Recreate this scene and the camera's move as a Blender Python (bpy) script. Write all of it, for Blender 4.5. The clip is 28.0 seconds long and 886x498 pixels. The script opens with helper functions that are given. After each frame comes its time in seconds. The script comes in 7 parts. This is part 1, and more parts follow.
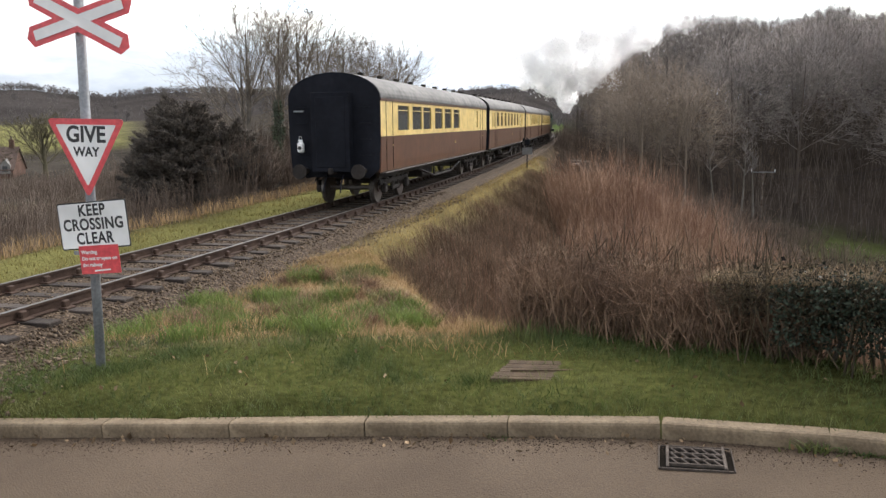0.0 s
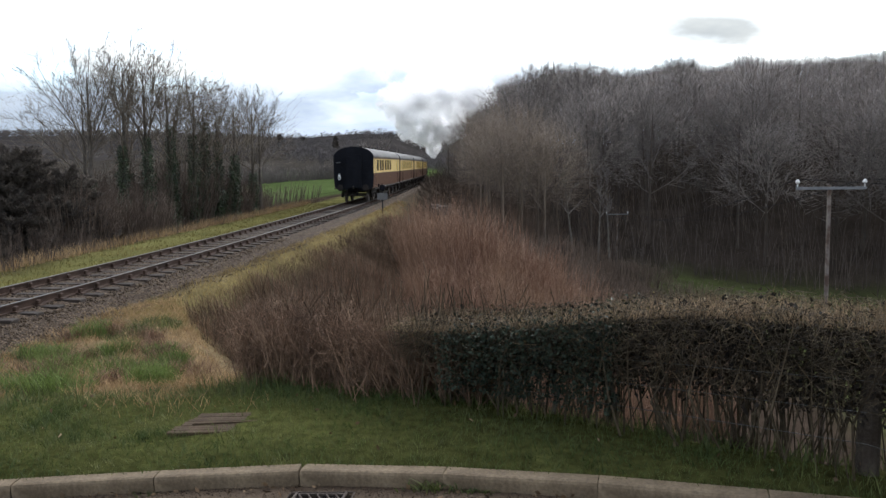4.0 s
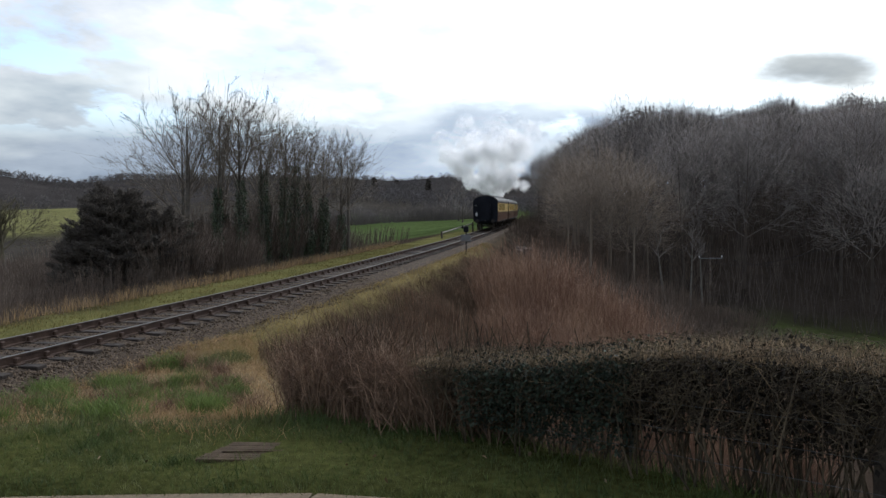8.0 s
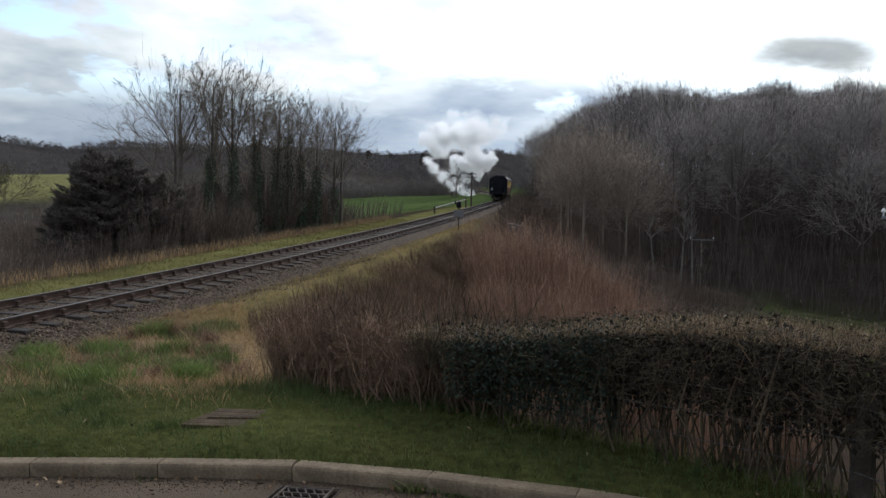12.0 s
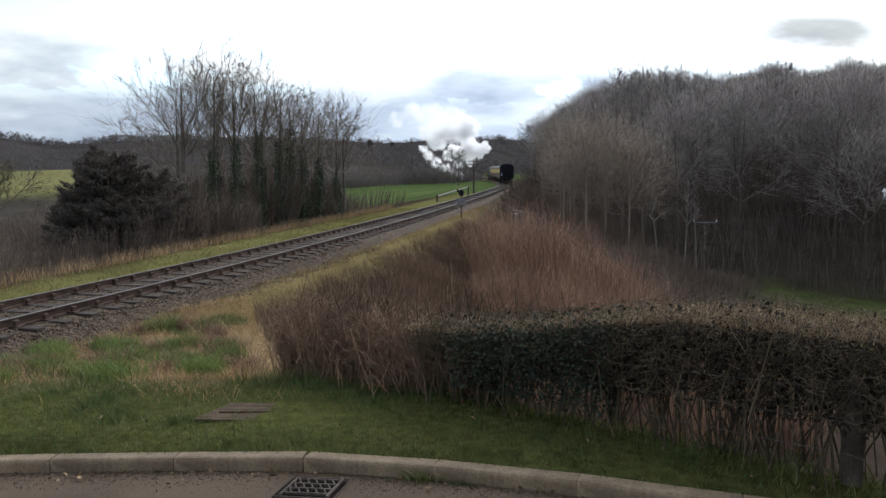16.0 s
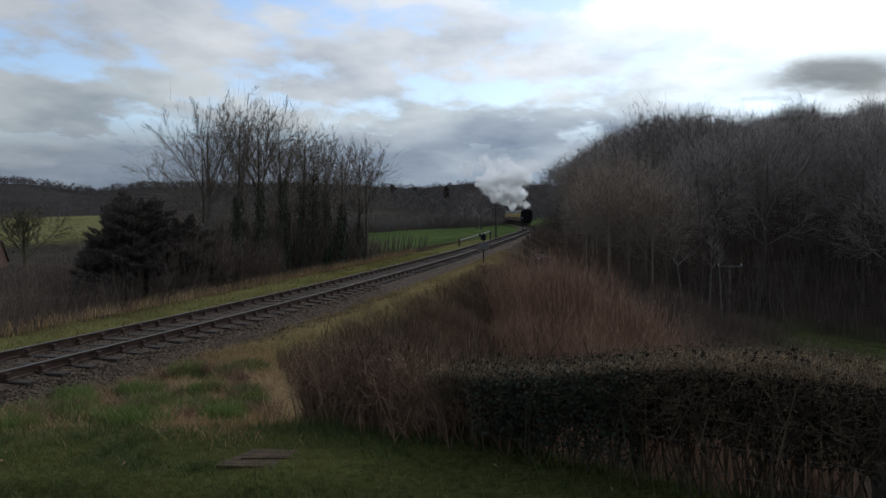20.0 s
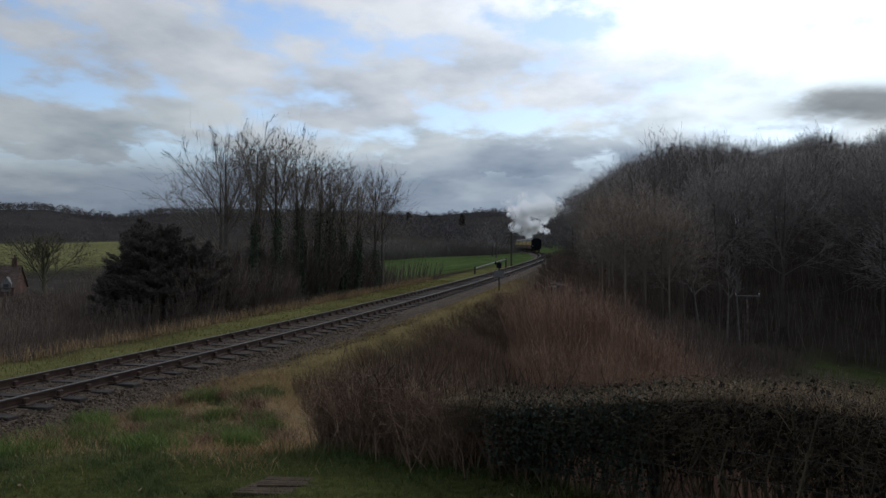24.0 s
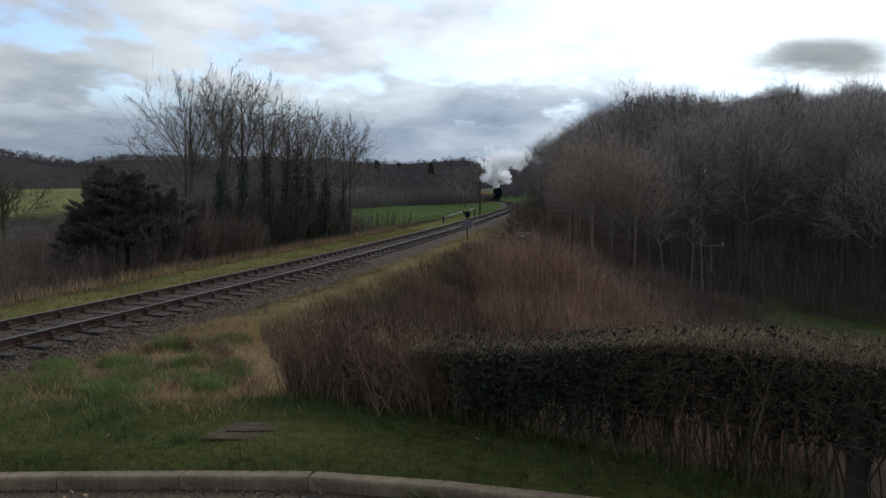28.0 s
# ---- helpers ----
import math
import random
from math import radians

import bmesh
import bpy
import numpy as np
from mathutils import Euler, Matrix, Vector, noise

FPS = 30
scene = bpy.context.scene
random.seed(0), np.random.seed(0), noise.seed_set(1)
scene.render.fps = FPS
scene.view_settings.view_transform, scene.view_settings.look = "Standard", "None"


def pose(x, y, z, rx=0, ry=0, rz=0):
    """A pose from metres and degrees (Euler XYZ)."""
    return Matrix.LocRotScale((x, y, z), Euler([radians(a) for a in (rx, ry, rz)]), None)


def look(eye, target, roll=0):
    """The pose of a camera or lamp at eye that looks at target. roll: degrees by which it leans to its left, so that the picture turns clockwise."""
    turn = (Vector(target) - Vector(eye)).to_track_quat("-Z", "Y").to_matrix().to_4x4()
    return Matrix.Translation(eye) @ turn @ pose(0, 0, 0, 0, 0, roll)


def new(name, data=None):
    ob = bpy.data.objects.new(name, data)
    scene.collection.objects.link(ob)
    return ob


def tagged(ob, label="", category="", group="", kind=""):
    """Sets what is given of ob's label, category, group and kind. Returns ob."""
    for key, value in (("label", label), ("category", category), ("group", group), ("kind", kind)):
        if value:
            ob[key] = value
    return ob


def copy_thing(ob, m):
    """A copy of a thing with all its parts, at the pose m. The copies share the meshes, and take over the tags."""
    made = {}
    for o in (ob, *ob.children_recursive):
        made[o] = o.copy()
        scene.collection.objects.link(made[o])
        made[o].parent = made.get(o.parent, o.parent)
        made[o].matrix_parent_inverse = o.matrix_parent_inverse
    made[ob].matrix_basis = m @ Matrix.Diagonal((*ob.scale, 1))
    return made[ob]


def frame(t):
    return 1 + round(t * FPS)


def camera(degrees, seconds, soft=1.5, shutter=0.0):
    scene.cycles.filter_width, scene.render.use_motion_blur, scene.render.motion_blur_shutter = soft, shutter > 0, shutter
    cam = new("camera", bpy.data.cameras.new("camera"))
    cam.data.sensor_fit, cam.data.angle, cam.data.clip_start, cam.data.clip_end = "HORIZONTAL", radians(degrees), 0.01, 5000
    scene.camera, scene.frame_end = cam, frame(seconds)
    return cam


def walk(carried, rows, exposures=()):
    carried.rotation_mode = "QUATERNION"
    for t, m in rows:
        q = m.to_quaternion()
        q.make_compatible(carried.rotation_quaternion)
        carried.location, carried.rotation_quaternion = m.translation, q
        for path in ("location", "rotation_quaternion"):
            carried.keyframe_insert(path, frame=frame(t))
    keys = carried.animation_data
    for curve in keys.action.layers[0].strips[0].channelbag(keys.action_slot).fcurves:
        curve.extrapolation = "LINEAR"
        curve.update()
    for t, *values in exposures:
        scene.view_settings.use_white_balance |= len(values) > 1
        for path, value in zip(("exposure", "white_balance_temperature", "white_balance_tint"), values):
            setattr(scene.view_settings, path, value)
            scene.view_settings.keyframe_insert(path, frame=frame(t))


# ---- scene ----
cam = camera(57.2, 28.0, soft=1.45)
EXPOSURES = [(0, 0.36, 6900, 12), (1, 0.24, 6600, 11), (2, 0.17, 6500, 10), (3, -0.35, 6350, 10), (5.5, 0.17, 6300, 10), (6, 0.17, 6250, 10), (7, -0.3, 6200, 10), (8, -0.68, 6150, 9), (9, -0.87, 6150, 9), (11, -0.85, 6150, 9), (14.5, -0.27, 6250, 10), (17, -0.33, 6250, 10), (18, -0.55, 6200, 10), (18.5, -0.95, 6150, 9), (19, -1.28, 6120, 9), (20, -1.46, 6050, 9), (24, -1.55, 6000, 9), (25, -1.58, 5950, 9), (26.5, -1.58, 6000, 9), (28, -1.13, 6050, 9)]
PATH = [
    (0, (0.694, 0.023, 1.739), (0.086, 1.908, 1.459), -0.4),
    (0.5, (0.959, 0.139, 1.735), (0.354, 2.032, 1.509), -1.0),
    (1, (1.226, 0.157, 1.739), (0.604, 2.047, 1.535), -1.2),
    (1.5, (1.458, 0.073, 1.808), (0.783, 1.943, 1.592), 0.5),
    (2, (1.502, -0.016, 1.849), (1.019, 1.918, 1.684), 0.2),
    (2.5, (1.678, -0.038, 1.845), (1.256, 1.913, 1.716), -0.2),
    (3, (1.992, 0.007, 1.851), (1.648, 1.971, 1.698), -0.8),
    (3.5, (2.102, 0.159, 1.829), (1.767, 2.124, 1.663), -0.8),
    (5.5, (2.542, 0.122, 1.843), (2.234, 2.087, 1.637), 0.8),
    (6, (2.626, 0.155, 1.8), (2.306, 2.125, 1.671), 1.0),
    (6.5, (2.758, 0.215, 1.776), (2.434, 2.185, 1.664), 0.8),
    (7, (2.757, 0.235, 1.779), (2.331, 2.184, 1.641), -0.3),
    (7.5, (2.722, 0.193, 1.798), (2.228, 2.127, 1.68), -0.4),
    (8, (2.729, 0.158, 1.798), (2.181, 2.08, 1.727), -0.3),
    (8.5, (2.746, 0.123, 1.793), (2.063, 2.001, 1.714), -0.5),
    (9, (2.756, 0.137, 1.778), (2.032, 1.999, 1.681), -0.1),
    (9.5, (2.751, 0.137, 1.776), (2.046, 2.007, 1.704), -0.3),
    (10, (2.767, 0.137, 1.782), (2.057, 2.006, 1.722), -0.4),
    (10.5, (2.771, 0.129, 1.787), (2.15, 2.028, 1.726), -0.4),
    (11, (2.768, 0.148, 1.777), (2.169, 2.055, 1.705), 0.2),
    (11.5, (2.763, 0.152, 1.778), (2.194, 2.067, 1.677), 1.0),
    (12, (2.755, 0.163, 1.772), (2.226, 2.087, 1.641), 1.1),
    (12.5, (2.74, 0.166, 1.77), (2.222, 2.095, 1.666), 1.6),
    (14.5, (2.805, -0.005, 1.847), (2.252, 1.91, 1.681), -0.1),
    (15, (2.807, -0.002, 1.845), (2.264, 1.917, 1.7), 0.1),
    (15.5, (2.809, 0.003, 1.844), (2.265, 1.921, 1.694), 0.0),
    (16, (2.81, 0.016, 1.84), (2.273, 1.936, 1.678), -0.1),
    (16.5, (2.812, 0.004, 1.844), (2.256, 1.92, 1.697), 0.1),
    (17, (2.809, 0.009, 1.843), (2.256, 1.926, 1.706), 0.2),
    (17.5, (2.809, 0.005, 1.844), (2.265, 1.925, 1.704), 0.3),
    (18, (2.805, 0.002, 1.851), (2.27, 1.925, 1.74), 0.6),
    (18.5, (2.811, -0.009, 1.85), (2.264, 1.914, 1.791), 0.6),
    (19, (2.81, -0.004, 1.851), (2.255, 1.917, 1.796), 0.3),
    (19.5, (2.82, -0.008, 1.855), (2.248, 1.908, 1.814), -0.3),
    (20, (2.824, -0.008, 1.853), (2.233, 1.902, 1.8), -0.3),
    (20.5, (2.823, -0.018, 1.853), (2.215, 1.887, 1.82), -0.6),
    (21, (2.839, -0.02, 1.854), (2.214, 1.88, 1.837), -0.4),
    (21.5, (2.834, -0.021, 1.855), (2.243, 1.89, 1.845), -0.3),
    (23.5, (2.824, -0.042, 1.858), (2.217, 1.864, 1.863), -0.1),
    (24, (2.819, -0.04, 1.859), (2.192, 1.859, 1.874), 0.0),
    (24.5, (2.812, -0.03, 1.852), (2.16, 1.86, 1.878), 0.1),
    (25, (2.818, -0.04, 1.858), (2.148, 1.845, 1.897), 0.1),
    (25.5, (2.812, -0.025, 1.858), (2.145, 1.86, 1.9), 0.2),
    (26, (2.813, -0.021, 1.851), (2.162, 1.869, 1.888), 0.1),
    (26.5, (2.815, -0.031, 1.856), (2.168, 1.861, 1.891), 0.2),
    (27, (2.824, -0.028, 1.848), (2.209, 1.876, 1.851), 0.2),
    (27.5, (2.817, -0.003, 1.843), (2.283, 1.921, 1.732), 0.6),
    (28, (2.821, -0.034, 1.846), (2.269, 1.885, 1.736), 0.3),
]
walk(cam, [(t, look(eye, target, roll)) for t, eye, target, roll in PATH], EXPOSURES)

# ---- sky, sun and exposure ----
SUN_AZ, SUN_EL = 14.0, 40.0  # degrees clockwise from +y, degrees up
LENS_CLOUD = (0.157, 0.974, 0.165)  # the way to a dark lens-shaped cloud


def make_sky():
    world = bpy.data.worlds.new("sky")
    scene.world = world
    world.use_nodes = True
    nt = world.node_tree
    n, l = nt.nodes, nt.links
    back = n["Background"]
    sky = n.new("ShaderNodeTexSky")
    sky.sky_type, sky.sun_disc = "NISHITA", False
    sky.sun_elevation, sky.sun_rotation = radians(SUN_EL), radians(SUN_AZ)
    blue = n.new("ShaderNodeMix")
    blue.data_type, blue.blend_type = "RGBA", "MULTIPLY"
    blue.inputs["Factor"].default_value = 1.0
    blue.inputs[7].default_value = (0.25, 0.255, 0.265, 1)
    l.new(sky.outputs["Color"], blue.inputs[6])
    co = n.new("ShaderNodeTexCoord")
    xyz = n.new("ShaderNodeSeparateXYZ")
    l.new(co.outputs["Generated"], xyz.inputs["Vector"])
    lift = n.new("ShaderNodeMath")
    lift.operation = "ADD"
    lift.inputs[1].default_value = 0.2
    l.new(xyz.outputs["Z"], lift.inputs[0])
    flat = n.new("ShaderNodeVectorMath")
    flat.operation = "DIVIDE"
    l.new(co.outputs["Generated"], flat.inputs[0])
    l.new(lift.outputs["Value"], flat.inputs[1])
    def cloud_noise(scale, detail, rough, place, stretch):
        k = n.new("ShaderNodeTexNoise")
        k.inputs["Scale"].default_value, k.inputs["Detail"].default_value, k.inputs["Roughness"].default_value = scale, detail, rough
        move = n.new("ShaderNodeMapping")
        move.inputs["Location"].default_value, move.inputs["Scale"].default_value = place, stretch
        l.new(flat.outputs["Vector"], move.inputs["Vector"])
        l.new(move.outputs["Vector"], k.inputs["Vector"])
        return k

    def ranged(source, a, b, c, d):
        k = n.new("ShaderNodeMapRange")
        k.interpolation_type = "SMOOTHSTEP"
        for name, v in (("From Min", a), ("From Max", b), ("To Min", c), ("To Max", d)):
            k.inputs[name].default_value = v
        l.new(source, k.inputs["Value"])
        return k.outputs["Result"]

    clouds = cloud_noise(2.7, 9, 0.56, (3.4, 1.1, 0.0), (1.0, 0.8, 0.0))
    thick = cloud_noise(2.4, 9, 0.58, (-1.7, 5.2, 0.0), (1.0, 0.9, 0.0))
    layer = cloud_noise(0.8, 5, 0.5, (0.6, 2.3, 0.0), (1.0, 1.0, 0.0))
    # blue shows only between the higher clouds
    gaps = ranged(clouds.outputs["Fac"], 0.38, 0.53, 0.0, 1.0)
    shut = ranged(xyz.outputs["Z"], 0.085, 0.15, 1.0, 0.0)
    cover = n.new("ShaderNodeMath")
    cover.operation = "MAXIMUM"
    l.new(gaps, cover.inputs[0])
    l.new(shut, cover.inputs[1])
    shade = n.new("ShaderNodeValToRGB")
    e = shade.color_ramp.elements
    e[0].position, e[1].position = 0.36, 0.72
    e[0].color, e[1].color = (1.36, 1.36, 1.36, 1), (0.79, 0.85, 0.93, 1)
    l.new(thick.outputs["Fac"], shade.inputs["Fac"])
    # cloud glows round the hidden sun
    near = n.new("ShaderNodeVectorMath")
    near.operation = "DOT_PRODUCT"
    a, h = radians(SUN_AZ), radians(SUN_EL)
    near.inputs[1].default_value = (math.sin(a) * math.cos(h), math.cos(a) * math.cos(h), math.sin(h))
    l.new(co.outputs["Generated"], near.inputs[0])
    glow = n.new("ShaderNodeMapRange")
    glow.interpolation_type = "SMOOTHSTEP"
    glow.inputs["From Min"].default_value, glow.inputs["From Max"].default_value = 0.78, 1.0
    glow.inputs["To Min"].default_value, glow.inputs["To Max"].default_value = 0.0, 2.6
    l.new(near.outputs["Value"], glow.inputs["Value"])
    broad = n.new("ShaderNodeMapRange")
    broad.interpolation_type = "SMOOTHSTEP"
    broad.inputs["From Min"].default_value, broad.inputs["From Max"].default_value = 0.42, 0.92
    broad.inputs["To Min"].default_value, broad.inputs["To Max"].default_value = 0.82, 1.36
    l.new(near.outputs["Value"], broad.inputs["Value"])
    both = n.new("ShaderNodeMath")
    l.new(glow.outputs["Result"], both.inputs[0])
    l.new(broad.outputs["Result"], both.inputs[1])
    lit = n.new("ShaderNodeMix")
    lit.data_type, lit.blend_type = "RGBA", "MULTIPLY"
    lit.inputs["Factor"].default_value = 1.0
    l.new(shade.outputs["Color"], lit.inputs[6])
    l.new(both.outputs["Value"], lit.inputs[7])
    # a calm grey bank lies low, with a pale rim above it
    tilt = n.new("ShaderNodeMath")
    tilt.operation = "MULTIPLY_ADD"
    tilt.inputs[1].default_value = 0.30
    l.new(layer.outputs["Fac"], tilt.inputs[0])
    l.new(xyz.outputs["Z"], tilt.inputs[2])
    low = n.new("ShaderNodeValToRGB")
    e = low.color_ramp.elements
    e[0].position, e[1].position = 0.14, 0.34
    e[0].color, e[1].color = (0.54, 0.59, 0.65, 1), (1.0, 1.0, 1.0, 1)
    for at, c in ((0.18, (0.43, 0.49, 0.57, 1)), (0.235, (0.47, 0.53, 0.605, 1)), (0.295, (0.88, 0.92, 0.91, 1))):
        e.new(at).color = c
    l.new(tilt.outputs["Value"], low.inputs["Fac"])
    lit2 = n.new("ShaderNodeMix")
    lit2.data_type, lit2.blend_type = "RGBA", "MULTIPLY"
    lit2.inputs["Factor"].default_value = 1.0
    l.new(lit.outputs[2], lit2.inputs[6])
    l.new(low.outputs["Color"], lit2.inputs[7])
    # one dark lens of cloud hangs over the wood
    rel = n.new("ShaderNodeVectorMath")
    rel.operation = "SUBTRACT"
    rel.inputs[1].default_value = LENS_CLOUD
    l.new(co.outputs["Generated"], rel.inputs[0])
    size = n.new("ShaderNodeVectorMath")
    size.operation = "MULTIPLY"
    size.inputs[1].default_value = (13.0, 13.0, 50.0)
    l.new(rel.outputs["Vector"], size.inputs[0])
    far = n.new("ShaderNodeVectorMath")
    far.operation = "LENGTH"
    l.new(size.outputs["Vector"], far.inputs[0])
    ragged = n.new("ShaderNodeMath")
    ragged.operation = "MULTIPLY_ADD"
    ragged.inputs[1].default_value = 3.4
    l.new(thick.outputs["Fac"], ragged.inputs[0])
    l.new(far.outputs["Value"], ragged.inputs[2])
    lens = ranged(ragged.outputs["Value"], 1.8, 3.3, 0.26, 1.0)
    lit3 = n.new("ShaderNodeMix")
    lit3.data_type, lit3.blend_type = "RGBA", "MULTIPLY"
    lit3.inputs["Factor"].default_value = 1.0
    l.new(lit2.outputs[2], lit3.inputs[6])
    l.new(lens, lit3.inputs[7])
    mixed = n.new("ShaderNodeMix")
    mixed.data_type = "RGBA"
    solid_lens = ranged(ragged.outputs["Value"], 2.2, 3.2, 1.0, 0.0)
    shutter = n.new("ShaderNodeMath")
    shutter.operation = "MAXIMUM"
    l.new(cover.outputs["Value"], shutter.inputs[0])
    l.new(solid_lens, shutter.inputs[1])
    l.new(shutter.outputs["Value"], mixed.inputs["Factor"])
    l.new(blue.outputs[2], mixed.inputs[6])
    l.new(lit3.outputs[2], mixed.inputs[7])
    l.new(mixed.outputs[2], back.inputs["Color"])
    back.inputs["Strength"].default_value = 1.36


make_sky()
sun = new("sun", bpy.data.lights.new("sun", "SUN"))
sun.data.energy, sun.data.angle, sun.data.color = 1.7, radians(25), (1.0, 0.95, 0.88)
sun.matrix_basis = look((0, 0, 30), (-math.sin(radians(SUN_AZ)) * math.cos(radians(SUN_EL)), -math.cos(radians(SUN_AZ)) * math.cos(radians(SUN_EL)), 30 - math.sin(radians(SUN_EL))))

# ---- the track's line and the lie of the land, as functions that all things stand on ----
GAUGE = 1.505  # between the middles of the rail heads


def smooth(a, b, v):
    k = max(0.0, min(1.0, (v - a) / (b - a)))
    return k * k * (3 - 2 * k)


def track_x(y):
    k = min(y, 235.0)
    return -7.6 - 0.08 * k - 0.00036 * k * k + 0.9 * smooth(80.0, 160.0, k) - 0.000255 * max(0.0, k - 150.0) ** 2 - 0.293 * (y - k)


def track_dir(y):
    return Vector((track_x(y + 0.5) - track_x(y - 0.5), 1.0, 0.0)).normalized()


def rail_z(y):
    return -0.42 + 0.0152 * 6.0 * math.log1p(math.exp(min(60.0, (y - 18.0) / 6.0)))


KERB = ((-12.0, 3.1, -0.60), (-6.0, 3.93, -0.33), (-3.12, 4.32, -0.165), (-2.21, 4.45, -0.11), (-1.31, 4.588, -0.054), (-0.41, 4.707, 0.0), (0.5, 4.825, 0.047), (1.41, 4.79, 0.087), (2.31, 4.70, 0.115), (3.21, 4.61, 0.115), (4.2, 4.48, 0.12), (6.0, 4.15, 0.13), (14.0, 2.4, 0.15))


def kerb_at(x, k):
    for a, b in zip(KERB, KERB[1:]):
        if x <= b[0]:
            return a[k] + (b[k] - a[k]) * max(0.0, (x - a[0]) / (b[0] - a[0]))
    return KERB[-1][k]


def kerb_z(x):
    return kerb_at(x, 2)


def kerb_y(x):
    return kerb_at(x, 1)


def road_z(x, y):
    return max(-0.62, kerb_z(max(-9.0, min(x, 8.0)))) - 0.108 + 0.012 * max(-3.0, min(0, y - 4.7))


def hedge_y(x):
    return 7.45 - 0.5 * (x + 0.7)


WOOD_FOOT = ((130, 70), (40, 88), (25, 92), (5, 93), (0, 102), (-8, 125), (-16, 152), (-27, 192), (-36, 226), (-36, 246), (-18, 290), (60, 420), (200, 560))


def wood_depth(x, y):
    """Metres inside the wood's edge (negative outside)."""
    best, sign = 1e9, 1
    for (ax, ay), (bx, by) in zip(WOOD_FOOT, WOOD_FOOT[1:]):
        dx, dy = bx - ax, by - ay
        t = max(0.0, min(1.0, ((x - ax) * dx + (y - ay) * dy) / (dx * dx + dy * dy)))
        d = math.hypot(x - ax - t * dx, y - ay - t * dy)
        if d < best:
            best, sign = d, 1 if dx * (y - ay) - dy * (x - ax) < 0 else -1
    return best * sign


def bank_edge(y):
    return 2.75 + 0.56 * 0.5 * math.log1p(math.exp(min(60.0, (15.6 - max(7.0, y)) / 0.5)))


RIDGE = ((-180, 4), (-50, 6), (-45, 7), (-41, -1), (-39.9, -4), (-39, 0), (-37, 5), (-32.6, 10), (-27, 14), (-23, 11.5), (-19, 6), (-15, 10), (180, 10))


def ridge(az):
    """Rise of the far skyline by azimuth."""
    for (a, p), (b, q) in zip(RIDGE, RIDGE[1:]):
        if az <= b:
            return p + (q - p) * smooth(a, b, az)
    return 0.0


def land(x, y):
    """Height of the ground."""
    yy = max(-40.0, min(y, 420.0))
    u = x - track_x(yy)
    zr = rail_z(yy)
    r = math.hypot(x, y)
    bumps = 0.06 * noise.noise((x * 0.5, y * 0.5, 0)) + (0.03 + 0.05 * smooth(6.6, 8.5, y)) * noise.noise((x * 1.4, y * 1.4, 4)) + 0.06 * smooth(6.8, 8.2, y) * noise.noise((x * 2.8, y * 2.8, 9))
    if u > -1.0:
        verge = kerb_z(max(-7.0, min(x, 9.0))) * 0.9 + 0.015
        verge -= 0.035 * smooth(0.5, 0.05, y - kerb_y(x))
        k = smooth(6.0, 11.5, y - 0.25 * (x + 0.5)) if x < -0.5 else smooth(6.2, 11.5, y)
        z = verge * (1 - k) + (zr - 0.29) * k
        z = z * smooth(1.2, 3.2, u) + (zr - 0.40) * (1 - smooth(1.2, 3.2, u))
        d = max(0.0, min(u - bank_edge(yy), (y - hedge_y(x)) * 0.9))
        depth = 12.0 - 9.0 * smooth(85, 150, y)
        z -= depth * (1 - math.exp(-d / 17.0))
        h = wood_depth(x, y)
        if h > 0:
            z += 33 * (1 - math.exp(-h / 75.0)) * (1 - 0.7 * smooth(95, 240, h)) * (1 - 0.55 * smooth(110, 200, y - 0.3 * h))
    else:
        v = max(0.0, -u - 5.0)
        z = zr - 0.5 - 10.0 * (1 - math.exp(-v / 60.0)) * (1.0 - 0.5 * smooth(80, 300, y))
    if r > 150:
        off = x - track_x(min(yy, 260.0))
        side = smooth(0, 120, -off)
        aside = smooth(5.0, 40.0, abs(u))
        z += (0.042 * side + 0.01 * aside) * (min(r, 900.0) - 150)
        big = noise.noise((x * 0.0035 + 3.1, y * 0.0035, 1.7))
        z += big * 14 * smooth(150, 600, r) * aside
        if r > 400 and off < 0:
            z += ridge(math.degrees(math.atan2(x - 2.8, y))) * smooth(400, 800, r) * side
    if y < kerb_y(x) + 0.06:
        return road_z(x, y) - 0.35
    return z + bumps * (1 - smooth(2.4, 1.6, u) if u > 0 else 1) * smooth(0.0, 0.8, y - kerb_y(x))


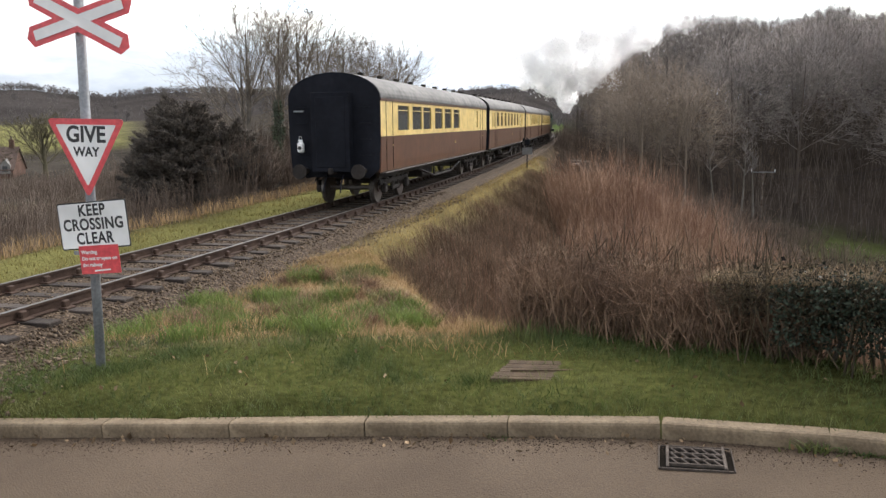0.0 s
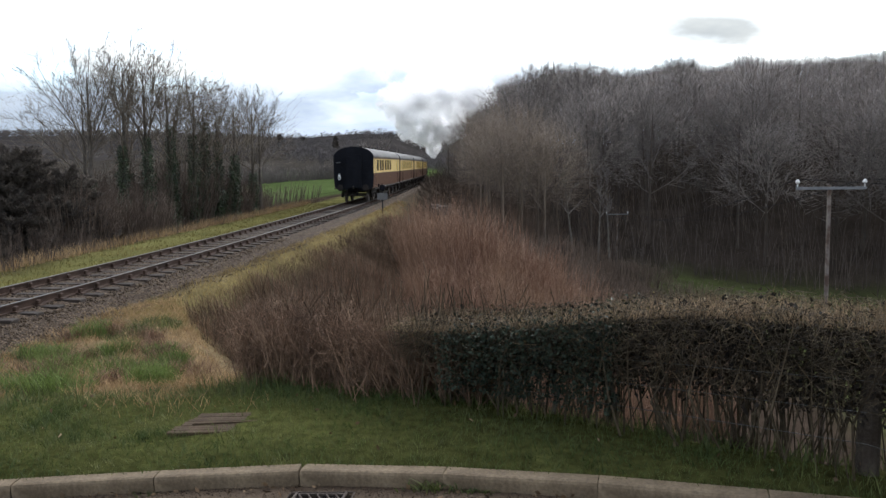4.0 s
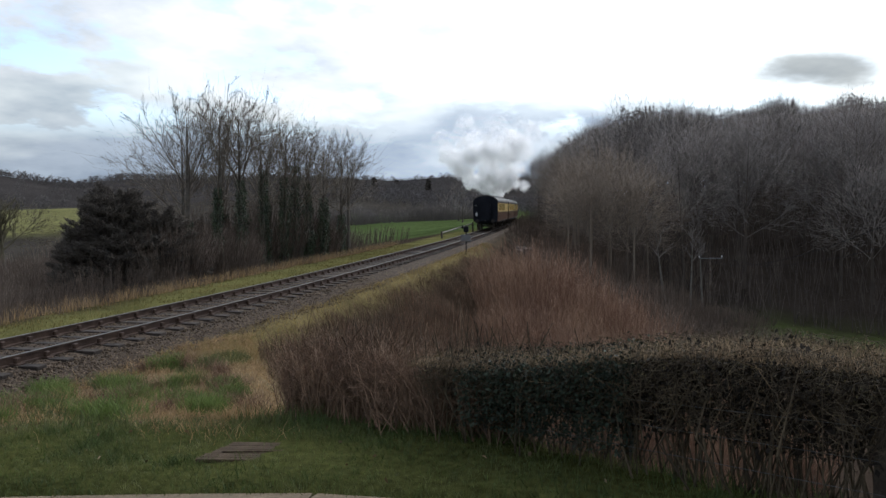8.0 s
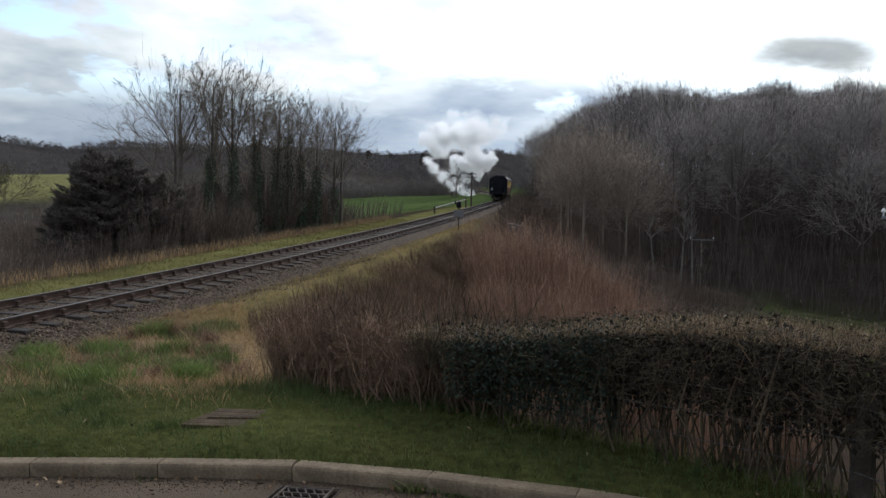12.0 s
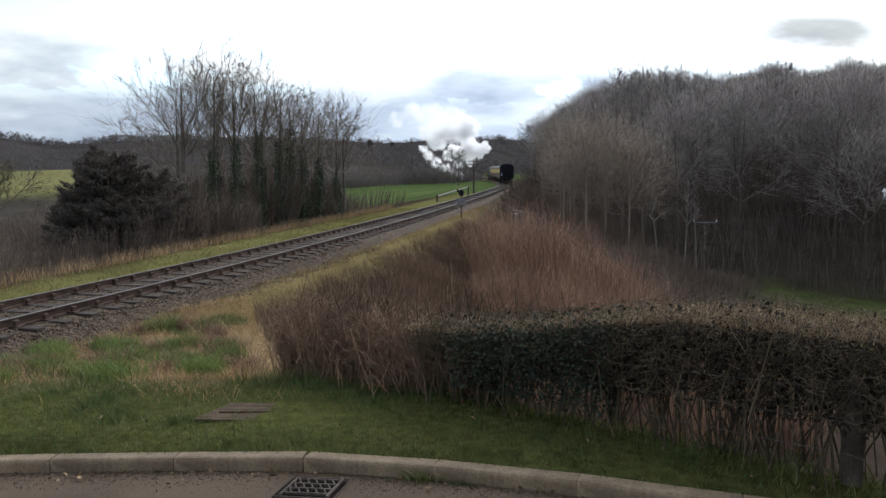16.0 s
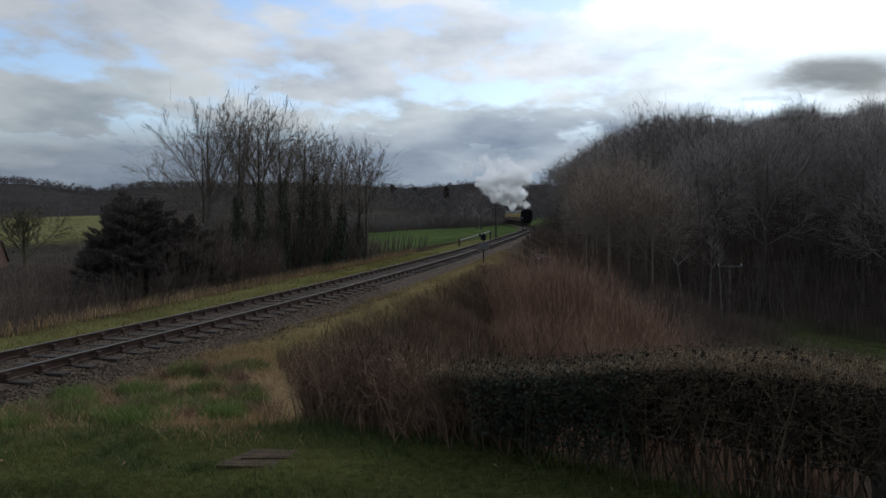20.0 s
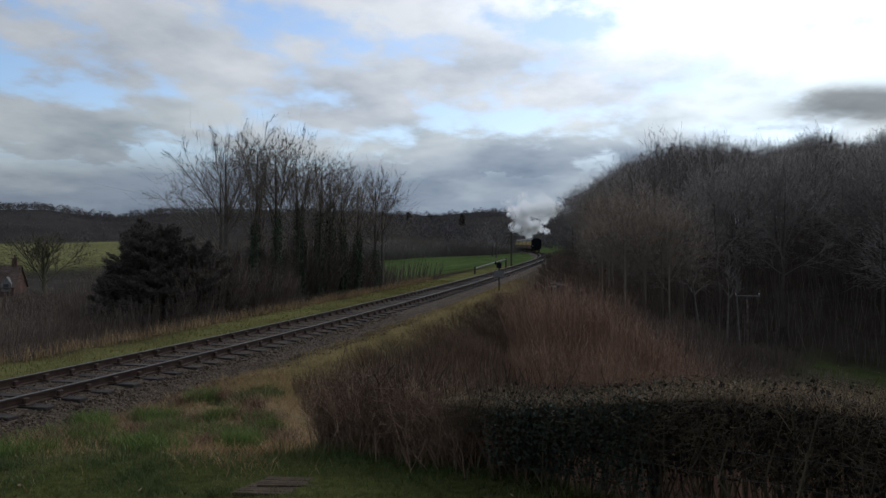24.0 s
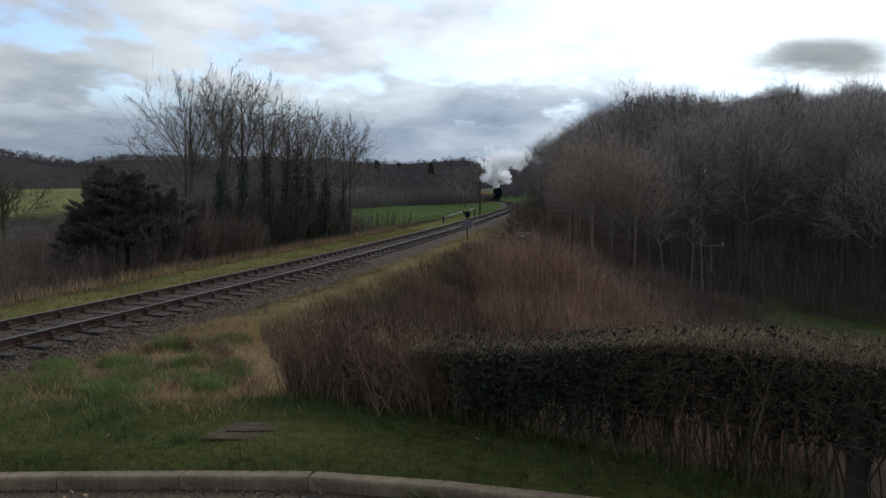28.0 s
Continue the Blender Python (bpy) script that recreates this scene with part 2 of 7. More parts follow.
# ---- mesh helpers ----
class Mesh:
    """Vertices and faces of one mesh, gathered piece by piece."""

    def __init__(self):
        self.v, self.f = [], []

    def add(self, verts, faces):
        n = len(self.v)
        self.v.extend(verts)
        self.f.extend([tuple(i + n for i in f) for f in faces])
        return self

    def box(self, c, s, m=None, bevel=0.0):
        x, y, z = (a / 2 for a in s)
        if bevel:
            b = min(bevel, x * 0.9, y * 0.9, z * 0.9)
            ring = [(x - b, -y), (x, -y + b), (x, y - b), (x - b, y), (-x + b, y), (-x, y - b), (-x, -y + b), (-x + b, -y)]
            inner = [(px - math.copysign(min(b, abs(px)), px), py - math.copysign(min(b, abs(py)), py)) for px, py in ring]
            pts = [(px, py, -z + b) for px, py in ring] + [(px, py, z - b) for px, py in ring]
            pts += [(px, py, -z) for px, py in inner] + [(px, py, z) for px, py in inner]
            fs = [(i, (i + 1) % 8, 8 + (i + 1) % 8, 8 + i) for i in range(8)]
            fs += [(8 + i, 8 + (i + 1) % 8, 24 + (i + 1) % 8, 24 + i) for i in range(8)]
            fs += [((i + 1) % 8, i, 16 + i, 16 + (i + 1) % 8) for i in range(8)]
            fs += [tuple(range(24, 32)), tuple(range(23, 15, -1))]
        else:
            pts = [(a, b, d) for d in (-z, z) for a, b in ((-x, -y), (x, -y), (x, y), (-x, y))]
            fs = [(3, 2, 1, 0), (4, 5, 6, 7), (0, 1, 5, 4), (1, 2, 6, 5), (2, 3, 7, 6), (3, 0, 4, 7)]
        m = m or Matrix()
        c = Vector(c)
        return self.add([tuple(m @ (Vector(p) + c)) for p in pts], fs)

    def tube(self, path, radii, n=6, caps=True):
        """A tapered tube along points."""
        path = [Vector(p) for p in path]
        rings, count = [], len(path)
        for i, p in enumerate(path):
            d = (path[min(i + 1, count - 1)] - path[max(i - 1, 0)]).normalized()
            a = d.orthogonal().normalized()
            b = d.cross(a)
            if i and rings:
                a = (prev - d * prev.dot(d)).normalized()
                b = d.cross(a)
            prev = a
            rings.append([tuple(p + radii[i] * (math.cos(k * 2 * math.pi / n) * a + math.sin(k * 2 * math.pi / n) * b)) for k in range(n)])
        fs = [(i * n + k, i * n + (k + 1) % n, (i + 1) * n + (k + 1) % n, (i + 1) * n + k) for i in range(count - 1) for k in range(n)]
        if caps:
            fs += [tuple(range(n - 1, -1, -1)), tuple(range((count - 1) * n, count * n))]
        return self.add([p for r in rings for p in r], fs)

    def cyl(self, a, b, r, n=16, r2=None):
        return self.tube([a, b], [r, r if r2 is None else r2], n)

    def sweep(self, profile, path):
        """A closed profile (x across, z up) swept along poses."""
        n = len(profile)
        vs = [tuple(m @ Vector((px, 0, pz))) for m in path for px, pz in profile]
        fs = [(i * n + k, i * n + (k + 1) % n, (i + 1) * n + (k + 1) % n, (i + 1) * n + k) for i in range(len(path) - 1) for k in range(n)]
        fs += [tuple(range(n)), tuple(range(len(path) * n - 1, (len(path) - 1) * n - 1, -1))]
        return self.add(vs, fs)

    def data(self, name, material=None, shade=False):
        me = bpy.data.meshes.new(name)
        me.from_pydata(self.v, [], self.f)
        if shade:
            me.polygons.foreach_set("use_smooth", [True] * len(me.polygons))
        if material:
            me.materials.append(material)
        me.update()
        return me


def array_mesh(name, verts, faces, material, shade=False):
    me = bpy.data.meshes.new(name)
    verts, faces = np.asarray(verts, np.float32), np.asarray(faces, np.int32)
    k = faces.shape[1]
    me.vertices.add(len(verts))
    me.vertices.foreach_set("co", verts.ravel())
    me.loops.add(faces.size)
    me.loops.foreach_set("vertex_index", faces.ravel())
    me.polygons.add(len(faces))
    me.polygons.foreach_set("loop_start", np.arange(0, faces.size, k, dtype=np.int32))
    if shade:
        me.polygons.foreach_set("use_smooth", np.ones(len(faces), bool))
    me.materials.append(material)
    me.update(calc_edges=True)
    me.validate()
    return me


def part(name, mesh, material, parent, label="", m=None, shade=False):
    """One mesh object under a thing or a part. Its place m is in its parent's space."""
    data = mesh.data(name, material, shade) if isinstance(mesh, Mesh) else mesh
    ob = new(name, data)
    ob.parent = parent
    if m is not None:
        ob.matrix_basis = m
    return tagged(ob, label)


def thing(name, m, label, category, group="", kind=""):
    ob = new(name)
    ob.empty_display_size = 0.2
    ob.matrix_basis = m
    return tagged(ob, label, category, group, kind)


def solid(name, mesh, material, label, category, kind="", m=None, shade=False, group=""):
    data = mesh.data(name, material, shade) if isinstance(mesh, Mesh) else mesh
    ob = new(name, data)
    if m is not None:
        ob.matrix_basis = m
    return tagged(ob, label, category, group, kind)


def sticks(a, b, r0, r1):
    """Three-sided tapered sticks from points a to b: vertices and triangles."""
    a, b = np.asarray(a, float), np.asarray(b, float)
    d = b - a
    d /= np.linalg.norm(d, axis=1, keepdims=True) + 1e-9
    h = np.where(np.abs(d[:, 2:3]) > 0.9, np.array([[1.0, 0, 0]]), np.array([[0, 0, 1.0]]))
    s = np.cross(d, h)
    s /= np.linalg.norm(s, axis=1, keepdims=True) + 1e-9
    w = np.cross(d, s)
    r0, r1 = np.broadcast_to(r0, len(a))[:, None], np.broadcast_to(r1, len(a))[:, None]
    vs = []
    for base, r in ((a, r0), (b, r1)):
        for k in range(3):
            vs.append(base + r * (math.cos(k * 2.0944) * s + math.sin(k * 2.0944) * w))
    v = np.stack(vs, 1).reshape(-1, 3)
    f = np.array([(0, 1, 4), (0, 4, 3), (1, 2, 5), (1, 5, 4), (2, 0, 3), (2, 3, 5)])
    return v, (np.arange(len(a))[:, None, None] * 6 + f[None]).reshape(-1, 3)


def needles(a, b, r):
    """Three-sided needles that run to a point."""
    a, b = np.asarray(a, float), np.asarray(b, float)
    d = b - a
    d /= np.linalg.norm(d, axis=1, keepdims=True) + 1e-9
    h = np.where(np.abs(d[:, 2:3]) > 0.9, np.array([[1.0, 0, 0]]), np.array([[0, 0, 1.0]]))
    s = np.cross(d, h)
    s /= np.linalg.norm(s, axis=1, keepdims=True) + 1e-9
    w = np.cross(d, s)
    r = np.broadcast_to(r, len(a))[:, None]
    v = np.stack([a + r * (math.cos(k * 2.0944) * s + math.sin(k * 2.0944) * w) for k in range(3)] + [b], 1).reshape(-1, 3)
    f = np.array([(0, 1, 3), (1, 2, 3), (2, 0, 3)])
    return v, (np.arange(len(a))[:, None, None] * 4 + f[None]).reshape(-1, 3)


def blades(p, height, width, lean, rng):
    """Bent grass blades: two triangles and a tip each, rooted at points p."""
    n = len(p)
    az = rng.uniform(0, 2 * math.pi, n)
    side = np.stack([np.cos(az), np.sin(az), np.zeros(n)], 1)
    az2 = rng.uniform(0, 2 * math.pi, n)
    out = np.stack([np.cos(az2), np.sin(az2), np.zeros(n)], 1) * (lean * rng.uniform(0.2, 1.0, n) * height)[:, None]
    up = np.stack([np.zeros(n), np.zeros(n), height], 1)
    w = (np.broadcast_to(width, n) / 2)[:, None]
    p = p - np.array([0, 0, 0.015])
    v = np.stack([p - side * w, p + side * w, p + up * 0.55 + out * 0.35 + side * w * 0.7, p + up * 0.55 + out * 0.35 - side * w * 0.7, p + up * 0.93 + out], 1).reshape(-1, 3)
    f = np.array([(0, 1, 2), (0, 2, 3), (3, 2, 4)])
    return v, (np.arange(n)[:, None, None] * 5 + f[None]).reshape(-1, 3)


def leaves(p, size, rng, droop=0.3):
    """Small folded leaves at points p."""
    n = len(p)
    d = rng.normal(size=(n, 3))
    d[:, 2] -= droop
    d /= np.linalg.norm(d, axis=1, keepdims=True)
    s = np.cross(d, rng.normal(size=(n, 3)))
    s /= np.linalg.norm(s, axis=1, keepdims=True)
    w = np.cross(d, s)
    size = np.broadcast_to(size, n)[:, None]
    v = np.stack([p, p + size * (0.5 * d + 0.32 * s + 0.08 * w), p + size * d, p + size * (0.5 * d - 0.32 * s + 0.08 * w)], 1).reshape(-1, 3)
    f = np.array([(0, 1, 2), (0, 2, 3)])
    return v, (np.arange(n)[:, None, None] * 4 + f[None]).reshape(-1, 3)


def merge(*pairs):
    vs, fs, n = [], [], 0
    for v, f in pairs:
        vs.append(v)
        fs.append(f + n)
        n += len(v)
    return np.concatenate(vs), np.concatenate(fs)


def ground_points(n, box, keep, rng):
    """Random points on the ground inside box = (x0, x1, y0, y1) where keep(x, y) is a chance."""
    out = []
    xs, ys = rng.uniform(box[0], box[1], n), rng.uniform(box[2], box[3], n)
    for x, y, c in zip(xs, ys, rng.random(n)):
        if c < keep(x, y):
            out.append((x, y, land(x, y)))
    return np.array(out).reshape(-1, 3)


# ---- materials ----
def mat(name, c1, c2, scale=4.0, rough=0.8, bump=0.0, metal=0.0, c3=None, fine=None, island=0.0, spread=(0.35, 0.65), spec=None, coords="Object", random=0.0, translucent=0.0):
    """A surface with two noises: a coarse one between c1 and c2, a fine one that mottles it, and an optional third tone."""
    m = bpy.data.materials.new(name)
    m.use_nodes = True
    nt = m.node_tree
    n, l = nt.nodes, nt.links
    bsdf = n["Principled BSDF"]
    co = n.new("ShaderNodeTexCoord")
    big = n.new("ShaderNodeTexNoise")
    big.inputs["Scale"].default_value, big.inputs["Detail"].default_value = scale, 5
    l.new(co.outputs[coords], big.inputs["Vector"])
    ramp = n.new("ShaderNodeValToRGB")
    e = ramp.color_ramp.elements
    e[0].position, e[1].position = spread
    e[0].color, e[1].color = (*c1, 1), (*c2, 1)
    if c3:
        k = e.new((spread[0] + spread[1]) / 2)
        k.color = (*c3, 1)
    l.new(big.outputs["Fac"], ramp.inputs["Fac"])
    small = n.new("ShaderNodeTexNoise")
    small.inputs["Scale"].default_value, small.inputs["Detail"].default_value = fine or scale * 9, 4
    l.new(co.outputs[coords], small.inputs["Vector"])
    mul = n.new("ShaderNodeMix")
    mul.data_type, mul.blend_type = "RGBA", "MULTIPLY"
    mul.inputs["Factor"].default_value = 1.0
    tone = n.new("ShaderNodeMapRange")
    tone.inputs["From Min"].default_value, tone.inputs["From Max"].default_value = 0.25, 0.75
    tone.inputs["To Min"].default_value, tone.inputs["To Max"].default_value = 0.72, 1.22
    l.new(small.outputs["Fac"], tone.inputs["Value"])
    l.new(ramp.outputs["Color"], mul.inputs[6])
    l.new(tone.outputs["Result"], mul.inputs[7])
    colour = mul.outputs[2]
    if island or random:
        src = n.new("ShaderNodeNewGeometry") if island else n.new("ShaderNodeObjectInfo")
        vary = n.new("ShaderNodeMapRange")
        a = island or random
        vary.inputs["To Min"].default_value, vary.inputs["To Max"].default_value = 1 - a, 1 + a
        l.new(src.outputs["Random Per Island" if island else "Random"], vary.inputs["Value"])
        m2 = n.new("ShaderNodeMix")
        m2.data_type, m2.blend_type = "RGBA", "MULTIPLY"
        m2.inputs["Factor"].default_value = 1.0
        l.new(colour, m2.inputs[6])
        l.new(vary.outputs["Result"], m2.inputs[7])
        colour = m2.outputs[2]
    l.new(colour, bsdf.inputs["Base Color"])
    bsdf.inputs["Roughness"].default_value, bsdf.inputs["Metallic"].default_value = rough, metal
    spec = spec if spec is not None else (0.5 if rough < 0.7 else 0.12)
    bsdf.inputs["Specular IOR Level"].default_value = spec
    if bump:
        b = n.new("ShaderNodeBump")
        b.inputs["Strength"].default_value, b.inputs["Distance"].default_value = bump, 0.02
        l.new(small.outputs["Fac"], b.inputs["Height"])
        l.new(b.outputs["Normal"], bsdf.inputs["Normal"])
    if translucent:
        tr = n.new("ShaderNodeBsdfTranslucent")
        l.new(colour, tr.inputs["Color"])
        mx = n.new("ShaderNodeMixShader")
        mx.inputs["Fac"].default_value = translucent
        l.new(bsdf.outputs["BSDF"], mx.inputs[1])
        l.new(tr.outputs["BSDF"], mx.inputs[2])
        l.new(mx.outputs["Shader"], n["Material Output"].inputs["Surface"])
    return m

GRASS = mat("grass_blade", (0.040, 0.064, 0.016), (0.138, 0.142, 0.052), 1.7, 0.6, island=0.4, spec=0.3, translucent=0.3, c3=(0.074, 0.096, 0.026), spread=(0.34, 0.66))
DRY = mat("dry_grass", (0.254, 0.162, 0.078), (0.380, 0.262, 0.137), 1.0, 0.8, island=0.35, spec=0.2, translucent=0.25)
TAN = mat("yellow_grass", (0.176, 0.128, 0.050), (0.262, 0.196, 0.082), 0.6, 0.8, island=0.3, spec=0.1, translucent=0.5)
BRACKEN = mat("dead_bracken", (0.130, 0.076, 0.050), (0.225, 0.142, 0.092), 0.8, 0.9, island=0.4, spec=0.2)
STEM = mat("hedge_stem", (0.051, 0.038, 0.024), (0.110, 0.086, 0.055), 6, 0.85, island=0.35, spec=0.2)
REDSTEM = mat("willow_stem", (0.176, 0.098, 0.064), (0.274, 0.170, 0.108), 0.35, 0.8, island=0.35, spec=0.3)
BARK = mat("bark", (0.075, 0.064, 0.053), (0.143, 0.124, 0.101), 3.0, 0.9, bump=0.6, spec=0.2)
TWIG = mat("twig", (0.140, 0.114, 0.090), (0.215, 0.182, 0.142), 0.7, 0.85, spec=0.2, random=0.25)
WOODTWIG = mat("wood_twig", (0.166, 0.146, 0.133), (0.242, 0.214, 0.196), 0.08, 0.9, spec=0.15, random=0.35)
PALETWIG = mat("pale_twig", (0.152, 0.120, 0.093), (0.220, 0.178, 0.140), 0.1, 0.9, spec=0.15, random=0.3)
IVY = mat("ivy_leaf", (0.018, 0.035, 0.012), (0.04, 0.065, 0.022), 2.0, 0.45, island=0.4)
HOLLY = mat("holly_leaf", (0.013, 0.020, 0.013), (0.034, 0.044, 0.029), 3.0, 0.62, island=0.45, spec=0.15)
YEW = mat("yew_leaf", (0.060, 0.051, 0.044), (0.108, 0.093, 0.077), 0.8, 0.9, island=0.4, spec=0.05)
BUD = mat("hedge_leaf", (0.078, 0.061, 0.029), (0.133, 0.107, 0.048), 3.0, 0.7, island=0.45, spec=0.3)
ROAD = mat("asphalt", (0.058, 0.040, 0.025), (0.085, 0.061, 0.040), 0.8, 0.9, bump=0.5, fine=90, spec=0.2)
CONCRETE = mat("kerb_concrete", (0.120, 0.090, 0.058), (0.215, 0.165, 0.108), 3.2, 0.88, bump=0.35, fine=45, random=0.1, spec=0.2)
RAILRUST = mat("rail_rust", (0.034, 0.021, 0.016), (0.064, 0.041, 0.030), 3.0, 0.8, bump=0.2)
RAILTOP = mat("rail_head", (0.099, 0.092, 0.086), (0.139, 0.132, 0.122), 2.0, 0.6, metal=0.9)
SLEEPER = mat("sleeper_timber", (0.023, 0.017, 0.014), (0.050, 0.040, 0.033), 4.0, 0.9, bump=0.5, random=0.3, spec=0.2)


def stony(name, c1, c2, size):
    """Packed angular stones: cells of uneven tone with raised middles and shade painted between them."""
    m = bpy.data.materials.new(name)
    m.use_nodes = True
    n, l = m.node_tree.nodes, m.node_tree.links
    bsdf = n["Principled BSDF"]
    co, cell, big, ramp, mul, b = n.new("ShaderNodeTexCoord"), n.new("ShaderNodeTexVoronoi"), n.new("ShaderNodeTexNoise"), n.new("ShaderNodeValToRGB"), n.new("ShaderNodeMix"), n.new("ShaderNodeBump")
    cell.inputs["Scale"].default_value, big.inputs["Scale"].default_value = 1 / size, 0.8
    l.new(co.outputs["Object"], cell.inputs["Vector"])
    l.new(co.outputs["Object"], big.inputs["Vector"])
    grey = n.new("ShaderNodeRGBToBW")
    l.new(cell.outputs["Color"], grey.inputs["Color"])
    e = ramp.color_ramp.elements
    e[0].position, e[1].position = 0.15, 0.85
    e[0].color, e[1].color = (*c1, 1), (*c2, 1)
    l.new(grey.outputs["Val"], ramp.inputs["Fac"])
    # crevice shade put into the colour: cells darken towards their edges
    gap_shade = n.new("ShaderNodeMapRange")
    gap_shade.inputs["From Min"].default_value, gap_shade.inputs["From Max"].default_value = 0.35, 0.7
    gap_shade.inputs["To Min"].default_value, gap_shade.inputs["To Max"].default_value = 1.0, 0.35
    l.new(cell.outputs["Distance"], gap_shade.inputs["Value"])
    mul.data_type, mul.blend_type = "RGBA", "MULTIPLY"
    mul.inputs["Factor"].default_value = 1.0
    l.new(ramp.outputs["Color"], mul.inputs[6])
    l.new(gap_shade.outputs["Result"], mul.inputs[7])
    l.new(mul.outputs[2], bsdf.inputs["Base Color"])
    b.inputs["Strength"].default_value, b.inputs["Distance"].default_value, b.invert = 1.0, size * 0.6, True
    l.new(cell.outputs["Distance"], b.inputs["Height"])
    l.new(b.outputs["Normal"], bsdf.inputs["Normal"])
    bsdf.inputs["Roughness"].default_value, bsdf.inputs["Specular IOR Level"].default_value = 0.95, 0.1
    return m


BALLAST = stony("ballast", (0.045, 0.031, 0.020), (0.134, 0.099, 0.070), 0.045)
STONE = mat("ballast_stone", (0.052, 0.036, 0.023), (0.122, 0.091, 0.064), 3.0, 0.9, island=0.5, spec=0.15)


def cover_material():
    """Ground: green, dry, bare and far-field tones mixed by the land cover stored on the sheet."""
    m = bpy.data.materials.new("ground_cover")
    m.use_nodes = True
    n, l = m.node_tree.nodes, m.node_tree.links
    bsdf = n["Principled BSDF"]
    at = n.new("ShaderNodeVertexColor")
    at.layer_name = "cover"
    co = n.new("ShaderNodeTexCoord")
    n1, n2 = n.new("ShaderNodeTexNoise"), n.new("ShaderNodeTexNoise")
    for k, s in ((n1, 0.35), (n2, 14.0)):
        k.inputs["Scale"].default_value, k.inputs["Detail"].default_value = s, 7
        l.new(co.outputs["Object"], k.inputs["Vector"])
    v1, v2, add = n.new("ShaderNodeMapRange"), n.new("ShaderNodeMapRange"), n.new("ShaderNodeMath")
    for v, k, lo, hi in ((v1, n1, 0.72, 1.28), (v2, n2, 0.6, 1.4)):
        v.inputs["From Min"].default_value, v.inputs["From Max"].default_value = 0.3, 0.7
        v.inputs["To Min"].default_value, v.inputs["To Max"].default_value = lo, hi
        l.new(k.outputs["Fac"], v.inputs["Value"])
    add.operation = "MULTIPLY"
    l.new(v1.outputs["Result"], add.inputs[0])
    l.new(v2.outputs["Result"], add.inputs[1])
    mul = n.new("ShaderNodeMix")
    mul.data_type, mul.blend_type = "RGBA", "MULTIPLY"
    mul.inputs["Factor"].default_value = 1.0
    l.new(at.outputs["Color"], mul.inputs[6])
    l.new(add.outputs["Value"], mul.inputs[7])
    l.new(mul.outputs[2], bsdf.inputs["Base Color"])
    bsdf.inputs["Roughness"].default_value, bsdf.inputs["Specular IOR Level"].default_value = 0.95, 0.0
    b = n.new("ShaderNodeBump")
    b.inputs["Strength"].default_value, b.inputs["Distance"].default_value = 0.7, 0.06
    l.new(n2.outputs["Fac"], b.inputs["Height"])
    l.new(b.outputs["Normal"], bsdf.inputs["Normal"])
    return m


GREEN, STRAW, SOIL, FIELD, LITTER, YELLOW = (0.052, 0.055, 0.018), (0.16, 0.117, 0.066), (0.038, 0.028, 0.021), (0.056, 0.078, 0.028), (0.04, 0.032, 0.026), (0.13, 0.103, 0.045)


def blend(a, b, k):
    return tuple(p * (1 - k) + q * k for p, q in zip(a, b))


def cover(x, y):
    """What grows at a place, as a base colour."""
    yy = max(-40.0, min(y, 420.0))
    u, r = x - track_x(yy), math.hypot(x, y)
    w = noise.noise((x * 0.25, y * 0.25, 7)) * 1.2
    if u > 0:
        dry = smooth(6.4, 7.8, y + 0.35 * w - 0.15 * x)
        c = blend(GREEN, STRAW, dry)
        c = blend(c, (0.065, 0.052, 0.041), smooth(3.2, 2.4, u + 0.3 * w))
        far = smooth(11, 16, y)
        c = blend(c, blend(YELLOW, (0.055, 0.044, 0.03), smooth(50, 62, y)), far * smooth(2.0, 3.0, u))
        d = min(u - bank_edge(yy) - 0.6, (y - hedge_y(x)) * 0.9)
        c = blend(c, SOIL, smooth(-0.3, 0.5, d + 0.3 * w))
        c = blend(c, (0.05, 0.06, 0.022), smooth(20, 26, d + w) * (1 - smooth(90, 120, y)))
        c = blend(c, FIELD, smooth(165, 200, y) * smooth(6.0, 10.0, u))
        c = blend(c, LITTER, smooth(-4, 3, wood_depth(x, y) + 3 * w))
        return c
    c = blend((0.10, 0.095, 0.036), SOIL, smooth(4.3, 6.0, -u + 0.5 * w))
    c = blend(c, (0.058, 0.047, 0.032), smooth(22, 40, -u + 6 * w))
    if r > 95:
        f = noise.noise((x * 0.006 + 9, y * 0.006, 2.2))
        far = (0.044, 0.039, 0.033)
        az = math.degrees(math.atan2(2.8 - x, y))
        far = blend(far, (0.135, 0.13, 0.055), smooth(38.5, 40, az) * smooth(215, 240, r) * smooth(430, 390, r))
        far = blend(far, FIELD, smooth(24.0, 22.0, az) * smooth(9.0, 11.0, az) * smooth(290, 270, r))
        far = blend(far, (0.040, 0.036, 0.034), smooth(360, 430, r + 60 * f))
        v = 1 + 0.35 * noise.noise((x * 0.02, y * 0.02, 4)) + 0.25 * noise.noise((x * 0.07, y * 0.07, 6))
        c = blend(c, tuple(k * v for k in far), smooth(95, 125, r))
    return c


def spread(lo, hi, fine, n):
    """Grid lines from lo to hi that lie close together near 0."""
    a, b = math.asinh(lo / fine), math.asinh(hi / fine)
    return [fine * math.sinh(a + (b - a) * i / n) for i in range(n + 1)]


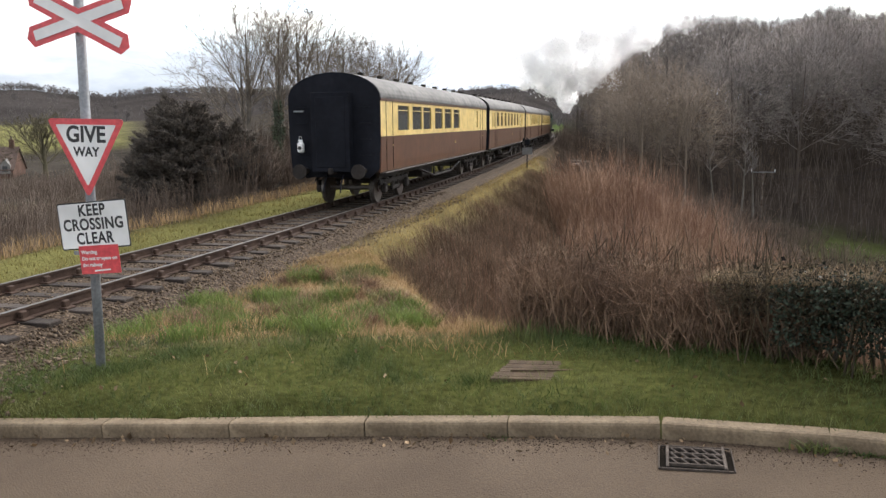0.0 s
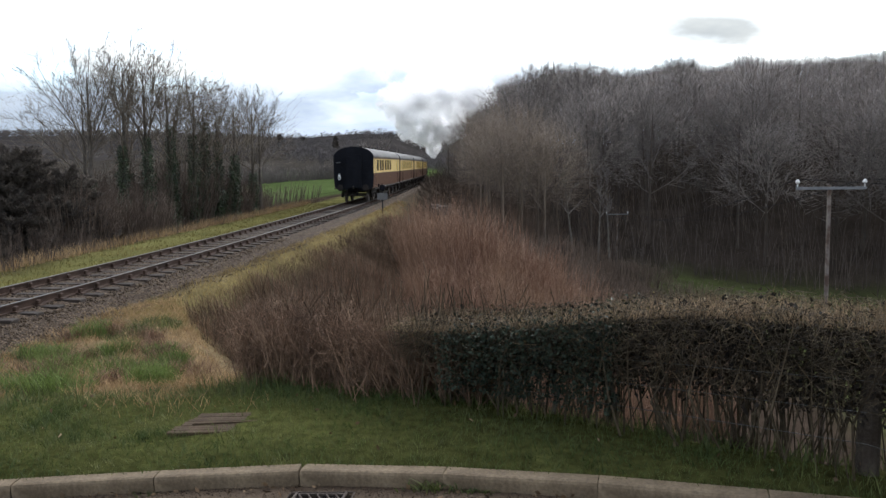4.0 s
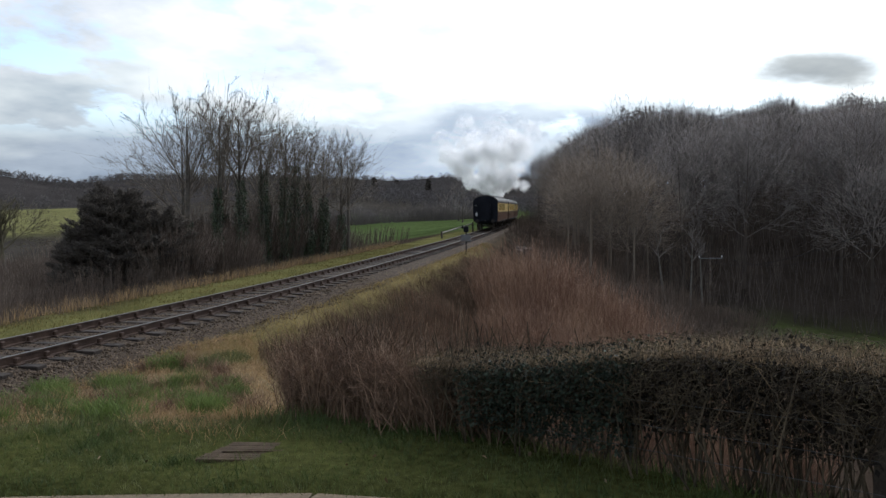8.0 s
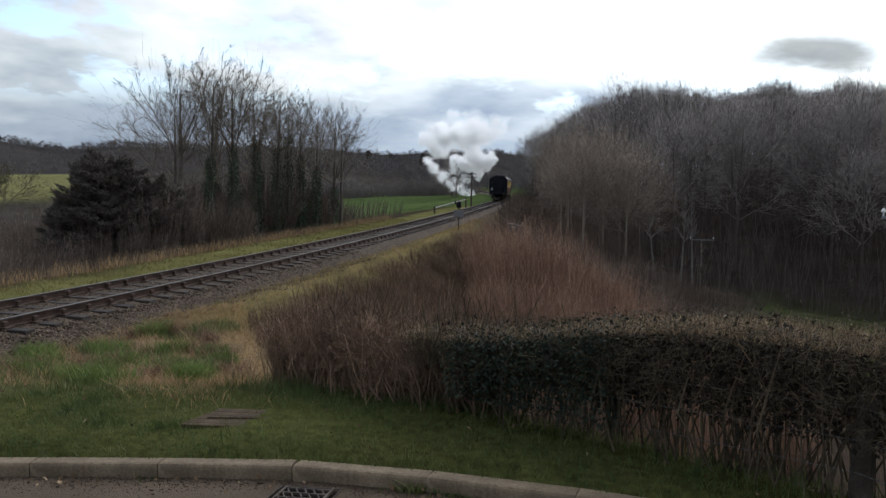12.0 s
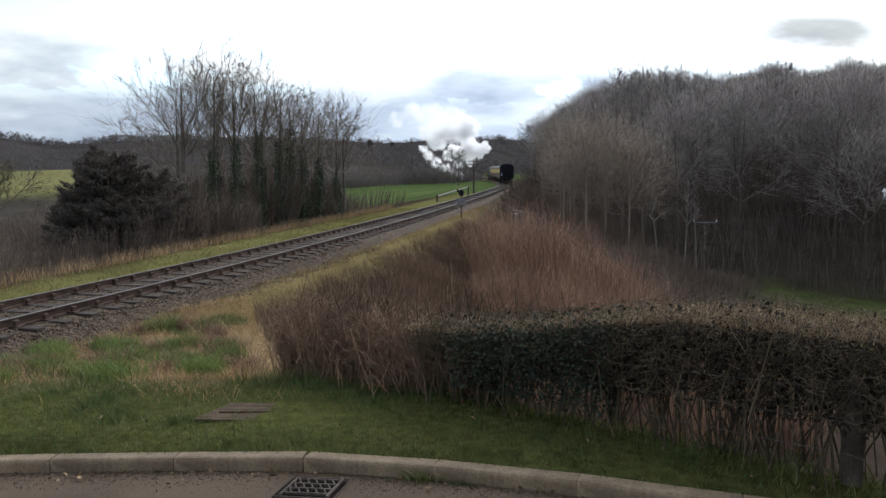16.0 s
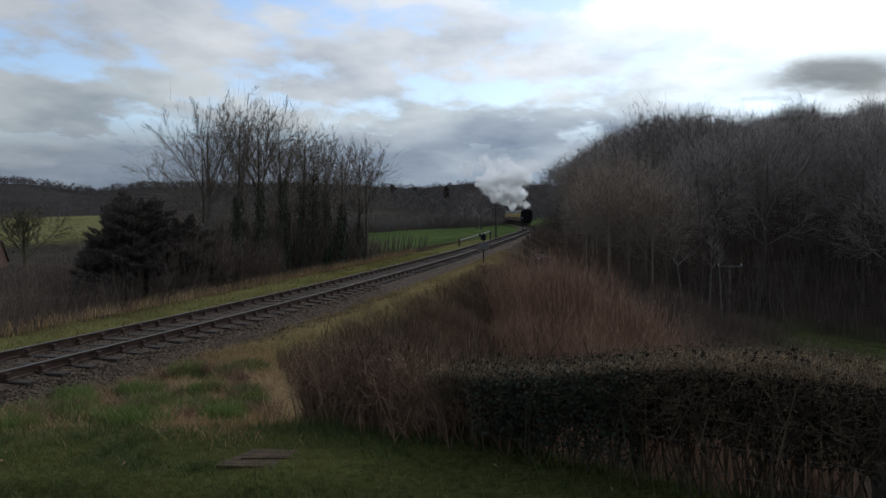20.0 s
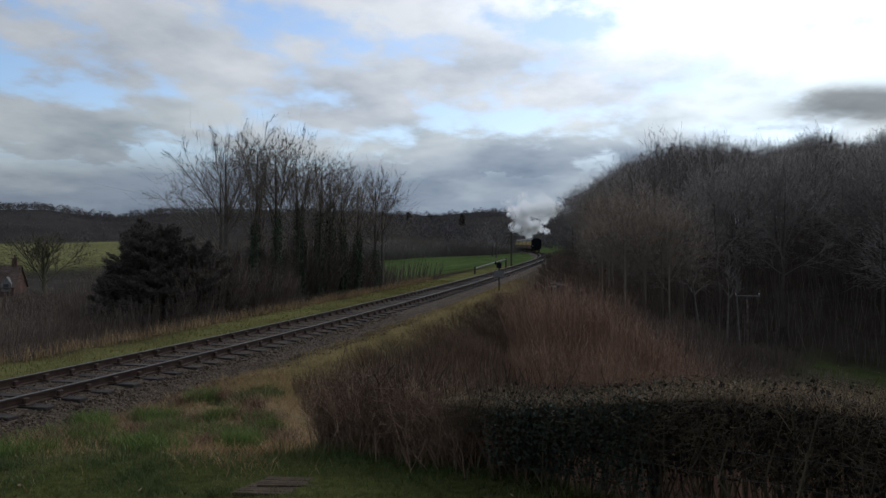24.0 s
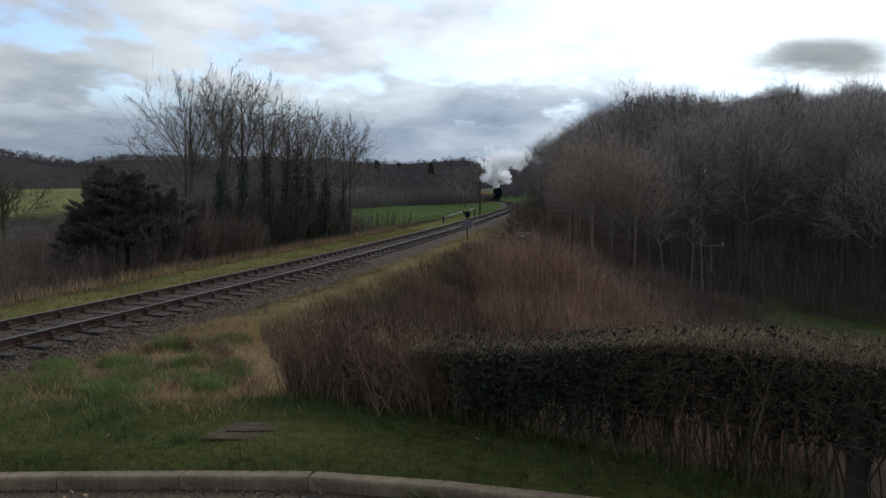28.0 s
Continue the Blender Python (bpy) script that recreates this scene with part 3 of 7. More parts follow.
def make_ground():
    xs = [x - 1.0 for x in spread(-1500, 1300, 7.0, 300)]
    ys = [y + 9.0 for y in spread(-300, 1600, 8.0, 300)]
    verts = [(x, y, land(x, y)) for y in ys for x in xs]
    nx = len(xs)
    i = np.arange(len(ys) - 1)[:, None] * nx + np.arange(nx - 1)[None]
    faces = np.stack([i, i + 1, i + nx + 1, i + nx], -1).reshape(-1, 4)
    me = array_mesh("ground", verts, faces, cover_material(), True)
    at = me.color_attributes.new("cover", "FLOAT_COLOR", "POINT")
    cols = np.array([(*cover(x, y), 1.0) for x, y, _ in verts], np.float32)
    at.data.foreach_set("color", cols.ravel())
    tagged(new("ground", me), "rolling winter grassland with rough banks and fields", "ground", kind="structure")


make_ground()


# ---- road, kerb, drain ----
def make_road():
    m = Mesh()
    xs = [-14 + 0.7 * i for i in range(48)]
    for x in xs:
        edge = kerb_y(x) - 0.005 if x > -9.5 else 7.5
        for j in range(24):
            y = edge - 0.55 * j ** 1.25
            m.v.append((x, y, road_z(x, y)))
    m.f = [(i * 24 + j, i * 24 + j + 1, (i + 1) * 24 + j + 1, (i + 1) * 24 + j) for i in range(len(xs) - 1) for j in range(23)]
    m.f = [f[::-1] for f in m.f]
    solid("road", m, ROAD, "grey asphalt road with a gritty gutter", "road", "structure", shade=True)


make_road()
KERB_LEN = 0.915


def make_kerbs():
    kerb = thing("kerb", pose(0, 0, 0), "weathered pale concrete kerb with rounded top edge", "kerb", kind="structure")
    x, shared = -0.41 - 0.9045 * 6, None
    prof = [(0.0, -0.16), (0.125, -0.16), (0.125, 0.0), (0.03, 0.0), (0.012, -0.006), (0.003, -0.02), (0.0, -0.035)]
    while x < 9.5:
        x1 = x + 0.907 if x > -1 else x + 0.9045
        a = Vector((x, kerb_y(x), kerb_z(x) - 0.017))
        b = Vector((x1, kerb_y(x1), kerb_z(x1) - 0.017))
        if shared is None:
            m = Mesh()
            m.sweep([(-p, z) for p, z in prof], [pose(0, 0.004, 0), pose(0, KERB_LEN - 0.004, 0)])
            shared = m.data("kerb_stone", CONCRETE)
        d = (b - a).normalized()
        side = Vector((-d.y, d.x, 0)).normalized()
        rot = Matrix((-side, d, (-side).cross(d))).transposed().to_4x4()
        ob = new("kerb_stone", shared)
        ob.parent = kerb
        ob.matrix_basis = Matrix.Translation(a - side * 0.0) @ rot
        x = x1


make_kerbs()


# ---- railway ----
def along(y, off=0.0, up=0.0):
    d = track_dir(y)
    slope = (rail_z(y + 0.5) - rail_z(y - 0.5))
    f = Vector((d.x, d.y, slope)).normalized()
    s = f.cross(Vector((0, 0, 1))).normalized()
    m = Matrix((s, f, s.cross(f))).transposed().to_4x4()
    return Matrix.Translation(Vector((track_x(y), y, rail_z(y)))) @ m @ pose(off, 0, up)


def make_track():
    ys = [-30 + 1.5 * i for i in range(60)] + [60 + 4.0 * i for i in range(85)]
    bed = Mesh()
    bed.sweep([(-2.4, -0.62), (2.7, -0.62), (1.75, -0.235), (1.2, -0.20), (0.95, -0.168), (-0.95, -0.168), (-1.3, -0.19), (-1.6, -0.215)], [along(y) for y in ys])
    solid("ballast_bed", bed, BALLAST, "bed of grey-brown railway ballast", "ballast", "structure")
    web = [(-0.068, -0.155), (0.068, -0.155), (0.068, -0.142), (0.012, -0.128), (0.012, -0.04), (0.034, -0.032), (0.034, -0.006), (-0.034, -0.006), (-0.034, -0.032), (-0.012, -0.04), (-0.012, -0.128), (-0.068, -0.142)]
    top = [(-0.03, -0.008), (0.03, -0.008), (0.03, 0.0), (-0.03, 0.0)]
    for off, side in ((-GAUGE / 2, "far"), (GAUGE / 2, "near")):
        rail = thing("rail", pose(0, 0, 0), "rusty steel running rail with a worn bright head", "rail", "running rails", "structure")
        m = Mesh()
        m.sweep(web, [along(y, off) for y in ys])
        part("rail_web", m, RAILRUST, rail)
        m = Mesh()
        m.sweep(top, [along(y, off) for y in ys])
        part("rail_head", m, RAILTOP, rail, "polished steel rail head")


make_track()

# ---- train ----
CHOCOLATE = mat("chocolate_paint", (0.085, 0.036, 0.018), (0.11, 0.05, 0.025), 0.7, 0.42, fine=3.0, random=0.06)
CREAM = mat("cream_paint", (0.65, 0.47, 0.16), (0.73, 0.55, 0.22), 0.6, 0.4, fine=3.0, random=0.04)
TRIM = mat("cream_trim", (0.62, 0.5, 0.25), (0.7, 0.58, 0.32), 1.0, 0.45)
ROOF = mat("grey_roof", (0.108, 0.108, 0.104), (0.166, 0.162, 0.155), 0.5, 0.75, fine=4.0)
SOOT = mat("black_end_paint", (0.005, 0.006, 0.009), (0.012, 0.013, 0.018), 0.8, 0.75, fine=6.0)
FRAMEBLACK = mat("underframe_grime", (0.018, 0.016, 0.015), (0.045, 0.038, 0.033), 1.5, 0.7, bump=0.3)
STEEL = mat("wheel_steel", (0.10, 0.085, 0.075), (0.17, 0.15, 0.135), 5, 0.5, metal=0.8)
GLASSDARK = mat("coach_glass", (0.045, 0.05, 0.052), (0.075, 0.08, 0.08), 0.8, 0.12, spec=0.6)
WHITE = mat("white_enamel", (0.72, 0.72, 0.70), (0.82, 0.82, 0.80), 2.0, 0.45)
SIGNWHITE = mat("sign_white", (0.64, 0.64, 0.62), (0.70, 0.70, 0.68), 3.0, 0.45, fine=2.0)
SIGNRED = mat("sign_red", (0.52, 0.05, 0.06), (0.60, 0.075, 0.08), 3.0, 0.4)
SIGNBLACK = mat("sign_black", (0.012, 0.012, 0.013), (0.02, 0.02, 0.02), 3.0, 0.5)
GALV = mat("galvanised_steel", (0.170, 0.178, 0.186), (0.235, 0.244, 0.252), 5.0, 0.7, metal=0.15)
LOCOGREEN = mat("loco_green_paint", (0.012, 0.035, 0.018), (0.02, 0.05, 0.026), 1.0, 0.35)
COPPER = mat("copper_cap", (0.5, 0.27, 0.14), (0.6, 0.34, 0.2), 3.0, 0.35, metal=0.9)

COACH, PITCH = 19.2, 20.3


def wheelset(parent, y, r=0.46):
    axle = part("wheelset", Mesh().cyl((-0.95, 0, 0), (0.95, 0, 0), 0.075, 10), STEEL, parent, m=pose(0, y, r))
    for s in (-1, 1):
        w = Mesh()
        w.tube([(s * 0.69, 0, 0), (s * 0.715, 0, 0), (s * 0.72, 0, 0), (s * 0.83, 0, 0)], [r + 0.028, r + 0.028, r, r - 0.006], 24)
        w.cyl((s * 0.83, 0, 0), (s * 0.88, 0, 0), 0.13, 12)
        part("wheel", w, STEEL, axle, shade=False)
    return axle


def bogie(coach, y):
    m = Mesh()
    for s in (-1, 1):
        m.box((s * 0.98, y, 0.62), (0.07, 3.3, 0.16), bevel=0.02)
        for k in (-1, 1):
            m.box((s * 1.03, y + k * 1.3, 0.46), (0.16, 0.26, 0.3), bevel=0.03)
            m.tube([(s * 1.0, y + k * 0.75, 0.7), (s * 1.0, y + k * 1.3, 0.82), (s * 1.0, y + k * 1.75, 0.7)], [0.04, 0.05, 0.04], 6)
            m.cyl((s * 1.0, y + k * 0.3, 0.32), (s * 1.0, y + k * 0.3, 0.6), 0.07, 8)
        m.box((s * 1.02, y, 0.40), (0.1, 0.9, 0.12), bevel=0.02)
    m.box((0, y, 0.72), (2.0, 0.5, 0.2), bevel=0.03)
    b = part("bogie", m, FRAMEBLACK, coach)
    return b, [wheelset(coach, y + k * 1.3) for k in (-1, 1)]



def build_coach(windows, doors, tail):
    """A corridor coach: windows as (middle, width) along the side from the rear."""
    c = thing("railway_coach", pose(0, 0, 0), "chocolate and cream corridor coach with a grey roof", "railway coach", "coaches of the train")
    L = COACH
    lower, upper = [(1.0, 1.33), (1.25, 1.355), (2.02, 1.38)], [(2.02, 1.38), (3.02, 1.365), (3.1, 1.36)]
    for s, tag in ((1, ""), (-1, "")):
        for name, prof, material in (("lower_side_panel", lower, CHOCOLATE), ("upper_side_panel", upper, CREAM)):
            m = Mesh()
            holes = windows if name[0] == "u" else []
            if not holes:
                for (z0, w0), (z1, w1) in zip(prof, prof[1:]):
                    m.add([(s * w0, -L / 2, z0), (s * w0, L / 2, z0), (s * w1, L / 2, z1), (s * w1, -L / 2, z1), (s * (w0 - 0.05), -L / 2, z0), (s * (w0 - 0.05), L / 2, z0), (s * (w1 - 0.05), L / 2, z1), (s * (w1 - 0.05), -L / 2, z1)], [(0, 1, 2, 3), (7, 6, 5, 4), (0, 3, 7, 4), (1, 5, 6, 2), (0, 4, 5, 1), (3, 2, 6, 7)])
            else:
                cuts = [-L / 2]
                for mid, w in holes:
                    cuts += [mid - w / 2 - L / 2, mid + w / 2 - L / 2]
                cuts.append(L / 2)
                for i in range(len(cuts) - 1):
                    a, b = cuts[i], cuts[i + 1]
                    bands = [(2.02, 3.1)] if i % 2 == 0 else [(2.02, 2.14), (2.96, 3.1)]
                    for z0, z1 in bands:
                        part(name, Mesh().box((s * 1.345, (a + b) / 2, (z0 + z1) / 2), (0.05, b - a, z1 - z0)), material, c)
            if not holes:
                part(name, m, material, c)
        m = Mesh().box((s * 1.372, 0, 2.0), (0.03, L, 0.035)).box((s * 1.368, 0, 3.075), (0.04, L, 0.10))
        part("waist_moulding", m, CHOCOLATE, c)
        for mid, w in windows:
            y = mid - L / 2
            f = Mesh()
            for dy in (-1, 1):
                f.box((s * 1.362, y + dy * (w / 2 - 0.03), 2.55), (0.03, 0.06, 0.84))
            for dz in (-0.40, 0.40):
                f.box((s * 1.362, y, 2.55 + dz), (0.03, w, 0.05))
            f.box((s * 1.36, y, 2.78), (0.02, w, 0.022))
            fr = part("window", f, CREAM, c)
            part("pane", Mesh().box((s * 1.335, y, 2.55), (0.012, w - 0.1, 0.78)), GLASSDARK, fr)
        for y0 in doors:
            y = y0 - L / 2
            d = Mesh()
            for k in (-0.36, 0.36):
                d.box((s * 1.376, y + k, 2.05), (0.012, 0.018, 2.0))
            dd = part("door", d, SOOT, c)
            part("door_handle", Mesh().tube([(s * 1.385, y + 0.26, 1.75), (s * 1.42, y + 0.26, 1.75), (s * 1.42, y + 0.14, 1.75)], [0.012, 0.012, 0.012], 5), TRIM, dd)
        part("footboard", Mesh().box((s * 1.36, 0, 0.96), (0.16, L - 0.4, 0.05), bevel=0.012), FRAMEBLACK, c)
        tr = Mesh()
        tr.box((s * 1.1, 0, 0.88), (0.08, L - 1, 0.18))
        tr.tube([(s * 1.1, -4.4, 0.85), (s * 1.1, -1.6, 0.42), (s * 1.1, 1.6, 0.42), (s * 1.1, 4.4, 0.85)], [0.05] * 4, 6)
        for k in (-1.6, 1.6):
            tr.cyl((s * 1.1, k, 0.42), (s * 1.1, k, 0.85), 0.04, 6)
        part("truss", tr, FRAMEBLACK, c)
    m = Mesh()
    arc = [(1.40 * math.cos(a), 3.1 + 0.74 * math.sin(a)) for a in [math.pi * i / 16 for i in range(17)]]
    arc = [(x if abs(x) < 1.38 else math.copysign(1.40, x), z) for x, z in arc]
    m.sweep(arc + [(-1.3, 3.06), (1.3, 3.06)], [pose(0, -L / 2 - 0.02, 0), pose(0, L / 2 + 0.02, 0)])
    part("roof", m, ROOF, c)
    for k in range(9):
        for s in (-0.35, 0.35):
            v = Mesh().cyl((s, -8.2 + 2.05 * k, 3.78), (s, -8.2 + 2.05 * k, 3.9), 0.09, 8, 0.11)
            part("roof_vent", v, FRAMEBLACK, c)
    m = Mesh().tube([(1.385, -L / 2 + 0.3, 3.15), (1.385, L / 2 - 0.3, 3.15)], [0.025, 0.025], 5).tube([(-1.385, -L / 2 + 0.3, 3.15), (-1.385, L / 2 - 0.3, 3.15)], [0.025, 0.025], 5)
    part("rain_strip", m, ROOF, c)
    part("floor_pan", Mesh().box((0, 0, 1.02), (2.6, L - 0.1, 0.12)), FRAMEBLACK, c)
    part("battery_box", Mesh().box((0.5, -2.2, 0.68), (0.9, 1.5, 0.5), bevel=0.03), FRAMEBLACK, c)
    part("battery_box", Mesh().box((-0.5, 2.0, 0.66), (0.9, 1.2, 0.5), bevel=0.03), FRAMEBLACK, c)
    part("vacuum_cylinder", Mesh().cyl((-0.4, 3.5, 0.7), (-0.4, 4.6, 0.7), 0.22, 12), FRAMEBLACK, c)
    for e in (-1, 1):
        y = e * L / 2
        out = [(x * 0.985, z - 0.005) for x, z in arc] + [(-1.37, 2.0), (-1.32, 1.1), (-1.05, 0.86), (1.05, 0.86), (1.32, 1.1), (1.37, 2.0)]
        m = Mesh()
        m.sweep(out, [pose(0, y - 0.02, 0), pose(0, y + e * 0.06, 0)])
        end = part("end_wall", m, SOOT, c, "soot-black end wall")
        g = Mesh().box((0, y + e * 0.25, 2.15), (1.05, 0.34, 2.15), bevel=0.1)
        for k in range(4):
            g.box((0, y + e * (0.12 + 0.09 * k), 2.15), (1.13, 0.03, 2.23), bevel=0.01)
        part("gangway", g, SOOT, end, "folded black gangway bellows")
        for s in (-1, 1):
            b = Mesh().cyl((s * 0.87, y, 1.05), (s * 0.87, y + e * 0.35, 1.05), 0.09, 12).cyl((s * 0.87, y + e * 0.35, 1.05), (s * 0.87, y + e * 0.62, 1.05), 0.055, 10).cyl((s * 0.87, y + e * 0.6, 1.05), (s * 0.87, y + e * 0.65, 1.05), 0.21, 18)
            part("buffer", b, FRAMEBLACK, end)
            for k in range(4):
                st = Mesh().tube([(s * 1.1, y + e * 0.06, 1.5 + 0.45 * k), (s * 1.1, y + e * 0.16, 1.5 + 0.45 * k), (s * 0.8, y + e * 0.16, 1.5 + 0.45 * k), (s * 0.8, y + e * 0.06, 1.5 + 0.45 * k)], [0.012] * 4, 5)
                part("end_step", st, SOOT, end)
            h = Mesh().tube([(s * 0.25, y + e * 0.05, 0.95), (s * 0.25, y + e * 0.3, 0.7), (s * 0.25, y + e * 0.42, 0.45)], [0.03, 0.03, 0.025], 6)
            part("brake_hose", h, SOOT, end)
        part("coupling", Mesh().box((0, y + e * 0.3, 1.05), (0.12, 0.5, 0.2), bevel=0.03), FRAMEBLACK, end)
        if tail and e < 0:
            lamp = Mesh().box((-0.98, y - 0.2, 1.72), (0.17, 0.17, 0.28), bevel=0.03).cyl((-0.98, y - 0.2, 1.84), (-0.98, y - 0.2, 1.94), 0.07, 10, 0.045).tube([(-1.05, y - 0.2, 1.9), (-1.0, y - 0.2, 2.04), (-0.96, y - 0.2, 2.04), (-0.91, y - 0.2, 1.9)], [0.008] * 4, 4)
            lp = part("tail_lamp", lamp, WHITE, c, "white enamelled oil tail lamp")
            part("lens", Mesh().cyl((-0.98, y - 0.28, 1.71), (-0.98, y - 0.315, 1.71), 0.055, 14), SIGNBLACK, lp, "dark lens")
            part("lamp_iron", Mesh().box((-0.98, y - 0.1, 1.57), (0.06, 0.16, 0.03)), GALV, c)
            part("lamp_iron", Mesh().box((-1.05, y - 0.09, 2.75), (0.3, 0.05, 0.05)), GALV, c)
    wheels = []
    for y in (-6.9, 6.9):
        wheels += bogie(c, y)[1]
    for s in (-1, 1):
        for k in range(3):
            num = Mesh().box((s * 1.384, 1.2 + 0.09 * k, 1.62), (0.006, 0.05, 0.11))
            part("lettering_bar", num, TRIM, c)
    return c, wheels


def windows_in(groups):
    return [(a + i * step, w) for a, n, step, w in groups for i in range(n)]


def build_loco():
    c = thing("steam_locomotive", pose(0, 0, 0), "dark green steam locomotive with a copper-capped chimney and tender", "locomotive")
    part("boiler", Mesh().tube([(0, 1.5, 2.35), (0, 6.0, 2.3), (0, 6.05, 2.3), (0, 8.2, 2.3)], [0.86, 0.78, 0.82, 0.82], 24), LOCOGREEN, c, shade=False)
    part("smokebox_door", Mesh().tube([(0, 8.2, 2.3), (0, 8.3, 2.3), (0, 8.38, 2.3)], [0.7, 0.6, 0.2], 24), SOOT, c)
    ch = part("chimney", Mesh().tube([(0, 7.2, 3.0), (0, 7.2, 3.3), (0, 7.2, 3.75)], [0.34, 0.24, 0.27], 16), SOOT, c)
    part("chimney_cap", Mesh().tube([(0, 7.2, 3.72), (0, 7.2, 3.9)], [0.3, 0.28], 16), COPPER, ch)
    part("safety_valve", Mesh().tube([(0, 4.2, 3.0), (0, 4.2, 3.2), (0, 4.2, 3.55)], [0.3, 0.2, 0.15], 14), COPPER, c)
    cab = Mesh().box((1.25, 0.4, 2.4), (0.05, 1.8, 1.7)).box((-1.25, 0.4, 2.4), (0.05, 1.8, 1.7)).box((0, 1.3, 2.5), (2.5, 0.05, 1.9))
    cab.sweep([(1.3 * math.cos(a), 3.25 + 0.5 * math.sin(a)) for a in [math.pi * i / 10 for i in range(11)]], [pose(0, -0.9, 0), pose(0, 1.4, 0)])
    part("cab", cab, LOCOGREEN, c)
    part("running_plate", Mesh().box((0, 4.2, 1.35), (2.6, 9.0, 0.06)).box((0, 8.9, 1.15), (2.5, 0.08, 0.4)), FRAMEBLACK, c)
    part("loco_frame", Mesh().box((0, 4.2, 0.95), (1.2, 8.8, 0.7)), FRAMEBLACK, c)
    for y in (1.6, 3.9, 6.1):
        wheelset(c, y, r=0.85)
    for y in (7.4, 8.6):
        wheelset(c, y, r=0.46)
    part("tender_body", Mesh().box((0, -4.2, 2.05), (2.5, 6.0, 1.5), bevel=0.06), LOCOGREEN, c)
    coal = Mesh()
    rr = random.Random(4)
    for i in range(60):
        coal.box((rr.uniform(-0.9, 0.9), rr.uniform(-6.4, -2.2), 2.8 + 0.35 * rr.random()), (0.4, 0.4, 0.3), pose(0, 0, 0), bevel=0.08)
    part("coal", coal, SOOT, c)
    part("tender_frame", Mesh().box((0, -4.2, 1.05), (2.3, 6.4, 0.5)), FRAMEBLACK, c)
    for y in (-6.2, -4.2, -2.2):
        wheelset(c, y, r=0.6)
    return c


TAIL_WINDOWS = [(2.55, 1.5), (4.35, 1.45), (5.85, 1.35), (7.75, 1.45), (9.5, 1.45), (11.25, 1.4), (16.4, 0.42)]
coaches, tail_wheels = [], []
for k, (win, door) in enumerate((
    (TAIL_WINDOWS, (0.9, 17.6)),
    (windows_in([(1.3, 2, 0.85, 0.45), (3.6, 7, 1.75, 1.1), (16.6, 2, 0.85, 0.45)]), (2.6, 16.0)),
    (windows_in([(6.2, 8, 1.1, 0.8), (16.2, 2, 1.0, 0.6)]), (1.0, 4.8, 15.2)),
    (windows_in([(2.0, 8, 2.0, 1.3)]), (0.8, 18.2)),
)):
    c, w = build_coach(win, door, k == 0)
    coaches.append(c)
    if k == 0:
        tail_wheels = w
loco = build_loco()


def tail_y(t):
    if t > 8.0:
        return 87.36 + 8.75 * (t - 8.0) - 0.038 * (t - 8.0) ** 2
    return 22.4 + 7.6 * t + 0.065 * t * t - 1.45 * smooth(3.0, 0.0, t)


# arc length along the line
LINE_Y = [-60 + 0.5 * i for i in range(1200)]
LINE_S = [0.0]
for p, q in zip(LINE_Y, LINE_Y[1:]):
    LINE_S.append(LINE_S[-1] + math.hypot(track_x(q) - track_x(p), q - p))


def y_at(s):
    return float(np.interp(s, LINE_S, LINE_Y))


def s_at(y):
    return float(np.interp(y, LINE_Y, LINE_S))


def on_line(s, half):
    """The pose of a vehicle whose middle is at arc length s and whose bogies stand half apart from it."""
    a, b = (Vector((track_x(y), y, rail_z(y))) for y in (y_at(s - half), y_at(s + half)))
    f = (b - a).normalized()
    r = f.cross(Vector((0, 0, 1))).normalized()
    return Matrix.Translation((a + b) / 2) @ Matrix((r, f, r.cross(f))).transposed().to_4x4()


TIMES = [0.5 * i for i in range(57)]


def drift(t):
    """How far the wind carries the steam across."""
    return float(np.interp(t, (0, 2, 6, 9.5, 12.5, 16, 18, 20, 21.5, 23.5, 25, 28), (3, 3.3, 0.8, -5, -5.2, -7, -2.4, 2.2, 2.5, 5, 4.5, 6)))


def motions():
    for k, c in enumerate(coaches):
        walk(c, [(t, on_line(s_at(tail_y(t)) + 0.6 + COACH / 2 + PITCH * k, 6.9)) for t in TIMES])
    walk(loco, [(t, on_line(s_at(tail_y(t)) + PITCH * len(coaches) + 7.8, 4.5)) for t in TIMES])
    start = s_at(tail_y(0))
    fine = [i / 15 for i in range(421)]
    for w in tail_wheels:
        home = w.matrix_basis.copy()
        walk(w, [(t, home @ pose(0, 0, 0, math.degrees(-(s_at(tail_y(t)) - start) / 0.46), 0, 0)) for t in fine])
    walk(plume, [(t, Matrix.Translation(on_line(s_at(tail_y(t)) + PITCH * len(coaches) + 15.0, 4.5).translation + Vector((drift(t), 0, 3.9)))) for t in TIMES])
    for puff, kind in puffs:
        walk(puff, [(t, puff_pose(kind, t)) for t in TIMES])


# ---- crossing sign ----
def text_part(parent, words, size, m, material, name="lettering", space=1.0, align="CENTER"):
    cu = bpy.data.curves.new(name, "FONT")
    cu.body, cu.size, cu.extrude, cu.align_x, cu.align_y = words, size, 0.0008, "CENTER", "CENTER"
    cu.space_character, cu.offset = space, size * 0.028
    cu.materials.append(material)
    cu.align_x = align
    ob = new("temporary", cu)
    me = bpy.data.meshes.new_from_object(ob.evaluated_get(bpy.context.evaluated_depsgraph_get()))
    bpy.data.objects.remove(ob)
    ob = new(name, me)
    ob.parent = parent
    ob.matrix_basis = m
    return ob


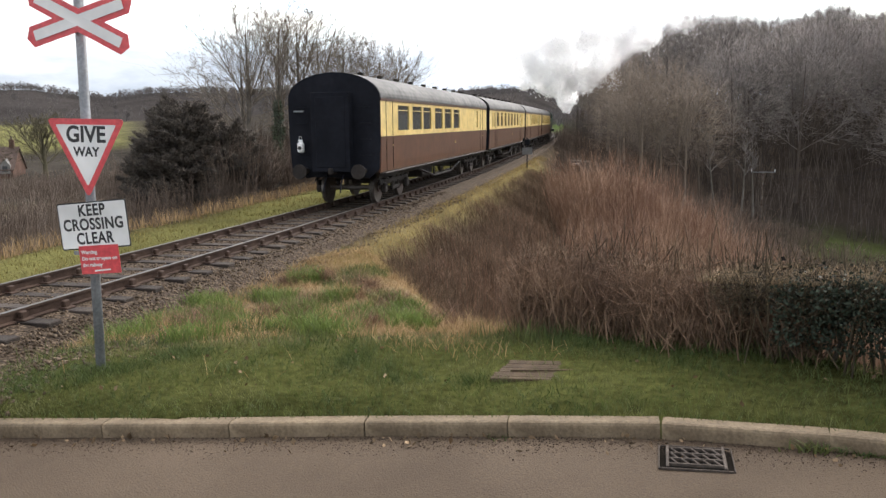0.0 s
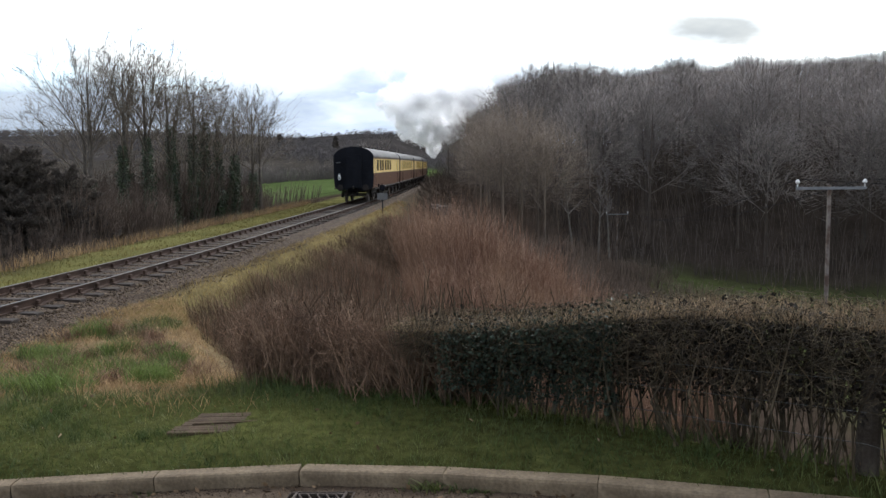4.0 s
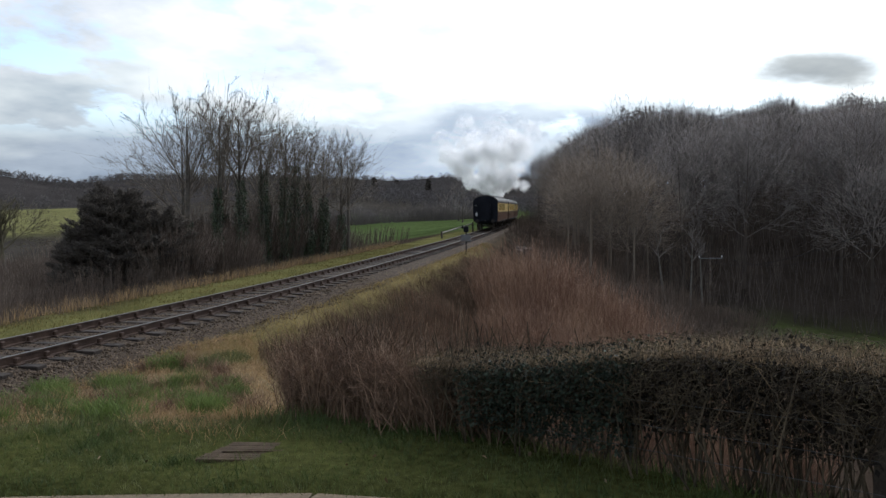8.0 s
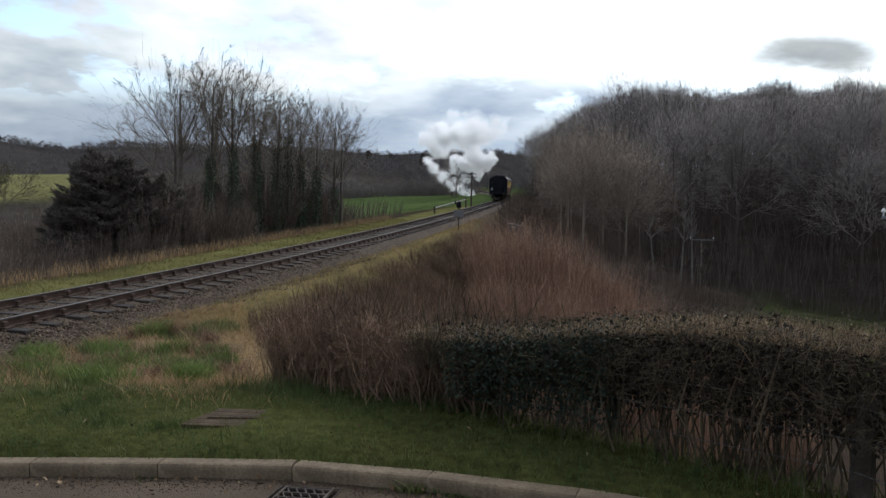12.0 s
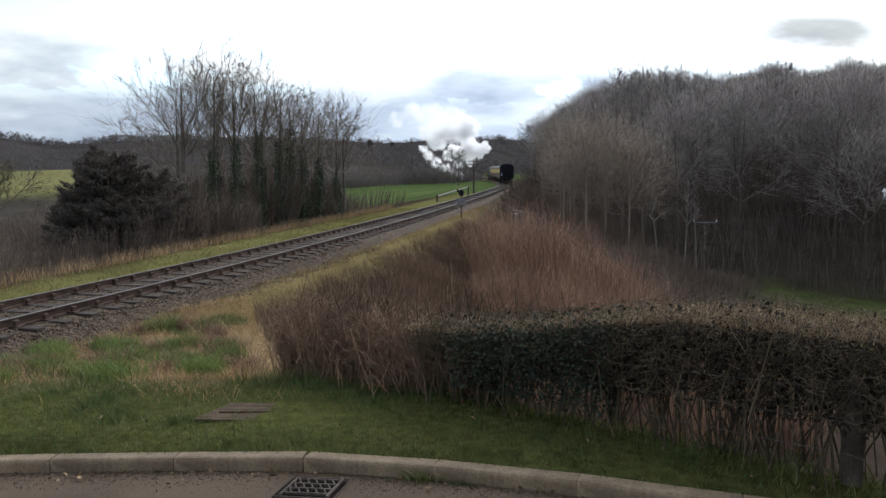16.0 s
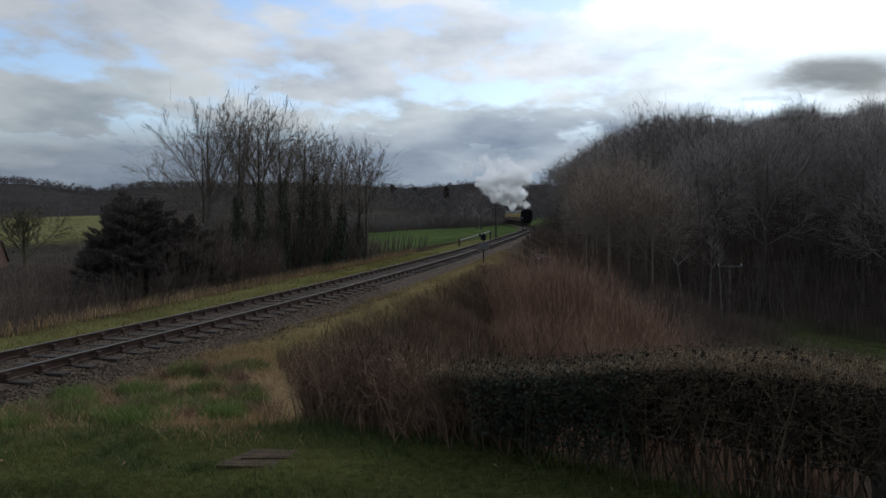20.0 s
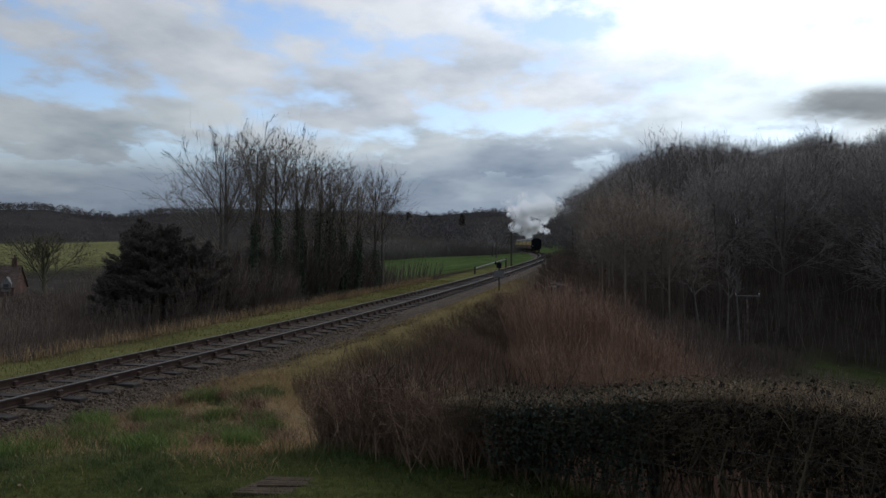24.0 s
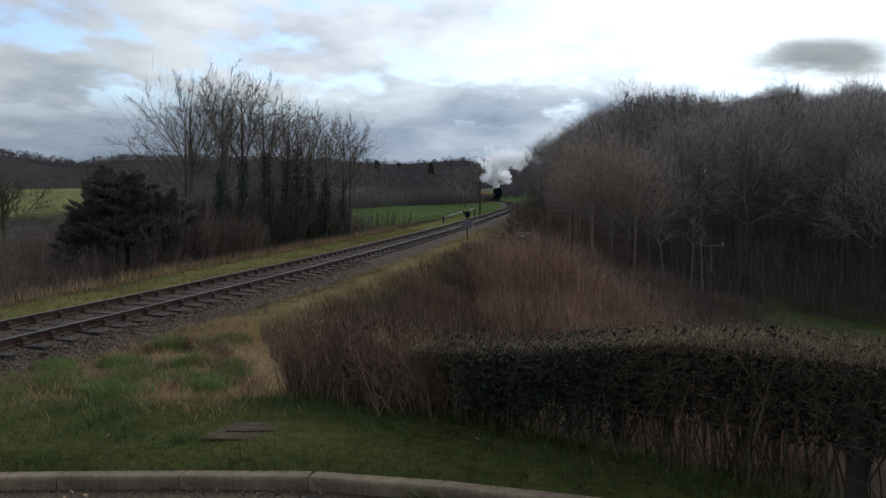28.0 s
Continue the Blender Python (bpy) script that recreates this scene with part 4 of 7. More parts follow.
def plate(outline, t=0.004):
    """A flat plate in the x-z plane, its face toward -y."""
    n = len(outline)
    m = Mesh()
    m.add([(x, 0, z) for x, z in outline] + [(x, t, z) for x, z in outline], [tuple(range(n)), tuple(range(2 * n - 1, n - 1, -1))] + [(i, n + i, n + (i + 1) % n, (i + 1) % n) for i in range(n)])
    return m


def rounded(pts, r, n=5):
    out = []
    for i, p in enumerate(pts):
        p, a, b = Vector(p), Vector(pts[i - 1]), Vector(pts[(i + 1) % len(pts)])
        u, v = (a - p).normalized(), (b - p).normalized()
        k = r / math.tan(u.angle(v) / 2)
        q0, q1 = p + u * k, p + v * k
        for j in range(n + 1):
            s = j / n
            out.append(tuple(q0 * (1 - s) ** 2 + p * 2 * s * (1 - s) + q1 * s * s))
    return out


def make_sign():
    z0 = land(-3.99, 5.35) - 0.03
    s = thing("crossing_sign_post", pose(-4.04, 5.35, z0, 0, 0.4, 3), "grey steel post with give way and crossing signs", "road sign")
    part("post", Mesh().tube([(0, 0.05, -0.25), (0, 0.05, 3.02)], [0.038, 0.038], 16), GALV, s, shade=True)
    part("post_cap", Mesh().tube([(0, 0.05, 3.02), (0, 0.05, 3.04)], [0.042, 0.03], 16), GALV, s)
    up = -z0
    tri = part("give_way_sign", plate(rounded([(-0.375, 1.885 + up), (0, 1.885 - 0.64 + up), (0.375, 1.885 + up)], 0.03)), SIGNRED, s, "red-bordered triangular sign", m=pose(0.0, -0.004, 0, 0, 1.0, 0) @ Matrix.Translation((0, 0, 1.6 + up)) @ Matrix.Diagonal((0.96, 1, 0.98, 1)) @ Matrix.Translation((0, 0, -1.6 - up)))
    part("sign_face", plate(rounded([(-0.292, 1.838 + up), (0, 1.34 + up), (0.292, 1.838 + up)], 0.012), 0.0012), SIGNWHITE, tri, m=pose(0, -0.0016, 0))
    text_part(tri, "GIVE", 0.182, pose(0.0, -0.003, 1.755 + up, 90, 0, 0), SIGNBLACK)
    text_part(tri, "WAY", 0.106, pose(0.0, -0.003, 1.617 + up, 90, 0, 0), SIGNBLACK)
    tilt = pose(0.055, -0.006, 1.035 + up, 0, -5.5, 0) @ Matrix.Diagonal((0.89, 1, 1.03, 1))
    keep = part("keep_clear_sign", plate(rounded([(-0.365, -0.185), (0.365, -0.185), (0.365, 0.185), (-0.365, 0.185)], 0.02)), SIGNBLACK, s, "white rectangular sign with black border", m=tilt)
    part("sign_face", plate(rounded([(-0.355, -0.175), (0.355, -0.175), (0.355, 0.175), (-0.355, 0.175)], 0.016), 0.0012), SIGNWHITE, keep, m=pose(0, -0.0016, 0))
    for k, w in enumerate(("KEEP", "CROSSING", "CLEAR")):
        text_part(keep, w, 0.125, pose(0.0, -0.003, 0.115 - 0.110 * k, 90, 0, 0), SIGNBLACK, space=1.08)
    warn = part("warning_sign", plate([(-0.185, -0.115), (0.185, -0.115), (0.185, 0.115), (-0.185, 0.115)]), SIGNRED, s, "small red trespass warning plate", m=pose(0.10, -0.012, 0.758 + up, 0, -5, 0))
    for k, (w, x) in enumerate((("Warning", -0.165), ("Do not trespass on", -0.165), ("the railway", -0.165))):
        text_part(warn, w, 0.042, pose(x, -0.002, 0.062 - 0.052 * k, 90, 0, 0), SIGNWHITE, align="LEFT")
    part("lettering_bar", plate([(-0.06, -0.098), (0.09, -0.09), (0.09, -0.078), (-0.06, -0.085)], 0.001), SIGNWHITE, warn, m=pose(0, -0.002, 0))
    for k, a in enumerate((15, -26)):
        arm = [(-0.5, 0), (-0.45, -0.082), (0.45, -0.082), (0.5, 0), (0.45, 0.082), (-0.45, 0.082)]
        cross = part("saltire_arm", plate(arm), SIGNRED, s, "red-edged white crossing saltire", m=pose(0.035, -0.012 - 0.006 * k, 2.635 + up, 0, -a, 0))
        part("white_stripe", plate([(-0.42, -0.04), (0.42, -0.04), (0.42, 0.04), (-0.42, 0.04)], 0.0012), SIGNWHITE, cross, m=pose(0, -0.008 + 0.0045 * k, 0))
    for z in (2.6, 1.75, 1.04, 0.8):
        part("bracket", Mesh().tube([(0, 0.05, z + up - 0.02), (0, 0.05, z + up + 0.02)], [0.043, 0.043], 14).box((0, 0.006, z + up), (0.3, 0.012, 0.03)), GALV, s)


make_sign()


# ---- sleepers, chairs and ballast stones ----
def make_sleepers():
    track = thing("railway_track", pose(0, 0, 0), "single railway line on weathered timber sleepers", "railway track", kind="structure")
    sleeper = Mesh().box((0, 0, -0.215), (2.6, 0.25, 0.13), bevel=0.012).data("sleeper", SLEEPER)
    chair = Mesh().box((0, 0, -0.14), (0.36, 0.2, 0.03), bevel=0.01).box((0.085, 0, -0.09), (0.07, 0.12, 0.11), bevel=0.015).box((-0.085, 0, -0.09), (0.07, 0.12, 0.11), bevel=0.015).data("rail_chair", RAILRUST)
    y, rr, far = -2.0, random.Random(3), Mesh()
    while y < 330:
        m = along(y) @ pose(rr.uniform(-0.03, 0.03), 0, rr.uniform(-0.01, 0.01), 0, 0, rr.uniform(-0.8, 0.8))
        if y < 75:
            ob = part("sleeper", sleeper, None, track, m=m)
            for off in (-GAUGE / 2, GAUGE / 2):
                part("rail_chair", chair, None, ob, m=pose(off, 0, 0))
        else:
            far.box((0, 0, -0.215), (2.6, 0.25, 0.13), m)
            for off in (-GAUGE / 2, GAUGE / 2):
                far.box((off, 0, -0.1), (0.3, 0.18, 0.1), m)
        y += 0.76
    tagged(part("far_sleepers", far, SLEEPER, track), kind="stuff")


def pebbles(points, sizes, rng):
    base = np.array([(0, 0, 1), (1, 0, 0), (0, 1, 0), (-1, 0, 0), (0, -1, 0), (0, 0, -1)], float)
    f = np.array([(0, 1, 2), (0, 2, 3), (0, 3, 4), (0, 4, 1), (5, 2, 1), (5, 3, 2), (5, 4, 3), (5, 1, 4)])
    n = len(points)
    v = base[None] * (0.55 + 0.7 * rng.random((n, 6, 1))) + 0.25 * rng.normal(size=(n, 6, 3))
    a = rng.uniform(0, 6.28, n)
    c, s = np.cos(a)[:, None], np.sin(a)[:, None]
    v = np.stack([v[..., 0] * c - v[..., 1] * s, v[..., 0] * s + v[..., 1] * c, v[..., 2] * 0.8], -1)
    v = points[:, None] + v * sizes[:, None, None]
    return v.reshape(-1, 3), (np.arange(n)[:, None, None] * 6 + f[None]).reshape(-1, 3)


def make_stones():
    rng = np.random.default_rng(11)
    pts = []
    for i in range(24000):
        y = 3.5 + 26.0 * rng.random() ** 2.0
        u = rng.uniform(-2.3, 4.1) if rng.random() < 0.8 else rng.uniform(1.2, 3.4)
        if abs(abs(u) - GAUGE / 2) < 0.1:
            continue
        if u > 1.7:
            z = max(land(track_x(y) + u, y), rail_z(y) - 0.215 - 0.405 * (u - 1.7) if u < 2.7 else -9)
            if u > 3.2 and rng.random() > (4.1 - u) or u > 2.7 and y > 9.5:
                continue
        elif u < -1.5:
            z = rail_z(y) - 0.215 - 0.405 * (-1.5 - u) / 0.8
        else:
            z = rail_z(y) - (0.168 if abs(u) < 1.0 else 0.2)
        pts.append((track_x(y) + u, y, z + 0.005))
    pts = np.array(pts)
    v, f = pebbles(pts, rng.uniform(0.014, 0.034, len(pts)), rng)
    solid("ballast_stones", array_mesh("ballast_stones", v, f, STONE), None, "loose grey-brown ballast stones beside the rails", "ballast", "stuff")


# ---- trees ----
def rotate_about(d, angle, rng):
    """Directions that lie the given angles off d, all round."""
    n = len(d)
    h = rng.normal(size=(n, 3))
    s = np.cross(d, h)
    s /= np.linalg.norm(s, axis=1, keepdims=True) + 1e-9
    a = np.broadcast_to(angle, n)[:, None]
    return d * np.cos(a) + s * np.sin(a)


def limb_set(p, d, length, r0, r1, curve, rng, steps, wiggle=0.16):
    """Curved limbs in steps; returns sticks and the node lists (start, dir, radius) along them."""
    pairs, nodes = [], [p]
    rad = [r0]
    for k in range(steps):
        q = p + d * (length / steps)[:, None]
        ra, rb = r0 + (r1 - r0) * k / steps, r0 + (r1 - r0) * (k + 1) / steps
        pairs.append(sticks(p, q, ra, rb))
        d = d + rng.normal(size=d.shape) * wiggle + np.array([0, 0, curve])
        d /= np.linalg.norm(d, axis=1, keepdims=True)
        p = q
        nodes.append(p)
        rad.append(rb)
    return pairs, nodes, d, rad


def bare_crown(seed, height, reach, counts, thin, up=0.5, first=0.25):
    """Limbs, branches and twigs of a slender leafless tree whose trunk stands at the origin."""
    rng = np.random.default_rng(seed)
    n1 = counts[0]
    hz = height * (first + (0.92 - first) * np.sort(rng.random(n1)) ** 0.8)
    az = np.arange(n1) * 2.4 + rng.uniform(-0.5, 0.5, n1)
    el = rng.uniform(0.35, 0.85, n1) + up * hz / height
    d = np.stack([np.cos(az) * np.cos(el), np.sin(az) * np.cos(el), np.sin(el)], 1)
    sway = rng.normal(size=(2,)) * 0.03
    p = np.stack([sway[0] * hz, sway[1] * hz, hz], 1)
    length = reach * (1.15 - 0.72 * (hz / height)) * rng.uniform(0.7, 1.1, n1)
    r = 0.0068 * height * (1.2 - hz / height)
    pairs, nodes, _, rad = limb_set(p, d, length, r, r * 0.35, 0.09, rng, 4)
    out = list(pairs)
    for lv, per in enumerate(counts[1:]):
        sp, sd, sl, sr = [], [], [], []
        for k in range(1, len(nodes)):
            for _ in range(max(1, round(per / (len(nodes) - 1)))):
                a, b = nodes[k - 1], nodes[k]
                sp.append(a + (b - a) * rng.random((len(a), 1)))
                x = b - a
                x /= np.linalg.norm(x, axis=1, keepdims=True) + 1e-9
                sd.append(rotate_about(x, rng.uniform(0.3, 0.8, len(a)), rng) + np.array([0, 0, 0.14]))
                sl.append(length * (0.55, 0.5, 0.5)[lv] * rng.uniform(0.5, 1.0, len(a)))
                sr.append(np.maximum(rad[k] * 0.75, thin))
        p, d, length, r = np.concatenate(sp), np.concatenate(sd), np.concatenate(sl), np.concatenate(sr)
        d /= np.linalg.norm(d, axis=1, keepdims=True)
        pairs, nodes, _, rad = limb_set(p, d, length, r, np.maximum(r * 0.4, thin * 0.6), 0.07, rng, 1 if lv > 1 else 2)
        out += pairs
    return merge(*out), sway


def trunk_mesh(height, r, sway, top=0.93):
    m = Mesh()
    zs = [-0.4, 0.0, 0.08, 0.3, 0.55, 0.8, top]
    rs = [1.35, 1.25, 1.0, 0.75, 0.45, 0.16, 0.06]
    m.tube([(sway[0] * max(0, z) * height, sway[1] * max(0, z) * height, z * height if z > 0 else z) for z in zs], [r * k for k in rs], 9)
    return m


def ivy_mesh(height, r, seed):
    """Ivy in uneven clumps that thin out up the trunk."""
    rng = np.random.default_rng(seed)
    n = 3600
    z = height * rng.random(n) ** 1.15
    a = rng.uniform(0, 6.28, n)
    clump = np.array([noise.noise((1.6 * math.cos(b) + seed, 1.6 * math.sin(b), 1.3 * c)) for b, c in zip(a, z)])
    q = r + np.maximum(0.02, 0.2 + 0.55 * clump) * rng.random(n) ** 0.7 * (1.15 - 0.7 * z / height)
    return array_mesh("ivy", *leaves(np.stack([np.cos(a) * q, np.sin(a) * q, z], 1), rng.uniform(0.06, 0.14, n), rng, 0.8), IVY)


def ash_crown(seed, height, reach, thin=0.006, limbs=9, fork=0.2, twigs=(10, 9, 9), stout=0.0058):
    """A bare ash: a forking stem, limbs that sweep up to a rounded crown, side branches and upturned twigs."""
    rng = np.random.default_rng(seed)
    mid, b = height * 0.56, height * 0.44
    hz = height * np.concatenate([[fork], fork + (0.62 - fork) * np.sort(rng.random(limbs - 1))])
    az = np.arange(limbs) * 2.4 + rng.uniform(-0.4, 0.4, limbs)
    el = 0.46 + 0.7 * (hz / height - fork) / (0.62 - fork) + rng.uniform(-0.08, 0.2, limbs)
    el[0] = 1.5
    d = np.stack([np.cos(az) * np.cos(el), np.sin(az) * np.cos(el), np.sin(el)], 1)
    sway = rng.normal(size=(2,)) * 0.02
    p = np.stack([sway[0] * hz, sway[1] * hz, hz], 1)
    q = (d[:, 0] ** 2 + d[:, 1] ** 2) / reach ** 2 + d[:, 2] ** 2 / b ** 2
    h1 = d[:, 2] * (hz - mid) / b ** 2
    length = (-h1 + np.sqrt(np.maximum(0.02, h1 ** 2 - q * ((hz - mid) ** 2 / b ** 2 - 1)))) / q * rng.uniform(0.8, 1.0, limbs)
    r = stout * height * (1.15 - hz / height)
    steps = 6
    pairs, nodes, _, rad = limb_set(p, d, length, r, np.maximum(r * 0.22, thin), 0.03, rng, steps, 0.055)
    out = list(pairs)
    for lv, per in enumerate(twigs):
        last = lv == len(twigs) - 1
        n, k = len(length), len(nodes) - 1
        f = (np.arange(per)[None] + rng.random((n, per))) / per
        f = (0.22 if lv == 0 else 0.12) + (0.97 - (0.22 if lv == 0 else 0.12)) * f
        seg = np.minimum((f * k).astype(int), k - 1)
        t = (f * k - seg)[..., None]
        stack = np.stack(nodes, 1)
        rows = np.arange(n)[:, None]
        a, e = stack[rows, seg], stack[rows, seg + 1]
        rads = np.stack([np.broadcast_to(v, n) for v in rad], 1)
        x = e - a
        x /= np.linalg.norm(x, axis=2, keepdims=True) + 1e-9
        start = (a + (e - a) * t).reshape(-1, 3)
        way = rotate_about(x.reshape(-1, 3), rng.uniform(0.45, 0.95, n * per), rng) + np.array([0, 0, 0.1])
        way /= np.linalg.norm(way, axis=1, keepdims=True)
        ln = (length[:, None] * (1.08 - 0.8 * f) * (0.58 if lv == 0 else 0.52)).reshape(-1) * rng.uniform(0.6, 1.1, n * per)
        rr = np.maximum(rads[rows, seg].reshape(-1) * 0.5, thin)
        if last:
            ln = np.minimum(ln, rng.uniform(0.03, 0.085, len(ln)) * height)
            tip = start + way * ln[:, None]
            out.append(needles(start, tip, np.maximum(rr * 0.8, thin * 0.8)))
            break
        pairs, nodes, _, rad = limb_set(start, way, ln, rr, np.maximum(rr * 0.35, thin * 0.8), 0.07, rng, 3 if lv == 0 else 2, 0.09)
        out += pairs
        length = ln
    return merge(*out), sway


def make_left_trees():
    spots = ((-24.0, 40.4, 9.0, 3.5, 2.2, 0.3), (-23.1, 39.5, 10.1, 4.9, 3.6, 0.26), (-22.1, 40.9, 10.2, 4.0, 5.2, 0.3), (-21.4, 42.2, 10.2, 3.4, 5.6, 0.3), (-21.1, 44.4, 9.6, 3.3, 6.2, 0.3), (-20.4, 45.6, 9.0, 2.8, 5.6, 0.35), (-20.3, 47.0, 8.6, 2.6, 6.4, 0.3), (-19.9, 47.9, 8.2, 2.8, 5.2, 0.3), (-19.3, 49.1, 7.9, 2.6, 4.2, 0.3), (-19.4, 52.2, 8.4, 2.8, 3.0, 0.3), (-19.6, 54.0, 7.4, 2.4, 0, 0.35), (-24.5, 45.5, 9.0, 4.0, 4, 0.25), (-23.2, 48.5, 8.4, 3.4, 5, 0.3))
    for k, (x, y, h, reach, ivy, fork) in enumerate(spots):
        h, reach = h * 1.1, reach * 1.12
        (v, f), sway = round_crown(130 + k, h, reach, 0.0066, 380, 12, fork, (10, 8, 6) if k < 5 else (9, 7, 5), 0.0056)
        t = thing("bare_tree", pose(x, y, land(x, y) - 0.1), "leafless ash tree with ivy round its trunk" if ivy else "leafless ash tree with upswept grey twigs", "tree", "trees beside the railway")
        part("trunk", trunk_mesh(h, 0.0125 * h + 0.03, sway, 0.84), BARK, t, shade=True)
        part("crown", array_mesh("crown", v, f, TWIG), None, t)
        if ivy:
            part("ivy", ivy_mesh(ivy, 0.16, k), None, t, "dark green ivy")


def leafy_mass(seed, n, radius, height, size, material, name, power=1.05):
    """Foliage of an evergreen: clumps of small leaves in an uneven cone."""
    rng = np.random.default_rng(seed)
    clumps = 320
    cz = rng.random(clumps) ** 1.1
    ca = rng.uniform(0, 6.28, clumps)
    cr = radius * (1.02 - cz) ** power * np.sqrt(rng.uniform(0.35, 1.0, clumps))
    c = np.stack([np.cos(ca) * cr, np.sin(ca) * cr, cz * height], 1)
    pick = rng.integers(0, clumps, n)
    p = c[pick] + rng.normal(size=(n, 3)) * np.array([0.26, 0.26, 0.2]) * radius / 2.4
    p[:, 2] = np.abs(p[:, 2])
    return array_mesh(name, *leaves(p, rng.uniform(0.7, 1.3, n) * size, rng, 0.1), material)


def yew_boughs(seed, radius, height, boughs, per):
    """Ragged evergreen: boughs that reach out and up from the stem, each hung with short dark sprays."""
    rng = np.random.default_rng(seed)
    z = height * (0.03 + 0.93 * rng.random(boughs) ** 1.15)
    a = rng.uniform(0, 6.28, boughs)
    reach = radius * np.sqrt(np.maximum(0.0, 1.02 - z / height)) ** 0.85 * rng.uniform(0.72, 1.08, boughs)
    tip = np.stack([np.cos(a) * reach, np.sin(a) * reach, z + 0.22 * reach + 0.15 * height * rng.random(boughs) * (z / height)], 1)
    root = np.stack([np.zeros(boughs), np.zeros(boughs), z * 0.92], 1)
    n = boughs * per
    k = np.repeat(np.arange(boughs), per)
    t = (0.25 + 0.78 * rng.random(n) ** 0.6)[:, None]
    side = rng.normal(size=(n, 3)) * np.array([0.2, 0.2, 0.13]) * (1.25 - t)
    p = root[k] + (tip - root)[k] * t + side * radius / 2.2
    p[:, 2] = np.maximum(p[:, 2], 0.02)
    out = (tip - root)[k] + rng.normal(size=(n, 3)) * 0.55 * reach[k][:, None]
    out[:, 2] += 0.25 * reach[k]
    out /= np.linalg.norm(out, axis=1, keepdims=True)
    spray = needles(p, p + out * rng.uniform(0.1, 0.26, (n, 1)), rng.uniform(0.012, 0.03, n))
    return array_mesh("foliage", *merge(spray, leaves(p, rng.uniform(0.05, 0.11, n), rng, 0.2)), YEW), merge(sticks(root, tip, 0.05, 0.012))


def make_yew():
    for x, y, r, h, seed, boughs in ((-22.5, 32.6, 2.9, 4.9, 5, 260), (-24.2, 32.4, 1.9, 3.5, 6, 110), (-20.6, 33.4, 2.3, 3.7, 7, 130)):
        t = thing("yew_bush", pose(x, y, land(x, y) - 0.2), "dense dark evergreen yew with ragged outline", "bush", "evergreens beside the line")
        part("trunk", Mesh().tube([(0, 0, -0.3), (0.1, 0, 1.2), (0.05, 0, h * 0.7)], [0.22, 0.16, 0.05], 8), BARK, t)
        foliage, limbs = yew_boughs(seed, r, h, boughs, 150)
        part("branchwork", array_mesh("branchwork", *limbs, BARK), None, t)
        part("foliage", foliage, None, t)


def make_oak():
    for x, y, h, reach, seed in ((-99.5, 104.5, 12.5, 10.0, 41), (-111.0, 152.0, 10.0, 7.0, 42), (-78.0, 120.0, 7.0, 4.6, 43)):
        (v, f), sway = round_crown(seed, h, reach, 0.034, 1500, limbs=13, fork=0.2, twigs=(9, 7, 6), stout=0.015)
        t = thing("oak_tree", pose(x, y, land(x, y) - 0.6), "wide-spreading leafless oak in a field", "tree", "field oaks")
        part("trunk", trunk_mesh(h, 0.5, sway, 0.84), MOSSBARK, t, shade=True)
        part("crown", array_mesh("crown", v, f, MOSSBARK), None, t)


MOSSBARK = mat("mossy_bark", (0.070, 0.062, 0.038), (0.125, 0.110, 0.072), 1.5, 0.9, spec=0.1)
CANOPY = ((-11.2, 0.055), (-10.5, 0.0765), (-8.7, 0.0825), (-7.2, 0.091), (-5.1, 0.105), (-4.3, 0.130), (-2.6, 0.139), (-0.4, 0.1355), (1.4, 0.1265), (3.9, 0.128), (6.6, 0.138), (7.8, 0.123), (9.9, 0.137), (12.6, 0.127), (18.0, 0.130), (30.0, 0.140))


def canopy(az):
    """Slope from the road up to the tree tops of the hillside, by azimuth."""
    return float(np.interp(az, [a for a, _ in CANOPY], [k for _, k in CANOPY]))


def round_crown(seed, h, reach, thin, shell, limbs=9, fork=0.3, twigs=(6, 5, 5), stout=0.0034):
    """A rounded crown: limbs and twigs, with a fine haze of twig ends over its top."""
    (v, f), sway = ash_crown(seed, h, reach, thin, limbs, fork, twigs, stout)
    rng = np.random.default_rng(seed + 500)
    az, z = rng.uniform(0, 6.28, shell), 1 - 1.5 * rng.random(shell) ** 1.1
    w = np.sqrt(np.maximum(0, 1 - z * z))
    o = np.stack([np.cos(az) * w, np.sin(az) * w, z], 1)
    lump = np.array([noise.noise((2.4 * q[0], 2.4 * q[1], 2.4 * q[2] + seed)) for q in o])
    k = (0.5 + 0.42 * rng.random(shell) ** 0.6 + 0.26 * lump)[:, None]
    c = o * k * np.array([reach, reach, h * 0.44]) + np.array([0, 0, h * 0.56])
    tip = o + 0.55 * rng.normal(size=o.shape) + np.array([0, 0, 0.3])
    return merge((v, f), needles(c, c + tip * rng.uniform(0.35, 1.1, (shell, 1)), thin * 0.9)), sway


